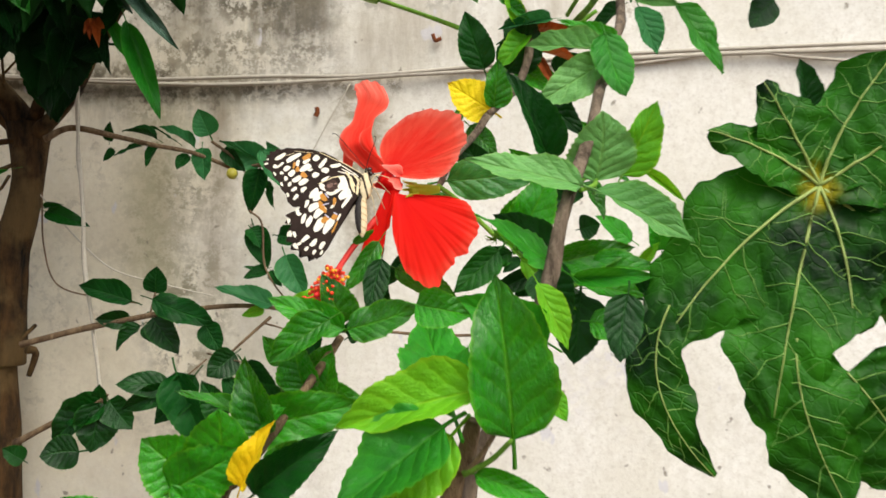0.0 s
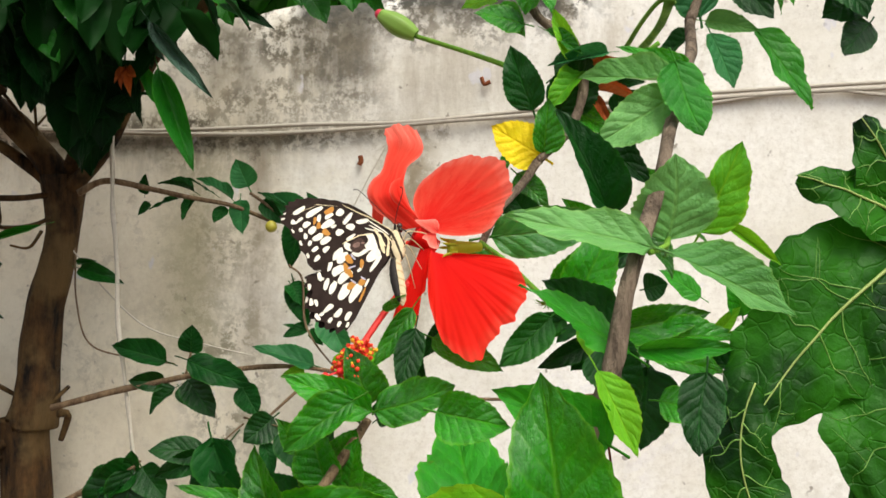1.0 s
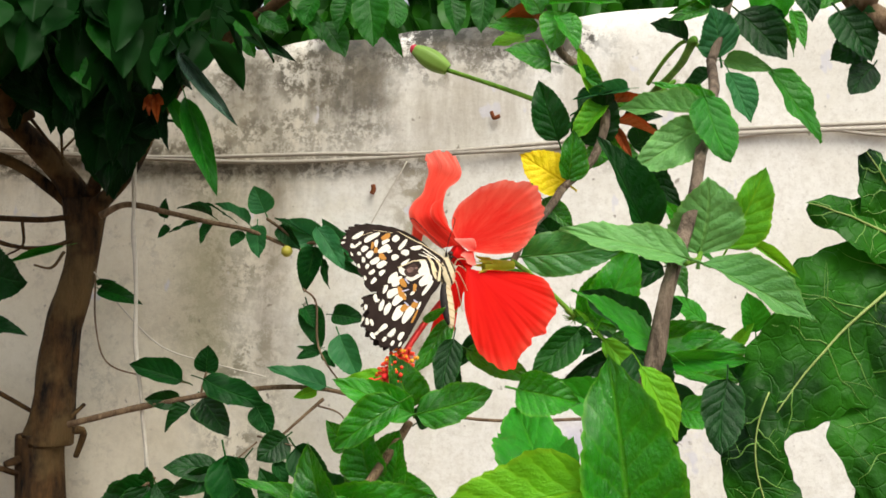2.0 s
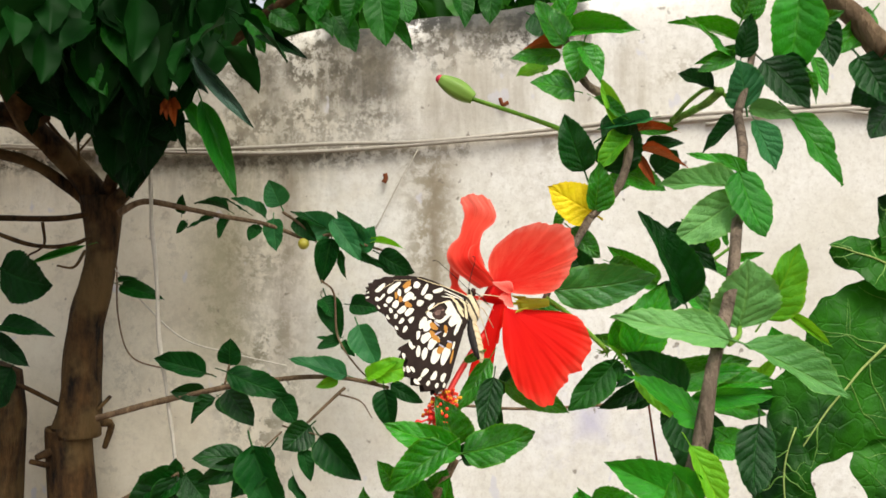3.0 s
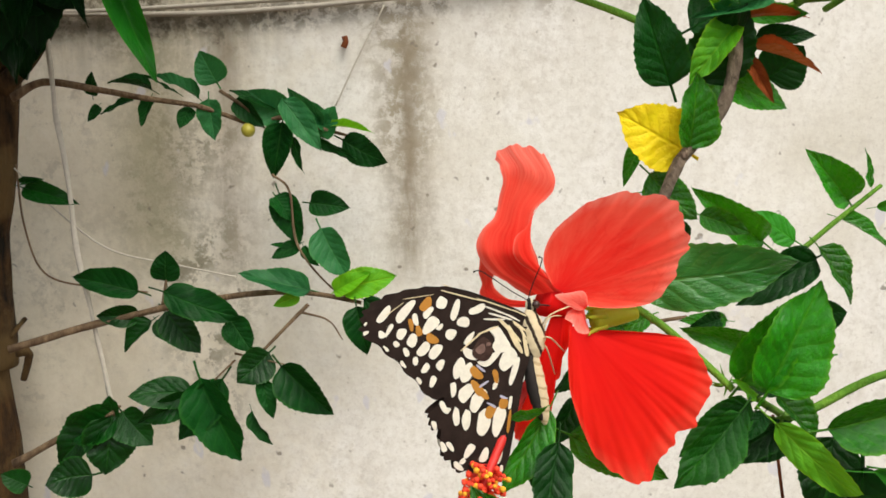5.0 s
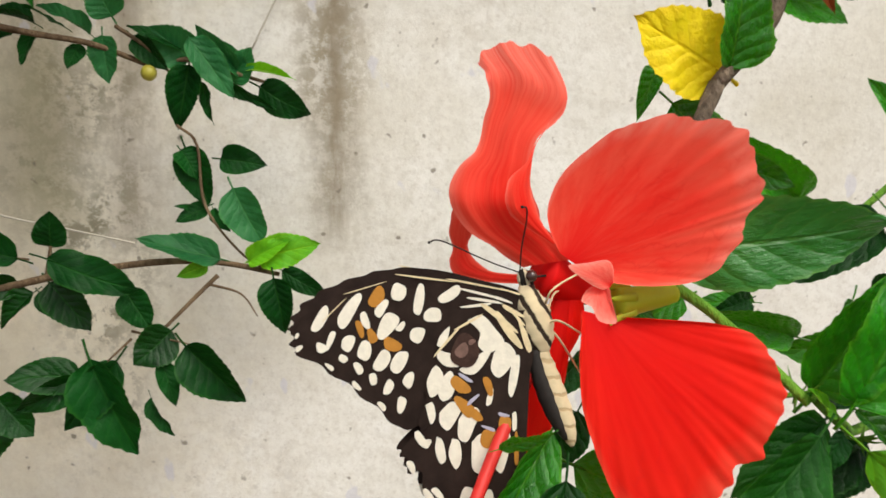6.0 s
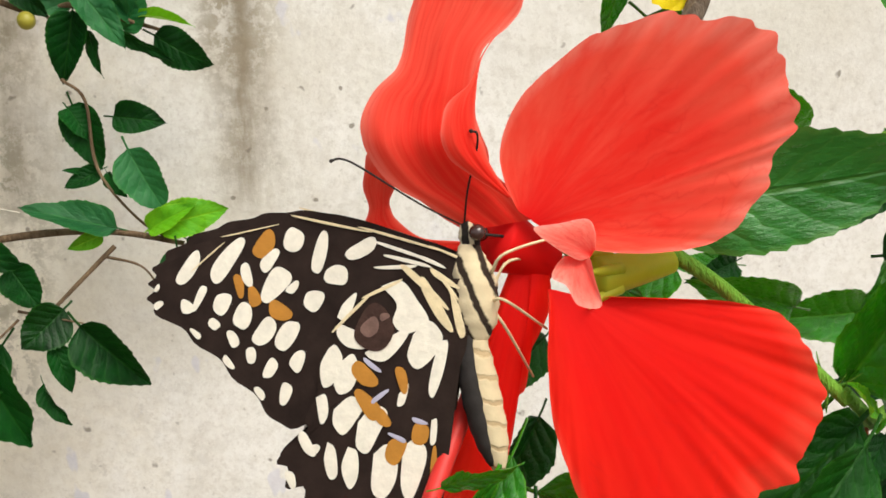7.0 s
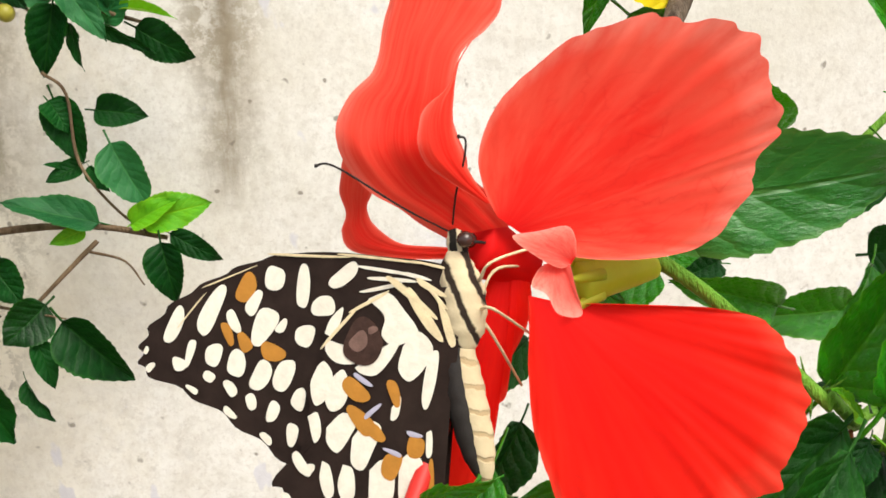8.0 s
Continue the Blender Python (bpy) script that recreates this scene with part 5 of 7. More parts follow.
stem(tall, "stem", 0.0028, 0.0037, (0.0936, 0.3750, 1.4348), (0.1063, 0.3683, 1.4224), (0.1126, 0.3617, 1.4090), (0.1205, 0.3550, 1.3996), material=TWIG)
leaf(tall, "green", 0.0615, 0.3550, 1.4058, 0.0436, 0.3492, 1.4181, 0.0068)
leaf(tall, "green", 0.0625, 0.3550, 1.4066, 0.0483, 0.3492, 1.4003, 0.0053)
leaf(tall, "dark", 0.0643, 0.3550, 1.4056, 0.0672, 0.3492, 1.4190, 0.0076)
leaf(tall, "dark", 0.0716, 0.3550, 1.4044, 0.0855, 0.3492, 1.3869, 0.0132)
leaf(tall, "green", 0.0842, 0.3550, 1.4010, 0.0892, 0.3493, 1.3904, 0.0027)
leaf(tall, "dark", 0.0956, 0.3650, 1.4201, 0.0967, 0.3592, 1.4034, 0.0101)
leaf(tall, "dark", 0.1169, 0.3650, 1.3980, 0.1031, 0.3593, 1.3899, 0.0128)
leaf(tall, "green", 0.0649, 0.3550, 1.4188, 0.0705, 0.3492, 1.4317, 0.0114)
leaf(tall, "green", 0.0879, 0.3650, 1.4166, 0.1013, 0.3592, 1.4221, 0.0059)
leaf(tall, "dark", 0.1185, 0.3650, 1.3888, 0.1081, 0.3593, 1.3771, 0.0109)
leaf(tall, "dark", 0.1308, 0.3650, 1.3500, 0.1275, 0.3594, 1.3668, 0.0089)
leaf(tall, "dark", 0.0503, 0.3950, 1.2853, 0.0440, 0.3893, 1.2665, 0.0149)
leaf(tall, "green", 0.0540, 0.3720, 1.2924, 0.0779, 0.3664, 1.2947, 0.0113)
leaf(tall, "dark", 0.0835, 0.3850, 1.2828, 0.0675, 0.3794, 1.2854, 0.0088)
leaf(tall, "green", 0.0526, 0.3650, 1.2738, 0.0679, 0.3594, 1.2722, 0.0123)
leaf(tall, "bright", 0.0806, 0.3750, 1.2993, 0.0774, 0.3694, 1.3121, 0.0099)
leaf(tall, "bright", 0.0899, 0.3750, 1.2972, 0.0897, 0.3694, 1.3081, 0.0033)
leaf(tall, "bright", 0.0914, 0.3750, 1.3007, 0.0930, 0.3694, 1.3051, 0.0029)
leaf(tall, "bright", 0.0794, 0.3750, 1.2918, 0.0971, 0.3694, 1.2933, 0.0037)
leaf(tall, "bright", 0.1105, 0.5950, 1.3046, 0.0871, 0.5892, 1.3188, 0.0125)
leaf(tall, "lime", 0.0730, 0.3750, 1.2937, 0.0783, 0.3694, 1.3020, 0.0049)
leaf(tall, "bright", 0.0456, 0.3600, 1.2894, 0.0754, 0.3544, 1.2903, 0.0068)
leaf(tall, "green", 0.0515, 0.3670, 1.2870, 0.0719, 0.3614, 1.2830, 0.0103)
stem(tall, "trunk", 0.0021, 0.0016, (0.0050, 0.2670, 0.0000), (0.0030, 0.2630, 0.7000), (-0.0010, 0.2600, 1.1200), (0.0060, 0.2600, 1.2300), (0.0158, 0.2500, 1.2636), (0.0220, 0.2510, 1.2786), (0.0266, 0.2540, 1.2918), (0.0299, 0.2570, 1.3066), (0.0349, 0.2640, 1.3201), (0.0401, 0.2740, 1.3330), (0.0441, 0.2850, 1.3447), material=BARK_GREY)
stem(tall, "trunk", 0.0016, 0.0013, (0.0441, 0.2850, 1.3447), (0.0501, 0.3030, 1.3581), (0.0568, 0.3270, 1.3722), (0.0602, 0.3450, 1.3851), material=BARK_GREY)
stem(tall, "trunk", 0.0015, 0.0009, (0.0602, 0.3450, 1.3851), (0.0659, 0.3520, 1.3996), (0.0703, 0.3600, 1.4149), (0.0701, 0.3650, 1.4321), material=BARK_GREY)
stem(tall, "stem", 0.0008, 0.0007, (0.0489, 0.4000, 1.3915), (0.0525, 0.3800, 1.3961), (0.0561, 0.3620, 1.3968), (0.0608, 0.3470, 1.3873), material=GREEN_STEM)
stem(tall, "stem", 0.0007, 0.0006, (0.0351, 0.2590, 1.3147), (0.0395, 0.2670, 1.3163), (0.0412, 0.2730, 1.3182), material=GREEN_STEM)
stem(tall, "stem", 0.0029, 0.0036, (0.1002, 0.3700, 1.4306), (0.1080, 0.3650, 1.4210), (0.1108, 0.3600, 1.4138), (0.1145, 0.3550, 1.4077), material=TWIG)
leaf(tall, "bright", 0.0861, 0.3600, 1.4273, 0.0797, 0.3540, 1.3973, 0.0186)
leaf(tall, "dusty", 0.0642, 0.3500, 1.3877, 0.0593, 0.3440, 1.4029, 0.0162)
leaf(tall, "bright", 0.0828, 0.3620, 1.3873, 0.0994, 0.3560, 1.3624, 0.0108)
leaf(tall, "pale", 0.0677, 0.3600, 1.3893, 0.0822, 0.3540, 1.3851, 0.0069)
leaf(tall, "dusty", 0.0682, 0.3550, 1.3842, 0.0737, 0.3490, 1.3664, 0.0093)
leaf(tall, "green", 0.0654, 0.3600, 1.4120, 0.0430, 0.3540, 1.4210, 0.0059)
leaf(tall, "dark", 0.0557, 0.3600, 1.3965, 0.0437, 0.3540, 1.4015, 0.0071)
leaf(tall, "green", 0.0653, 0.3600, 1.4100, 0.0488, 0.3540, 1.4039, 0.0043)
leaf(tall, "dark", 0.0632, 0.3600, 1.3855, 0.0506, 0.3540, 1.3752, 0.0049)
leaf(tall, "green", 0.0521, 0.3030, 1.3615, 0.0336, 0.2971, 1.3668, 0.0053)
leaf(tall, "bright", 0.0458, 0.2874, 1.3605, 0.0502, 0.2816, 1.3413, 0.0112)
leaf(tall, "pale", 0.0464, 0.2910, 1.3562, 0.0241, 0.2852, 1.3589, 0.0060)
leaf(tall, "pale", 0.0459, 0.2898, 1.3529, 0.0269, 0.2840, 1.3406, 0.0116)
leaf(tall, "dark", 0.0277, 0.3030, 1.3452, 0.0416, 0.2971, 1.3336, 0.0092)
leaf(tall, "dark", 0.0303, 0.2874, 1.3238, 0.0209, 0.2816, 1.3494, 0.0103)
leaf(tall, "pale", 0.0410, 0.2730, 1.3179, 0.0417, 0.2672, 1.3363, 0.0186, 0)
leaf(tall, "lime", 0.0492, 0.2790, 1.3199, 0.0584, 0.2732, 1.3389, 0.0106)
leaf(tall, "pale", 0.0355, 0.2590, 1.3158, 0.0064, 0.2532, 1.3233, 0.0101, 10)
leaf(tall, "pale", 0.0389, 0.2590, 1.3147, 0.0630, 0.2532, 1.3019, 0.0092, -25)
leaf(tall, "lime", 0.0559, 0.2790, 1.3210, 0.0651, 0.2732, 1.3130, 0.0030)
leaf(tall, "bright", 0.0308, 0.2610, 1.2942, 0.0074, 0.2552, 1.3074, 0.0106, 20)
leaf(tall, "dark", 0.0325, 0.3030, 1.2978, 0.0162, 0.2971, 1.3105, 0.0102)
leaf(tall, "bright", 0.0256, 0.2510, 1.2767, 0.0044, 0.2453, 1.2888, 0.0113)
leaf(tall, "lime", 0.0234, 0.2510, 1.2913, 0.0304, 0.2453, 1.2755, 0.0062)
leaf(tall, "dark", 0.0275, 0.2910, 1.2940, 0.0355, 0.2852, 1.2823, 0.0132)
leaf(tall, "dark", 0.0589, 0.3234, 1.2855, 0.0547, 0.3175, 1.2642, 0.0129)
leaf(tall, "green", 0.0904, 0.3600, 1.4065, 0.0929, 0.3540, 1.3926, 0.0051)
leaf(tall, "dark", 0.1058, 0.3600, 1.4061, 0.1145, 0.3540, 1.3891, 0.0156)
leaf(tall, "green", 0.1149, 0.3700, 1.4241, 0.0985, 0.3640, 1.4075, 0.0096)
leaf(tall, "dark", 0.0798, 0.3600, 1.4067, 0.0862, 0.3540, 1.3914, 0.0088)
near = empty("hibiscus_sprig", (-0.0092, 0.2550, 0.0), "low hibiscus sprig with large fresh green leaves", "shrub")
stem(near, "stem", 0.0031, 0.0016, (-0.0092, 0.2300, 0.0000), (-0.0072, 0.2200, 0.7000), (-0.0101, 0.2287, 1.1412), (0.0008, 0.2100, 1.2428), (0.0043, 0.2068, 1.2563), (0.0062, 0.2035, 1.2654), material=TWIG)
stem(near, "stem", 0.0006, 0.0005, (0.0042, 0.2050, 1.2544), (0.0075, 0.2038, 1.2581), (0.0103, 0.2025, 1.2628), material=TWIG)
leaf(near, "green", 0.0139, 0.2000, 1.2624, 0.0110, 0.1965, 1.2944, 0.0168, 4)
stem(near, "stem", 0.0007, 0.0005, (0.0042, 0.2050, 1.2544), (0.0095, 0.2030, 1.2575), (0.0139, 0.2000, 1.2624), material=GREEN_STEM)
leaf(near, "bright", 0.0020, 0.2025, 1.2675, -0.0054, 0.2393, 1.2859, 0.0146)
leaf(near, "lime", 0.0075, 0.2000, 1.2721, -0.0210, 0.1963, 1.2677, 0.0116)
leaf(near, "bright", 0.0002, 0.1950, 1.2658, -0.0204, 0.1912, 1.2511, 0.0205, 35)
leaf(near, "lime", 0.0019, 0.1975, 1.2637, -0.0153, 0.1937, 1.2440, 0.0132)
leaf(near, "green", 0.0065, 0.2050, 1.2544, 0.0220, 0.2014, 1.2496, 0.0052)
leaf(near, "lime", 0.0212, 0.2100, 1.2708, 0.0254, 0.2064, 1.2650, 0.0051)
leaf(near, "green", -0.0054, 0.2050, 1.2885, 0.0052, 0.2014, 1.2864, 0.0079)

# ---- the hibiscus flower ----
flower = empty("hibiscus_flower", (-0.0195, 0.3840, 1.3253), "open scarlet hibiscus flower with ruffled petals", "flower")


def petal(throat, rim, material, seed, label="", cup=0.1, frill=1.0):
    """A fan from the throat out to its rim: pleated along its rays, lobed and frilled at the rim."""
    t0, t1 = (rel(flower, p) for p in throat)
    edge = spline([t0] + [rel(flower, p) for p in rim] + [t1], 14)
    bm = bmesh.new()
    uvl = bm.loops.layers.uv.new("UVMap")
    rnd = random.Random(seed)
    ph = [rnd.uniform(0, 6.28) for _ in range(9)]
    mid = t0.lerp(t1, 0.5)
    reach = [(q - mid).length for q in edge]
    wide = max(reach)
    n = Vector((0.15, -0.93, 0.33)).normalized()
    ns, last = 44, len(edge) - 1
    rows = []
    for i in range(ns + 1):
        f = i / ns
        row = []
        for k, q in enumerate(edge):
            v = k / last
            t = t0.lerp(t1, v)
            far = (reach[k] / wide) ** 1.5
            a = v * wide * 1000
            lobes = 0.046 * (abs(math.sin(0.75 * a + ph[0] + 1.1 * math.sin(0.31 * a + ph[1]))) - 0.6) + 0.020 * (abs(math.sin(2.1 * a + ph[2])) - 0.6) + 0.004 * math.sin(6.1 * a + ph[3])
            p = t.lerp(q, f) + (q - t) * lobes * far * frill * f ** 5
            rim_wave = 0.011 * math.sin(1.3 * a + 4 * f + ph[4]) + 0.007 * math.sin(2.9 * a - 3 * f + ph[5]) + 0.004 * math.sin(5.9 * a + ph[6])
            lift = cup * math.sin(math.pi * f) * math.sin(math.pi * v) + frill * far * f ** 4 * rim_wave
            lift += f * (1 - 0.5 * f) * (0.005 * math.sin(17 * v + ph[7]) + 0.0017 * math.sin(41 * v + ph[8]) + 0.0007 * math.sin(97 * v + ph[2]))
            row.append((bm.verts.new(p + n * lift * wide), (f, v)))
        rows.append(row)
    petal_faces(bm, uvl, rows, material, label)


def petal_faces(bm, uvl, rows, material, label):
    for a, e in zip(rows, rows[1:]):
        for k in range(len(a) - 1):
            quad = (a[k], e[k], e[k + 1], a[k + 1])
            f = bm.faces.new([q[0] for q in quad])
            for lp, q in zip(f.loops, quad):
                lp[uvl].uv = q[1]
    part("petal", bm, material, flower, label)


def long_petal(left, right, material, seed, label, bow=0.15, top=0.1):
    """A petal between two edges that run from the throat to the tip: bowed across, frilled along both."""
    sides = [spline([rel(flower, p) for p in e], 14) for e in (left, right)]
    def along(e, f):
        x = f * (len(e) - 1)
        j = min(int(x), len(e) - 2)
        return e[j].lerp(e[j + 1], x - j)
    bm = bmesh.new()
    uvl = bm.loops.layers.uv.new("UVMap")
    rnd = random.Random(seed)
    ph = [rnd.uniform(0, 6.28) for _ in range(8)]
    n = Vector((0.15, -0.93, 0.33)).normalized()
    rows = []
    for i in range(91):
        f = i / 90
        a, b = along(sides[0], f), along(sides[1], f)
        up = (a + b) * 0.5 - (along(sides[0], max(0, f - 0.05)) + along(sides[1], max(0, f - 0.05))) * 0.5
        up = up.normalized() if up.length > 0 else Vector((0, 0, 1))
        w = (b - a).length
        row = []
        for k in range(61):
            v = k / 60
            u = 2 * v - 1
            rim = abs(u) ** 6
            s = u * (1 + rim * (0.035 * (abs(math.sin(16 * f + ph[0] + (u > 0))) - 0.6) + 0.018 * math.sin(41 * f + ph[1] + 2 * (u > 0))))
            p = a.lerp(b, 0.5 + 0.5 * s)
            p = p + up * w * f ** 8 * (top * (1 - u * u) + 0.07 * (abs(math.sin(5.2 * u + ph[2])) - 0.5) + 0.03 * math.sin(13 * u + ph[3]))
            lift = bow * (1 - u * u) + rim * 0.05 * math.sin(19 * f + ph[4] + 2 * (u > 0)) + 0.02 * math.sin(7 * u + 3 * f + ph[5]) + 0.004 * math.sin(19 * u + 6 * f + ph[6])
            row.append((bm.verts.new(p + n * lift * w), (0.3 + 0.7 * f, v)))
        rows.append(row)
    petal_faces(bm, uvl, rows, material, label)


long_petal(((-0.0267, 0.3810, 1.3278), (-0.0310, 0.3805, 1.3307), (-0.0353, 0.3800, 1.3338), (-0.0385, 0.3790, 1.3390), (-0.0373, 0.3800, 1.3437), (-0.0343, 0.3805, 1.3466), (-0.0328, 0.3810, 1.3510), (-0.0320, 0.3815, 1.3551), (-0.0325, 0.3820, 1.3581), (-0.0334, 0.3830, 1.3604)),
           ((-0.0194, 0.3800, 1.3289), (-0.0217, 0.3795, 1.3320), (-0.0234, 0.3790, 1.3342), (-0.0250, 0.3785, 1.3368), (-0.0259, 0.3785, 1.3399), (-0.0263, 0.3780, 1.3434), (-0.0253, 0.3785, 1.3477), (-0.0223, 0.3790, 1.3506), (-0.0198, 0.3790, 1.3542), (-0.0223, 0.3810, 1.3606)),
           PETAL_PINK, 5, "tall twisted coral petal", 0.05, 0.22)
long_petal(((-0.0226, 0.3785, 1.3318), (-0.0272, 0.3765, 1.3350), (-0.0301, 0.3745, 1.3379), (-0.0306, 0.3740, 1.3409), (-0.0295, 0.3745, 1.3432), (-0.0271, 0.3762, 1.3448), (-0.0256, 0.3775, 1.3473), (-0.0232, 0.3785, 1.3506)),
           ((-0.0222, 0.3785, 1.3320), (-0.0239, 0.3778, 1.3346), (-0.0253, 0.3775, 1.3374), (-0.0261, 0.3772, 1.3400), (-0.0263, 0.3770, 1.3428), (-0.0260, 0.3770, 1.3453), (-0.0252, 0.3775, 1.3477), (-0.0231, 0.3782, 1.3504)),
           PETAL_PINK, 6, "folded edge of the tall petal", 0.16, 0.0)
petal(((-0.0214, 0.3790, 1.3303), (-0.0177, 0.3790, 1.3274)),
      ((-0.0230, 0.3785, 1.3341), (-0.0233, 0.3785, 1.3380), (-0.0213, 0.3786, 1.3424), (-0.0173, 0.3786, 1.3463), (-0.0125, 0.3781, 1.3494), (-0.0074, 0.3773, 1.3511), (-0.0025, 0.3763, 1.3514), (0.0022, 0.3753, 1.3504), (0.0063, 0.3742, 1.3482), (0.0084, 0.3734, 1.3438), (0.0089, 0.3729, 1.3393), (0.0061, 0.3730, 1.3358), (0.0052, 0.3728, 1.3320), (0.0019, 0.3731, 1.3277), (-0.0029, 0.3738, 1.3257), (-0.0092, 0.3750, 1.3253), (-0.0148, 0.3762, 1.3261)),
      PETAL_PINK, 3, "coral upper petal with a frilled rim", cup=-0.03)
petal(((-0.0179, 0.3790, 1.3209), (-0.0133, 0.3790, 1.3195)),
      ((-0.0183, 0.3773, 1.3173), (-0.0187, 0.3764, 1.3128), (-0.0184, 0.3750, 1.3056), (-0.0166, 0.3734, 1.2990), (-0.0133, 0.3715, 1.2916), (-0.0073, 0.3697, 1.2862), (-0.0015, 0.3692, 1.2872), (0.0026, 0.3699, 1.2930), (0.0052, 0.3703, 1.2966), (0.0090, 0.3702, 1.2989), (0.0113, 0.3709, 1.3035), (0.0130, 0.3718, 1.3083), (0.0115, 0.3727, 1.3132), (0.0082, 0.3740, 1.3173), (0.0019, 0.3748, 1.3190), (-0.0041, 0.3756, 1.3195), (-0.0094, 0.3763, 1.3199)),
      PETAL, 4, cup=0.03)
petal(((-0.0212, 0.3835, 1.3228), (-0.0172, 0.3825, 1.3238)),
      ((-0.0234, 0.3835, 1.3173), (-0.0267, 0.3825, 1.3092), (-0.0299, 0.3815, 1.3011), (-0.0313, 0.3810, 1.2940), (-0.0282, 0.3810, 1.2913), (-0.0237, 0.3815, 1.2959), (-0.0219, 0.3820, 1.3008), (-0.0219, 0.3820, 1.3056), (-0.0199, 0.3822, 1.3080), (-0.0195, 0.3825, 1.3115), (-0.0173, 0.3828, 1.3156), (-0.0165, 0.3828, 1.3191)),
      PETAL, 7, cup=0.04, frill=0.8)
long_petal(((-0.0246, 0.3900, 1.3230), (-0.0316, 0.3895, 1.3238), (-0.0369, 0.3890, 1.3253), (-0.0380, 0.3890, 1.3276), (-0.0373, 0.3890, 1.3296), (-0.0380, 0.3880, 1.3327), (-0.0376, 0.3860, 1.3362), (-0.0367, 0.3850, 1.3380)),
           ((-0.0246, 0.3900, 1.3245), (-0.0304, 0.3900, 1.3254), (-0.0328, 0.3900, 1.3268), (-0.0342, 0.3900, 1.3285), (-0.0347, 0.3895, 1.3304), (-0.0341, 0.3880, 1.3324), (-0.0334, 0.3860, 1.3343), (-0.0332, 0.3850, 1.3361)),
           PETAL_PINK, 12, "back petal, curled behind the butterfly", 0.08)
petal(((-0.0152, 0.3715, 1.3260), (-0.0146, 0.3715, 1.3269)),
      ((-0.0168, 0.3705, 1.3261), (-0.0198, 0.3695, 1.3280), (-0.0220, 0.3690, 1.3301), (-0.0191, 0.3700, 1.3303), (-0.0157, 0.3710, 1.3304), (-0.0146, 0.3715, 1.3288)),
      PETAL_PALE, 8, "pale pink folded petal base", cup=0.04, frill=0.3)
petal(((-0.0178, 0.3725, 1.3261), (-0.0154, 0.3720, 1.3265)),
      ((-0.0190, 0.3710, 1.3257), (-0.0198, 0.3700, 1.3245), (-0.0184, 0.3695, 1.3236), (-0.0173, 0.3690, 1.3216), (-0.0147, 0.3690, 1.3212), (-0.0152, 0.3695, 1.3239), (-0.0154, 0.3705, 1.3259)),
      PETAL_PALE, 9, "pale pink folded petal base", cup=0.04, frill=0.3)


def column(base, tip):
    """Staminal column with its brush of anthers and five stigma lobes."""
    b, t = rel(flower, base), rel(flower, tip)
    d = (t - b).normalized()
    bm = bmesh.new()
    tube(bm, [b, b.lerp(t, 0.5) + Vector((0, 0, 0.0015)), t], 0.0012, 0.0009, 9, 0.1)
    part("staminal_column", bm, COLUMN, flower)
    rnd = random.Random(4)
    bm = bmesh.new()
    an = bmesh.new()
    pollen = bmesh.new()
    for i in range(190):
        f = rnd.uniform(0.72, 1.0)
        o = Vector((rnd.gauss(0, 1), rnd.gauss(0, 1), rnd.gauss(0, 1)))
        o = (o - o.dot(d) * d).normalized()
        p = b.lerp(t, f)
        e = p + (o * rnd.uniform(0.4, 1.0) + d * 0.3) * 0.0048
        tube(bm, [p, p.lerp(e, 0.5), e], 0.00018, 0.00014, 4, 0, 2)
        bmesh.ops.create_icosphere(an if i % 3 else pollen, subdivisions=1, radius=rnd.uniform(0.0005, 0.00085), matrix=Matrix.Translation(e))
    part("filament_brush", bm, COLUMN, flower)["kind"] = "stuff"
    part("anther_brush", an, ANTHER, flower, "orange-red anthers")["kind"] = "stuff"
    part("pollen_brush", pollen, POLLEN, flower, "golden yellow pollen")["kind"] = "stuff"
    for k in range(5):
        a = k * 1.256
        o = (Vector((math.cos(a), 0.3 * math.sin(a), math.sin(a))) * 0.004 + d * 0.006)
        bm = bmesh.new()
        tube(bm, [t, t + o * 0.6, t + o], 0.0004, 0.0003, 6)
        bmesh.ops.create_icosphere(bm, subdivisions=2, radius=0.0012, matrix=Matrix.Translation(t + o))
        part("stigma", bm, STIGMA, flower)


column((-0.0226, 0.3860, 1.3143), (-0.0427, 0.3600, 1.2838))
bm = bmesh.new()
tube(bm, [rel(flower, q) for q in ((-0.0158, 0.3840, 1.3224), (-0.0195, 0.3840, 1.3244), (-0.0234, 0.3830, 1.3266))], 0.0020, 0.0042, 16, 0.12)
part("throat", bm, PETAL, flower, "deep red throat of the flower")


def calyx(base, tip, r, green):
    b, t = rel(flower, base), rel(flower, tip)
    bm = bmesh.new()
    tube(bm, [b, b.lerp(t, 0.25), b.lerp(t, 0.6), t], r * 0.55, r, 14, 0.08)
    part("calyx", bm, green, flower, "yellow-green calyx")
    d = (t - b).normalized()
    x = d.orthogonal().normalized()
    y = d.cross(x)
    for k in range(5):
        a = k * 1.2566
        o = math.cos(a) * x + math.sin(a) * y
        bm = bmesh.new()
        tube(bm, [t - d * r + o * r * 0.8, t + d * r * 0.5 + o * r * 1.15, t + d * r * 1.0 + o * r * 1.5], r * 0.32, r * 0.04, 7)
        part("sepal", bm, green, flower)


calyx((-0.0014, 0.3830, 1.3221), (-0.0121, 0.3800, 1.3216), 0.0026, CALYX)


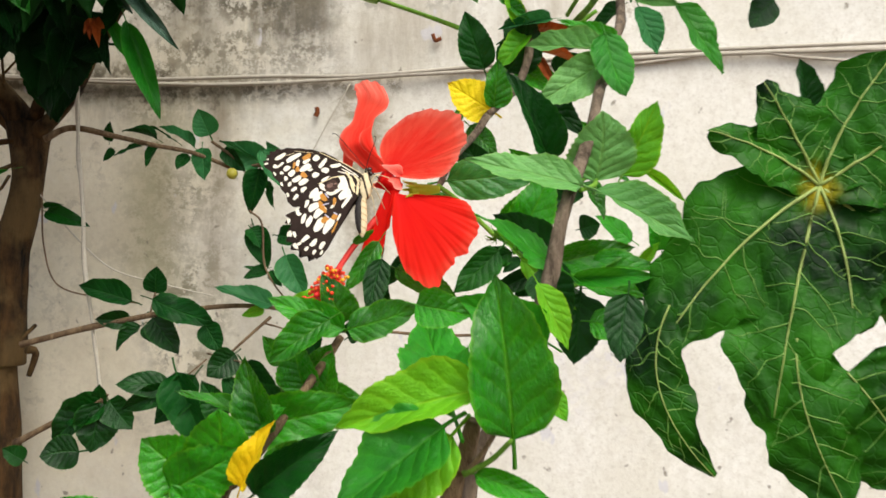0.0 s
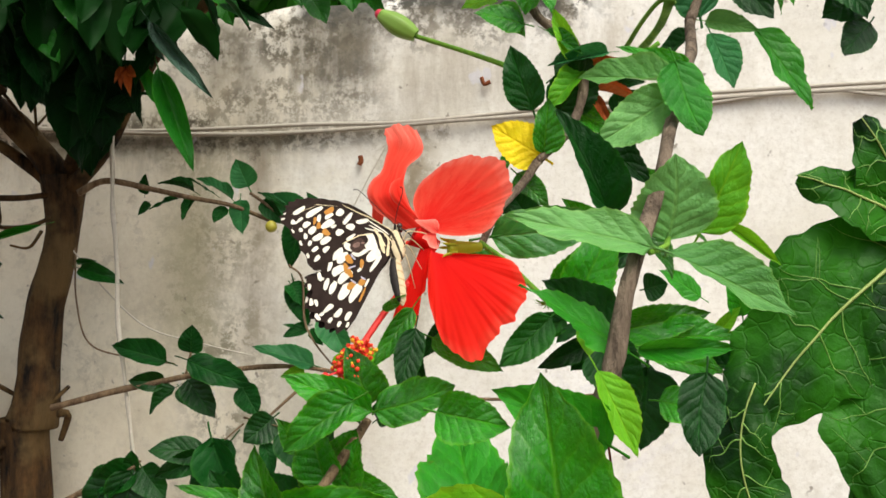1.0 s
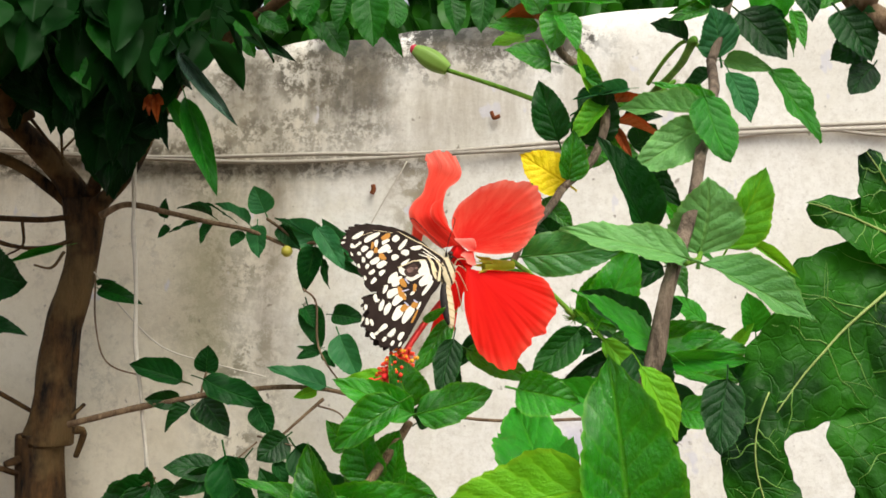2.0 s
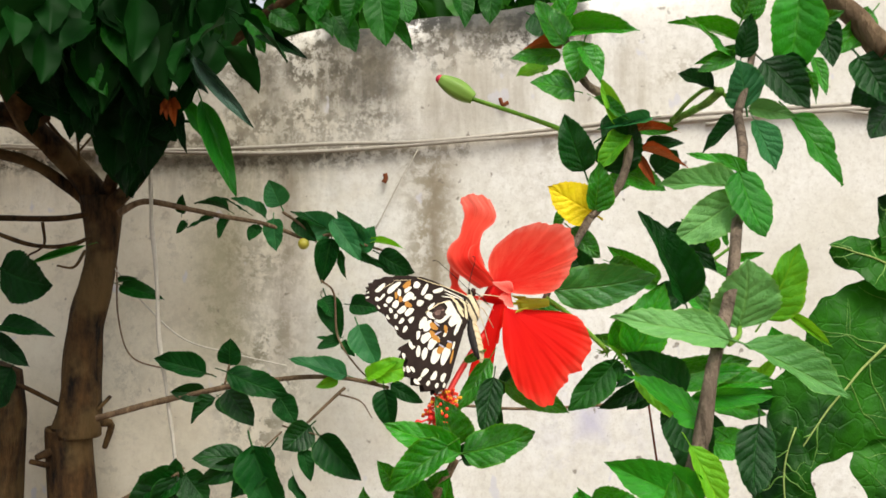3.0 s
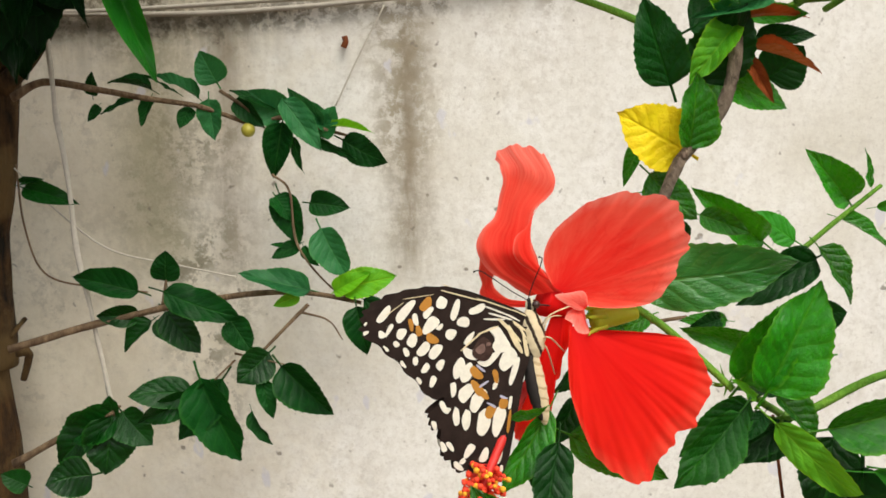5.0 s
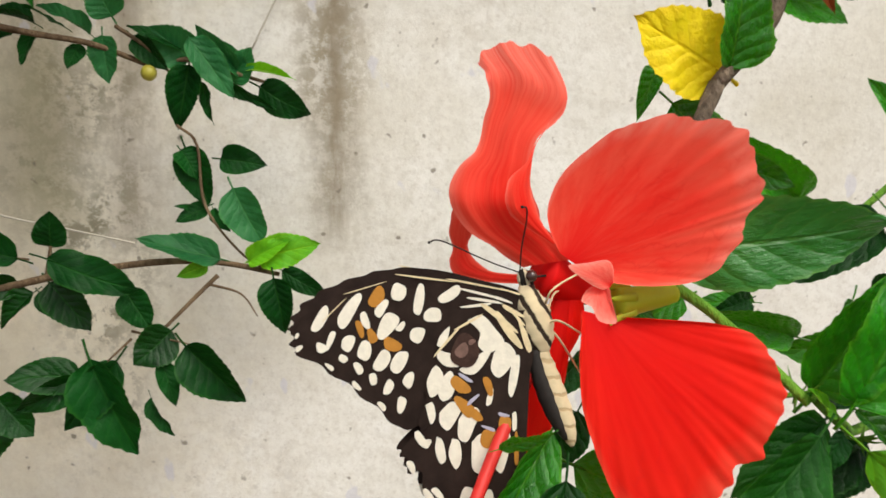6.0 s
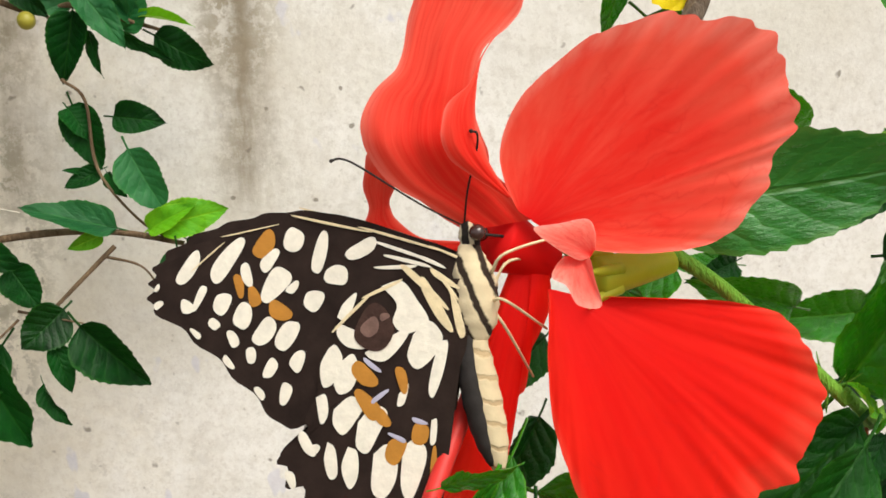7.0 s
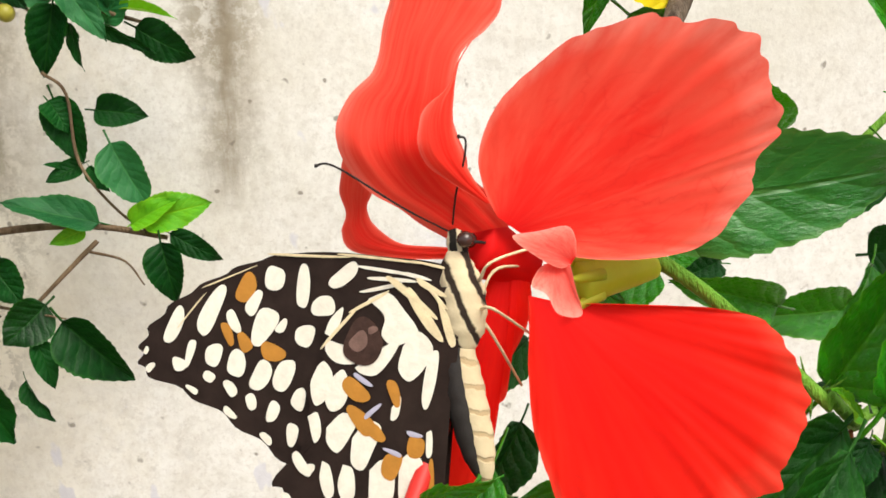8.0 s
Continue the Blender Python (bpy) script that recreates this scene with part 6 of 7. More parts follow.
def burr(parent, at, count, r, seed):
    """Tuft of narrow pointed bracts at a stem node."""
    rnd = random.Random(seed)
    for i in range(count):
        o = Vector((rnd.gauss(0, 1), rnd.gauss(0, 1), rnd.gauss(0.3, 1))).normalized()
        bm = bmesh.new()
        p = rel(parent, at)
        tube(bm, [p, p + o * r * 0.5, p + o * r + Vector((0, 0, r * 0.2))], r * 0.09, r * 0.012, 6)
        part("bract", bm, GREEN_STEM, parent)


burr(bush, (0.0199, 0.3830, 1.3039), 10, 0.0045, 2)
burr(bush, (0.0355, 0.3900, 1.2926), 8, 0.0045, 3)


def bud(parent, base, tip):
    b, t = rel(parent, base), rel(parent, tip)
    bm = bmesh.new()
    c = [b.lerp(t, f) for f in (0, 0.2, 0.5, 0.8, 1.0)]
    rows = []
    d = (t - b).normalized()
    x = d.orthogonal().normalized()
    y = d.cross(x)
    for i in range(17):
        f = i / 16
        r = 0.0038 * (0.35 + 0.75 * math.sin(math.pi * min(1, f * 0.78 + 0.12)))
        rows.append([bm.verts.new(b.lerp(t, f) + (math.cos(a * 0.3927) * x + math.sin(a * 0.3927) * y) * r * (1 + 0.1 * math.cos(5 * a * 0.3927))) for a in range(16)])
    for p, q in zip(rows, rows[1:]):
        for k in range(16):
            bm.faces.new((p[k], p[(k + 1) % 16], q[(k + 1) % 16], q[k]))
    bm.faces.new(rows[-1])
    part("bud", bm, BUD, parent, "closed green bud with a red tip")
    bm = bmesh.new()
    bmesh.ops.create_uvsphere(bm, u_segments=12, v_segments=8, radius=0.0021, matrix=Matrix.Translation(t))
    part("bud_tip", bm, BUDRED, parent, "dark red folded petals")


bud(bush, (-0.0282, 0.4520, 1.4105), (-0.0426, 0.4520, 1.4194))

# ---- papaya leaf ----
def papaya_material():
    m, ns, ls, b = mat("papaya_leaf_green", 0.45, 0.16)
    tc = ns.new("ShaderNodeTexCoord")
    vo = ns.new("ShaderNodeTexVoronoi")
    vo.feature = "DISTANCE_TO_EDGE"
    vo.inputs["Scale"].default_value = 150
    wob = ns.new("ShaderNodeVectorMath")
    wob.operation = "MULTIPLY_ADD"
    nz = ns.new("ShaderNodeTexNoise")
    nz.inputs["Scale"].default_value = 60
    ls.new(tc.outputs["Object"], nz.inputs["Vector"])
    ls.new(nz.outputs["Color"], wob.inputs[0])
    wob.inputs[1].default_value = (0.012, 0.012, 0.012)
    ls.new(tc.outputs["Object"], wob.inputs[2])
    ls.new(wob.outputs[0], vo.inputs["Vector"])
    net = ramp(ns, ls, vo.outputs["Distance"], (0.0, 1.0), (0.03, 0.4), (0.07, 0.0))
    n = noise_tex(ns, ls, 25, 4, 0.6)
    col = mix(ns, ls, ramp(ns, ls, n, (0.35, 0.0), (0.7, 1.0)), (0.0010, 0.017, 0.001), (0.032, 0.20, 0.006))
    col = mix(ns, ls, calc(ns, ls, "MULTIPLY", net, 0.15), col, (0.05, 0.22, 0.015))
    # yellowed round the hub where the ribs meet
    far = ns.new("ShaderNodeVectorMath")
    far.operation = "DISTANCE"
    ls.new(tc.outputs["Object"], far.inputs[0])
    far.inputs[1].default_value = (-0.1060, -0.0440, 1.3219)
    old = ramp(ns, ls, calc(ns, ls, "ADD", far.outputs["Value"], calc(ns, ls, "MULTIPLY", nz.outputs["Fac"], 0.03)), (0.014, 0.8), (0.024, 0.0))
    col = mix(ns, ls, old, col, (0.45, 0.36, 0.01))
    ls.new(col, b.inputs["Base Color"])
    bump(ns, ls, b, calc(ns, ls, "SUBTRACT", calc(ns, ls, "MULTIPLY", noise_tex(ns, ls, 110, 4, 0.55), 0.9), calc(ns, ls, "MULTIPLY", net, 0.12)), 0.7, 0.0025)
    translucent(m, col, 0.2)
    return m


PAPAYA = papaya_material()
VEIN = plain("papaya_vein", (0.15, 0.32, 0.05), 0.5, share=0.1)
RIB = plain("papaya_midrib", (0.32, 0.42, 0.11), 0.5, share=0.1)
papaya = empty("papaya_plant", (0.2391, 0.4040, 0.0), "papaya plant with a large lobed dark green leaf", "plant")


def lobe(p0, p1, p2, half, seed, rib=0.0007):
    """One lobe of the blade with deep bays in its margin, and its raised veins."""
    b, c, t = (rel(papaya, p) for p in (p0, p1, p2))
    rnd = random.Random(seed)
    ph = [rnd.uniform(0, 6.28) for _ in range(6)]

    def surf(s, u, up=0.0):
        p = (1 - s) ** 2 * b + 2 * s * (1 - s) * c + s * s * t
        d = (2 * (1 - s) * (c - b) + 2 * s * (t - c)).normalized()
        n = Vector((-0.2, -0.9, 0.55 if t.z > b.z - 0.03 else -0.15))
        n = (n - n.dot(d) * d).normalized()
        side = d.cross(n)
        sg = 1 if u > 0 else 0
        bay = 0.20 * math.sin(11 * s + ph[0] + 1.5 * sg) + 0.10 * math.sin(25 * s + ph[3] + 2 * sg) + 0.05 * math.sin(57 * s + ph[4])
        w = half * (0.15 + math.sin(math.pi * min(1, 0.08 + s * 0.93)) ** 0.75) * (1 + bay * s * abs(u))
        lift = half * (0.14 * math.sin(9 * s + ph[1]) * u + 0.16 * u * u * math.sin(13 * s + ph[2]) + 0.14 * abs(u) + 0.03 * math.sin(25 * s + 9 * u + ph[5]))
        return p + side * u * w - n * (lift - up)

    bm = bmesh.new()
    ns, nu = 48, 16
    rows = [[bm.verts.new(surf(i / ns, -1 + 2 * k / nu)) for k in range(nu + 1)] for i in range(ns + 1)]
    for a, e in zip(rows, rows[1:]):
        for k in range(nu):
            bm.faces.new((a[k], e[k], e[k + 1], a[k + 1]))
    part("leaf_lobe", bm, PAPAYA, papaya)
    bm = bmesh.new()
    tube(bm, [surf(k / 10, 0, 0.0003) for k in range(11)], rib, 0.00015, 7, 0, 2)
    part("midrib", bm, RIB, papaya, "pale yellow-green midrib")
    bm = bmesh.new()
    for k in range(5):
        for sg in (-1, 1):
            s = 0.14 + 0.16 * k + rnd.uniform(-0.06, 0.06)
            lean = rnd.uniform(0.04, 0.2)
            bow = rnd.uniform(-0.05, 0.1)
            q = [(min(1, s + f * f * bow + f * lean + rnd.uniform(-0.012, 0.012)), sg * f * rnd.uniform(0.84, 0.96)) for f in (0, 0.17, 0.33, 0.5, 0.67, 0.85, 1)]
            tube(bm, [surf(x, y, 0.00012) for x, y in q], 0.00028, 0.00006, 5, 0, 2)
            x, y = q[3]
            fork = [(min(1, x + f * rnd.uniform(-0.12, -0.04)), y + sg * f * 0.38) for f in (0, 0.5, 1)]
            tube(bm, [surf(x, y, 0.0001) for x, y in fork], 0.00013, 0.00004, 5, 0, 2)
    part("vein", bm, VEIN, papaya, "pale raised leaf vein")


lobe((0.1331, 0.3600, 1.3219), (0.1157, 0.3560, 1.3351), (0.0920, 0.3520, 1.3405), 0.0094, 3)
lobe((0.1331, 0.3600, 1.3219), (0.1245, 0.3584, 1.3397), (0.1122, 0.3560, 1.3581), 0.0123, 4)
lobe((0.1331, 0.3600, 1.3219), (0.1391, 0.3600, 1.3438), (0.1590, 0.3600, 1.3678), 0.0180, 5)
lobe((0.1331, 0.3600, 1.3219), (0.1533, 0.3560, 1.3354), (0.1710, 0.3520, 1.3467), 0.0168, 6)
lobe((0.1331, 0.3600, 1.3219), (0.0989, 0.3520, 1.3038), (0.0733, 0.3464, 1.2653), 0.0205, 7)
lobe((0.0773, 0.3472, 1.2806), (0.0620, 0.3424, 1.2524), (0.0908, 0.3400, 1.2236), 0.0087, 8, 0.0003)
lobe((0.1331, 0.3600, 1.3219), (0.1212, 0.3488, 1.2922), (0.1113, 0.3424, 1.2429), 0.0228, 9)
lobe((0.1207, 0.3472, 1.2692), (0.1168, 0.3416, 1.2469), (0.1342, 0.3376, 1.2138), 0.0161, 10, 0.0003)
lobe((0.1331, 0.3600, 1.3219), (0.1415, 0.3512, 1.2980), (0.1399, 0.3472, 1.2710), 0.0165, 11)
lobe((0.1373, 0.3456, 1.2578), (0.1467, 0.3408, 1.2470), (0.1604, 0.3376, 1.2213), 0.0246, 12, 0.0003)
lobe((0.1331, 0.3600, 1.3219), (0.1594, 0.3520, 1.3019), (0.1730, 0.3480, 1.2768), 0.0234, 13)
stem(papaya, "leaf_stalk", 0.0035, 0.0026, (0.2391, 0.4040, 0.0000), (0.2391, 0.4040, 0.8000), (0.1991, 0.3840, 1.1834), (0.1340, 0.3616, 1.3219), material=GREEN_STEM)

# ---- the butterfly ----
butterfly = empty("butterfly", (-0.0329, 0.3730, 1.3316), "black and cream spotted swallowtail butterfly feeding on the hibiscus", "butterfly")
butterfly.scale = (1.06, 1.06, 1.06)


def bulge(x, z, side):
    """Slight arch of a wing, in metres."""
    return side * 0.6 * (x * x + z * z) * (1 + 0.3 * math.sin(x * 260))


def wing(name, outline, side, scallop, label):
    """A wing blade from its rim, ring by ring out from the root."""
    pts = [p.xy for p in spline([(x / 1000, z / 1000, 0) for x, z in outline + outline[:1]], 6)][:-1]
    root = (0.0, 0.0)
    bm = bmesh.new()
    rings = []
    for i in range(1, 9):
        f = i / 8
        ring = []
        for k, (x, z) in enumerate(pts):
            r = math.hypot(x, z)
            g = f * (1 + (scallop * math.sin(k * 1.05) if f == 1 and r > 0.017 else 0))
            ring.append(bm.verts.new((x * g, bulge(x * g, z * g, side), z * g)))
        rings.append(ring)
    n = len(pts)
    c = bm.verts.new((0, 0, 0))
    for k in range(n):
        bm.faces.new((c, rings[0][k], rings[0][(k + 1) % n]))
    for a, b in zip(rings, rings[1:]):
        for k in range(n):
            bm.faces.new((a[k], b[k], b[(k + 1) % n], a[(k + 1) % n]))
    return part(name, bm, BLACK, butterfly, label)


SPOT = {}


def spots(parent, name, material, rows, side, lift):
    """Scale patches lying on a wing, each a piece: centre, half length, half width (mm), angle."""
    for i, (cx, cz, a, b, deg) in enumerate(rows):
        key = (name, material.name, i)
        taper = 0.2 * math.sin(i * 2.7)
        if key not in SPOT:
            w = radians(deg)
            bm = bmesh.new()
            ring = []
            for k in range(28):
                q = 2 * math.pi * k / 28
                e = 1.04 + 0.08 * math.sin(2 * q + i) + 0.07 * math.sin(3 * q + 2.3 * i)
                u, v = math.copysign(abs(math.cos(q)) ** 0.8, math.cos(q)) * a * e, math.copysign(abs(math.sin(q)) ** 0.8, math.sin(q)) * b * e * (1 - taper * math.cos(q))
                x, z = (cx + u * math.cos(w) - v * math.sin(w)) / 1000, (cz + u * math.sin(w) + v * math.cos(w)) / 1000
                ring.append(bm.verts.new((x, bulge(x, z, 1) - 0.00016 * lift, z)))
            x, z = cx / 1000, cz / 1000
            c = bm.verts.new((x, bulge(x, z, 1) - 0.00018 * lift, z))
            for k in range(28):
                bm.faces.new((c, ring[(k + 1) % 28], ring[k]))
            bm.normal_update()
            SPOT[key] = bpy.data.meshes.new(name)
            bm.to_mesh(SPOT[key])
            bm.free()
            SPOT[key].materials.append(material)
        ob = new(name, SPOT[key])
        ob.parent = parent
        ob.scale.y = side


FORE = [(0.7, 1.6), (-3.8, 2.6), (-8.2, 3.0), (-13.9, 3.5), (-19.0, 3.3), (-23.4, 2.2), (-27.3, 0.5), (-31.2, -1.7), (-34.1, -4.2), (-35.6, -6.5), (-35.9, -8.4), (-35.1, -10.0), (-30.2, -12.1), (-25.3, -14.9), (-20.7, -18.0), (-17.0, -19.9), (-10.9, -14.7), (-4.7, -7.7), (-0.1, -2.3)]
HIND = [(-0.4, -0.0), (-4.9, -0.4), (-9.9, -2.4), (-13.4, -5.5), (-15.6, -9.6), (-16.8, -15.0), (-17.7, -19.1), (-19.9, -20.5), (-19.2, -23.3), (-17.0, -25.2), (-15.9, -29.0), (-13.2, -31.6), (-9.5, -33.2), (-5.8, -33.7), (-3.4, -32.5), (-2.0, -28.5), (-2.3, -23.7), (-2.0, -17.6), (-1.2, -11.5), (-0.1, -6.8)]
CREAM_FORE = [(-31.69, -4.58, 2.08, 0.78, 62), (-27.41, -2.87, 2.71, 0.97, 62), (-29.88, -7.59, 1.43, 0.46, 75), (-31.12, -8.85, 0.78, 0.72, 0), (-27.14, -7.79, 1.30, 0.85, 80), (-27.66, -10.14, 0.72, 0.52, -30), (-24.54, -8.66, 1.43, 0.97, 75), (-25.24, -11.36, 0.91, 0.59, -60), (-21.74, -9.85, 1.56, 1.04, 65), (-22.89, -12.71, 0.85, 0.59, -70), (-19.14, -9.73, 1.81, 0.97, 70), (-20.46, -13.80, 1.24, 0.59, 70), (-17.48, -12.31, 1.23, 0.71, 70), (-18.28, -16.18, 1.18, 0.65, 80)]
CREAM_FORE_INNER = [(-24.88, -4.06, 1.29, 0.58, -70), (-22.57, -2.00, 1.35, 0.71, 60), (-21.46, -4.56, 2.00, 1.22, 65), (-19.40, -4.46, 0.84, 0.45, 60), (-16.81, -5.52, 1.22, 0.96, 80), (-20.22, 0.70, 1.34, 1.02, 80), (-17.01, -0.25, 2.30, 0.70, 84), (-14.74, -2.29, 1.21, 1.09, 0), (-12.45, 1.05, 1.71, 0.83, 40), (-8.15, 1.62, 2.91, 0.19, -8), (-7.17, 0.64, 2.66, 0.20, -3), (-8.48, -0.26, 2.41, 0.19, 12), (-4.65, 1.01, 1.64, 0.19, -14)]
OCHRE_FORE = [(-23.42, -0.41, 1.60, 0.96, 60), (-25.52, -5.41, 1.23, 0.52, -70), (-23.64, -6.30, 1.04, 0.71, -60), (-20.40, -7.34, 1.36, 0.91, -10)]
CREAM_HIND_RIM = [(-16.33, -19.68, 0.79, 0.52, 10), (-14.75, -27.31, 1.06, 0.53, -50), (-10.64, -27.77, 1.58, 0.79, 65), (-7.32, -28.27, 1.58, 0.79, 80), (-4.29, -28.31, 1.58, 0.66, 85), (-11.78, -30.14, 0.80, 0.46, 50), (-8.70, -31.15, 0.86, 0.53, 70), (-5.78, -31.40, 0.86, 0.53, 80), (-3.42, -30.84, 0.79, 0.40, 85)]
OCHRE_HIND = [(-11.02, -11.05, 1.61, 0.90, -45), (-6.82, -11.24, 1.35, 0.58, -75), (-10.43, -14.23, 1.75, 0.91, -45), (-8.64, -15.61, 0.97, 0.65, -40), (-7.12, -18.98, 1.56, 0.91, 75), (-4.52, -16.81, 1.23, 0.84, 80), (-2.90, -20.66, 2.47, 0.32, 88)]
LILAC_HIND = [(-10.21, -9.95, 1.16, 0.26, -35), (-9.16, -13.22, 1.10, 0.26, 40), (-6.97, -17.48, 0.97, 0.26, -20), (-4.63, -15.54, 0.84, 0.26, -10)]
EYE_HIND = [(-10.18, -5.99, 2.30, 1.98, 60)]
EYE_CORE = [(-10.63, -5.88, 1.09, 0.83, 40), (-9.12, -4.63, 0.51, 0.38, 20)]
TAN_BASE = [(-3.69, -2.95, 3.17, 0.57, -58), (-5.02, -1.07, 3.17, 0.38, -40), (-1.24, -4.00, 2.28, 0.44, -72), (-2.90, -0.20, 1.77, 0.32, -28), (-12.97, -4.68, 2.95, 0.17, 48), (-9.46, -1.66, 2.54, 0.17, 28), (-2.36, -1.07, 1.64, 0.19, -50), (-1.68, -2.33, 1.52, 0.16, -60)]
RIM_FORE = [(-35.10, -7.45, 0.46, 0.26, 60), (-34.59, -9.28, 0.59, 0.39, 40), (-29.63, -11.58, 0.72, 0.33, -30), (-25.30, -14.05, 0.85, 0.39, -35), (-21.22, -16.67, 0.85, 0.39, -40)]
RIM_HIND = [(-17.06, -19.17, 1.44, 0.59, -60), (-18.65, -23.23, 0.92, 0.53, -70), (-16.20, -27.60, 1.06, 0.60, -60), (-12.55, -31.38, 1.20, 0.60, -30)]
COSTA = [(-16.43, 3.12, 4.45, 0.14, -2), (-8.18, 2.84, 4.74, 0.15, -6), (-3.11, 2.23, 1.76, 0.15, -12), (-25.35, 0.79, 3.21, 0.08, 22), (-29.74, -2.98, 2.59, 0.08, 50)]

CELL_PATCHES = [[(-9.7, -1.4), (-7.5, -0.7), (-5.7, -2.6), (-4.3, -4.9), (-6.7, -6.3), (-8.2, -5.2), (-7.9, -3.2)],
    [(-14.2, -5.7), (-12.4, -6.3), (-10.4, -6.7), (-11.0, -8.2), (-13.1, -8.2), (-14.3, -7.0)],
    [(-14.4, -5.1), (-13.8, -3.6), (-12.4, -2.3), (-12.7, -4.0), (-13.5, -5.4)],
    [(-11.1, -8.7), (-8.4, -6.7), (-6.2, -5.6), (-7.2, -7.7), (-8.8, -9.4), (-10.4, -9.3)],
    [(-5.9, -6.3), (-4.3, -4.7), (-2.7, -6.3), (-3.4, -8.3), (-5.2, -10.0), (-6.4, -8.7)],
    [(-3.0, -6.8), (-2.1, -6.9), (-2.4, -10.0), (-3.3, -12.8), (-3.9, -12.1), (-3.6, -9.3)]]
DISC_PATCHES = [[(-15.2, -8.6), (-14.4, -8.1), (-13.5, -9.6), (-14.2, -12.0), (-15.5, -12.8), (-16.0, -10.6)],
    [(-13.9, -10.1), (-12.4, -8.9), (-11.7, -10.6), (-12.3, -12.7), (-13.7, -13.4), (-14.4, -12.0)],
    [(-7.1, -12.8), (-6.1, -11.6), (-6.4, -13.7), (-7.2, -14.1)],
    [(-14.2, -15.1), (-12.4, -13.5), (-10.9, -14.3), (-11.6, -16.0), (-13.0, -17.8), (-14.2, -16.7)],
    [(-11.4, -16.2), (-9.8, -14.3), (-8.2, -14.9), (-9.1, -17.4), (-10.2, -19.5), (-11.5, -18.8)],
    [(-16.3, -14.0), (-15.2, -13.6), (-14.8, -15.7), (-15.6, -16.8)]]
OUTER_PATCHES = [[(-9.5, -19.5), (-8.1, -18.3), (-6.9, -19.4), (-6.9, -22.1), (-8.1, -24.2), (-9.5, -23.4)],
    [(-6.3, -18.4), (-4.9, -17.4), (-3.7, -18.7), (-4.1, -21.4), (-5.2, -24.2), (-6.3, -22.7)],
    [(-14.7, -18.7), (-13.8, -19.4), (-13.4, -22.1), (-14.3, -22.7), (-15.0, -20.7)],
    [(-12.4, -19.0), (-11.3, -19.5), (-11.1, -22.1), (-12.0, -23.6), (-13.0, -21.4)],
    [(-3.4, -15.3), (-2.8, -15.2), (-2.8, -17.5), (-3.4, -17.8)]]


def patches(parent, name, material, outlines, side, lift):
    """Scale patches with free outlines between the veins, each a piece (mm from the wing's root)."""
    for i, outline in enumerate(outlines):
        key = (name, material.name, i)
        if key not in SPOT:
            rim = [q.xy for q in spline([(x / 1000, z / 1000, 0) for x, z in outline + outline[:1]], 4)][:-1]
            bm = bmesh.new()
            ring = [bm.verts.new((x, bulge(x, z, 1) - 0.00016 * lift, z)) for x, z in rim]
            cx, cz = sum(q.x for q in rim) / len(rim), sum(q.y for q in rim) / len(rim)
            c = bm.verts.new((cx, bulge(cx, cz, 1) - 0.00018 * lift, cz))
            for k in range(len(ring)):
                bm.faces.new((c, ring[(k + 1) % len(ring)], ring[k]))
            bm.normal_update()
            SPOT[key] = bpy.data.meshes.new(name)
            bm.to_mesh(SPOT[key])
            bm.free()
            SPOT[key].materials.append(material)
        ob = new(name, SPOT[key])
        ob.parent = parent
        ob.scale.y = side


WINGS = []
for side in (1, -1):
    fore = wing("forewing", FORE, side, 0.012, "black forewing with cream and ochre spots")
    hind = wing("hindwing", HIND, side, 0.025, "black scalloped hindwing with large cream patches")
    for rows in (CREAM_FORE, CREAM_FORE_INNER):
        spots(fore, "cream_spot" if rows is CREAM_FORE else "inner_cream_spot", CREAM, rows, side, 1)
    spots(fore, "ochre_spot", OCHRE, OCHRE_FORE, side, 1)
    patches(hind, "cell_patch", CREAM, CELL_PATCHES, side, 1)
    patches(hind, "disc_patch", CREAM, DISC_PATCHES, side, 1)
    patches(hind, "outer_patch", CREAM, OUTER_PATCHES, side, 1)
    spots(hind, "rim_patch", CREAM, CREAM_HIND_RIM, side, 1)
    spots(hind, "tan_streak", FUR, TAN_BASE, side, 1.4)
    spots(hind, "ochre_patch", OCHRE, OCHRE_HIND, side, 1.3)
    spots(hind, "lilac_mark", LILAC, LILAC_HIND, side, 1.5)
    spots(hind, "eyespot", BROWN, EYE_HIND, side, 1.7)
    spots(hind, "eyespot_centre", EYE_CENTRE, EYE_CORE, side, 2.0)
    spots(fore, "rim_crescent", CREAM, RIM_FORE, side, 1.2)
    spots(hind, "rim_lunule", CREAM, RIM_HIND, side, 1.2)
    spots(fore, "leading_edge", FUR, COSTA, side, 1.4)
    WINGS.append((fore, hind))


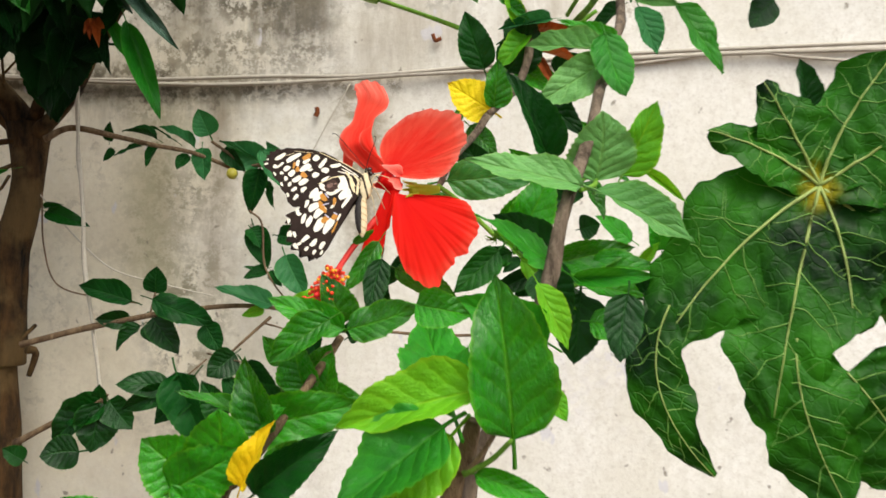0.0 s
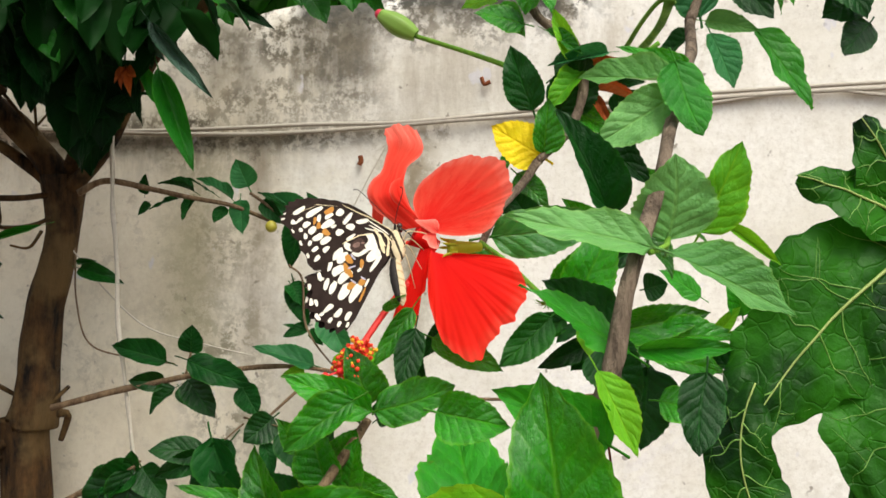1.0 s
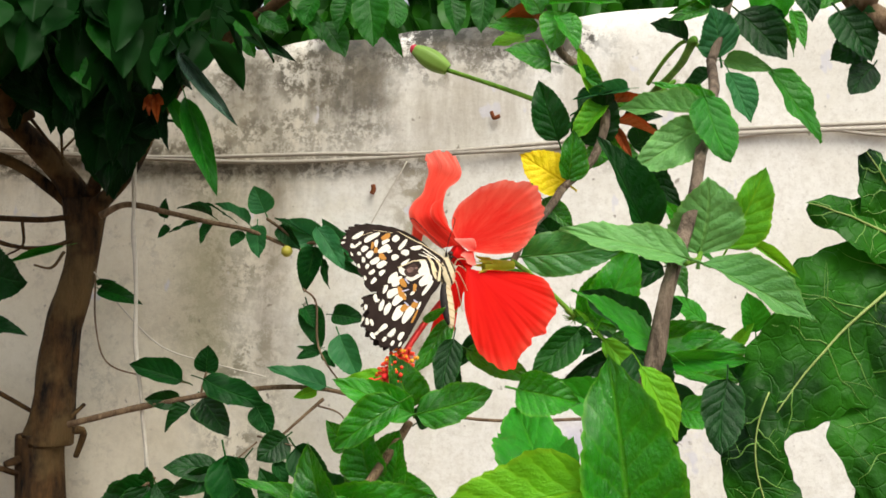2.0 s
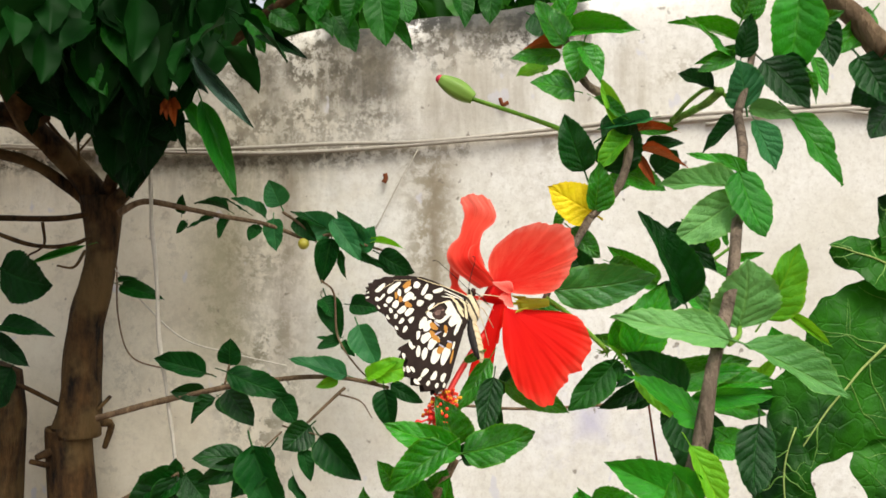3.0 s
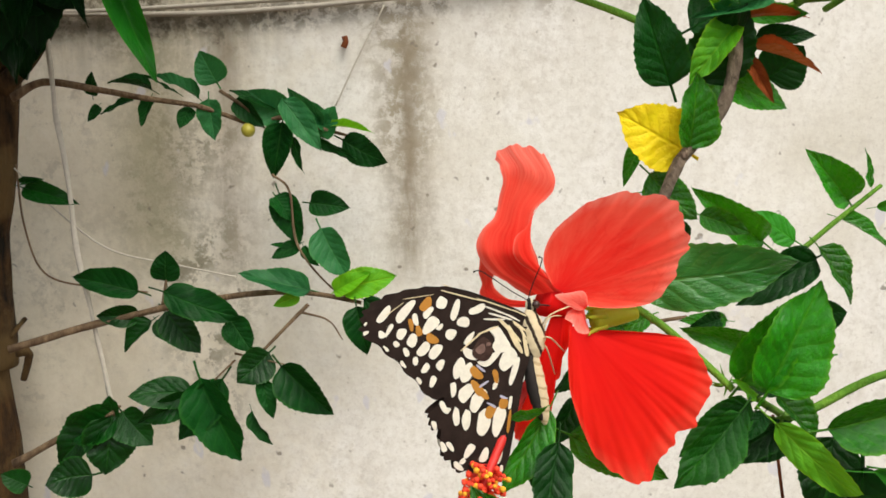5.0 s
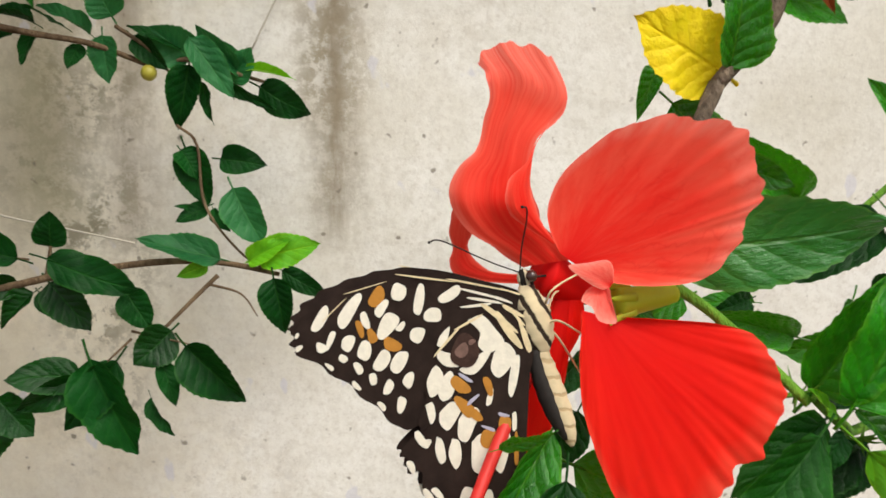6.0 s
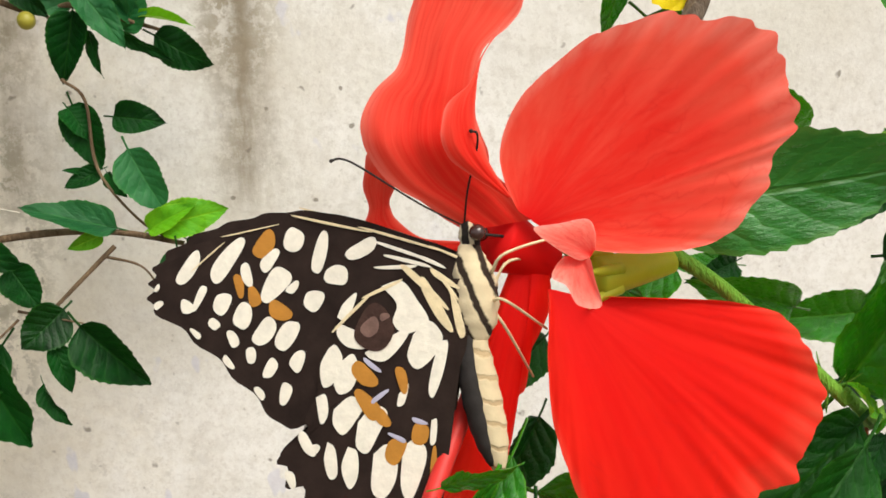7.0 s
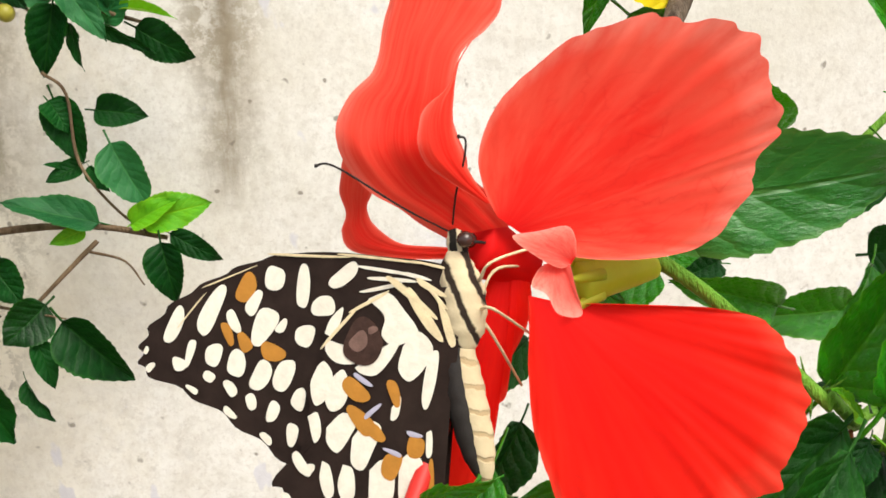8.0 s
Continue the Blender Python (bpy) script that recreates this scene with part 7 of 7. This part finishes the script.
def body_part(name, material, rings, parent=None, label="", sides=14, squash=0.85):
    """A lofted body section: rows of x, z and radius (metres)."""
    bm = bmesh.new()
    c = spline([(x, 0, z) for x, z, r in rings], 5)
    rad = spline([(r, 0, 0) for x, z, r in rings], 5)
    loops = []
    for i, (q, r) in enumerate(zip(c, rad)):
        d = (c[min(i + 1, len(c) - 1)] - c[max(i - 1, 0)]).normalized()
        a = Vector((d.z, 0, -d.x))
        rr = max(r.x, 1e-5) * (1 + 0.05 * math.sin(i * 2.1))
        loops.append([bm.verts.new(q + a * math.cos(w * 2 * math.pi / sides) * rr + Vector((0, 1, 0)) * math.sin(w * 2 * math.pi / sides) * rr * squash) for w in range(sides)])
    for a, b in zip(loops, loops[1:]):
        for k in range(sides):
            bm.faces.new((a[k], a[(k + 1) % sides], b[(k + 1) % sides], b[k]))
    bm.faces.new(loops[0][::-1])
    bm.faces.new(loops[-1])
    return part(name, bm, material, parent or butterfly, label)


def thread(name, material, r0, r1, *pts, club=0.0):
    bm = bmesh.new()
    tube(bm, pts, r0, r1, 6)
    if club:
        bmesh.ops.create_uvsphere(bm, u_segments=8, v_segments=6, radius=club, matrix=Matrix.Translation(pts[-1]))
    return part(name, bm, material, butterfly)


body_part("thorax", THORAX, [(-0.0004, 0.0038, 0.0010), (-0.0004, 0.0019, 0.0019), (0.0001, -0.0009, 0.0025), (0.0003, -0.0042, 0.0023), (0.0001, -0.0068, 0.0012)], label="cream thorax with black bands")
body_part("abdomen", ABDOMEN, [(-0.0000, -0.0062, 0.0013), (0.0004, -0.0094, 0.0018), (0.0012, -0.0134, 0.0019), (0.0021, -0.0173, 0.0016), (0.0026, -0.0200, 0.0009), (0.0027, -0.0211, 0.0003)], label="cream abdomen")
body_part("abdomen_stripe", DARKFUR, [(-0.0006, -0.0060, 0.0010), (-0.0004, -0.0095, 0.0014), (0.0003, -0.0134, 0.0015), (0.0013, -0.0174, 0.0012), (0.0022, -0.0199, 0.0006)], label="dark stripe along the abdomen", squash=1.3)
body_part("head", HEAD, [(-0.0010, 0.0060, 0.0005), (-0.0006, 0.0051, 0.0011), (-0.0003, 0.0038, 0.0011), (-0.0001, 0.0027, 0.0008)], label="black head with cream lines")
for y in (-0.0014, 0.0014):
    bm = bmesh.new()
    bmesh.ops.create_uvsphere(bm, u_segments=14, v_segments=10, radius=0.0009, matrix=Matrix.Translation((0.0006, y, 0.0049)))
    part("eye", bm, EYE, butterfly, "dark brown compound eye")
thread("antenna", DARKFUR, 0.0001, 0.00013, (-0.0013, -0.0010, 0.0058), (-0.0052, -0.0050, 0.0080), (-0.0103, -0.0085, 0.0114), (-0.0120, -0.0098, 0.0122), (-0.0130, -0.0100, 0.0120), club=0.00022)
thread("antenna", DARKFUR, 0.0001, 0.00013, (-0.0010, 0.0000, 0.0059), (-0.0002, -0.0030, 0.0094), (0.0010, -0.0055, 0.0129), (0.0013, -0.0068, 0.0147), (0.0007, -0.0072, 0.0150), club=0.00022)
thread("proboscis", DARKFUR, 0.0002, 0.00014, (0.0013, -0.0000, 0.0047), (0.0037, 0.0030, 0.0044), (0.0065, 0.0080, 0.0034))
thread("leg", FUR, 0.0002, 0.00014, (0.0020, -0.0010, 0.0006), (0.0038, -0.0020, 0.0028), (0.0105, 0.0040, 0.0050))
thread("leg", FUR, 0.0002, 0.00014, (0.0021, 0.0000, -0.0009), (0.0038, 0.0010, 0.0019), (0.0079, 0.0080, 0.0019))
thread("leg", FUR, 0.0002, 0.00014, (0.0021, -0.0010, -0.0023), (0.0037, -0.0020, -0.0023), (0.0075, 0.0060, -0.0058))
thread("leg", FUR, 0.0002, 0.00014, (0.0022, -0.0000, -0.0035), (0.0035, 0.0010, -0.0056), (0.0058, 0.0080, -0.0114))


def motions():
    walk(butterfly, [
        (0, pose(-0.0283, 0.3740, 1.3238, -28.63, 7.56, -4.11)),
        (0.5, pose(-0.0248, 0.3740, 1.3217, -27.33, 2.23, 1.72)),
        (1, pose(-0.0283, 0.3740, 1.3235, -25.72, 1.85, 2.49)),
        (1.5, pose(-0.0249, 0.3740, 1.3207, -24.73, 5.77, 0.37)),
        (1.7, pose(-0.0244, 0.3740, 1.3198, -23.81, 4.96, 0.08)),
        (2.8, pose(-0.0272, 0.3740, 1.3220, -25.57, 0.95, 2.01)),
        (3, pose(-0.0296, 0.3740, 1.3219, -26.93, 0.44, 2.49)),
        (3.5, pose(-0.0301, 0.3740, 1.3224, -31.07, -4.51, 5.40)),
        (4, pose(-0.0309, 0.3740, 1.3197, -30.75, -0.53, 2.96)),
        (4.5, pose(-0.0294, 0.3740, 1.3217, -7.31, 0.86, 0.20)),
        (4.7, pose(-0.0265, 0.3740, 1.3220, -7.94, 2.80, 0.08)),
        (5.8, pose(-0.0276, 0.3790, 1.3213, -9.45, -3.17, -3.27)),
        (6, pose(-0.0257, 0.3790, 1.3214, -10.29, -8.28, -7.14)),
        (6.5, pose(-0.0261, 0.3790, 1.3225, -11.48, 0.05, -17.43)),
        (7, pose(-0.0266, 0.3790, 1.3227, -12.53, -0.40, -17.95)),
        (7.5, pose(-0.0284, 0.3790, 1.3218, -12.70, -3.98, -17.78)),
        (8, pose(-0.0256, 0.3790, 1.3226, -13.15, 0.05, -18.77)),
    ])
    for (fore, hind), gain, off in ((WINGS[0], 1.0, -0.0009), (WINGS[1], 1.25, 0.0013)):
        for blade, dy, beat in ((fore, 0.0, FORE_BEAT), (hind, -0.0007 if off < 0 else 0.0007, HIND_BEAT)):
            walk(blade, [(t, pose(0, off + dy, 0, 0, a * gain, 0)) for t, a in beat])


FORE_BEAT = ((0, 19.0), (0.5, 23.0), (1, 26.0), (1.5, 27.5), (1.7, 27.5), (2.8, 19.0), (3, 20.0), (3.5, 20.0), (4, 12.0), (4.5, 8.8), (4.7, 12.3), (5.8, 13.5), (6, 14.0), (6.5, 7.6), (7, 10.2), (7.5, 5.4), (8, 0.0))
HIND_BEAT = ((0, 11.0), (0.5, 15.0), (1, 18.0), (1.5, 19.5), (1.7, 19.5), (2.8, 11.0), (3, 12.0), (3.5, 12.0), (4, 4.5), (4.5, 2.3), (4.7, 5.8), (5.8, 7.0), (6, 7.5), (6.5, 1.1), (7, 3.7), (7.5, -1.1), (8, 0.0))
motions()
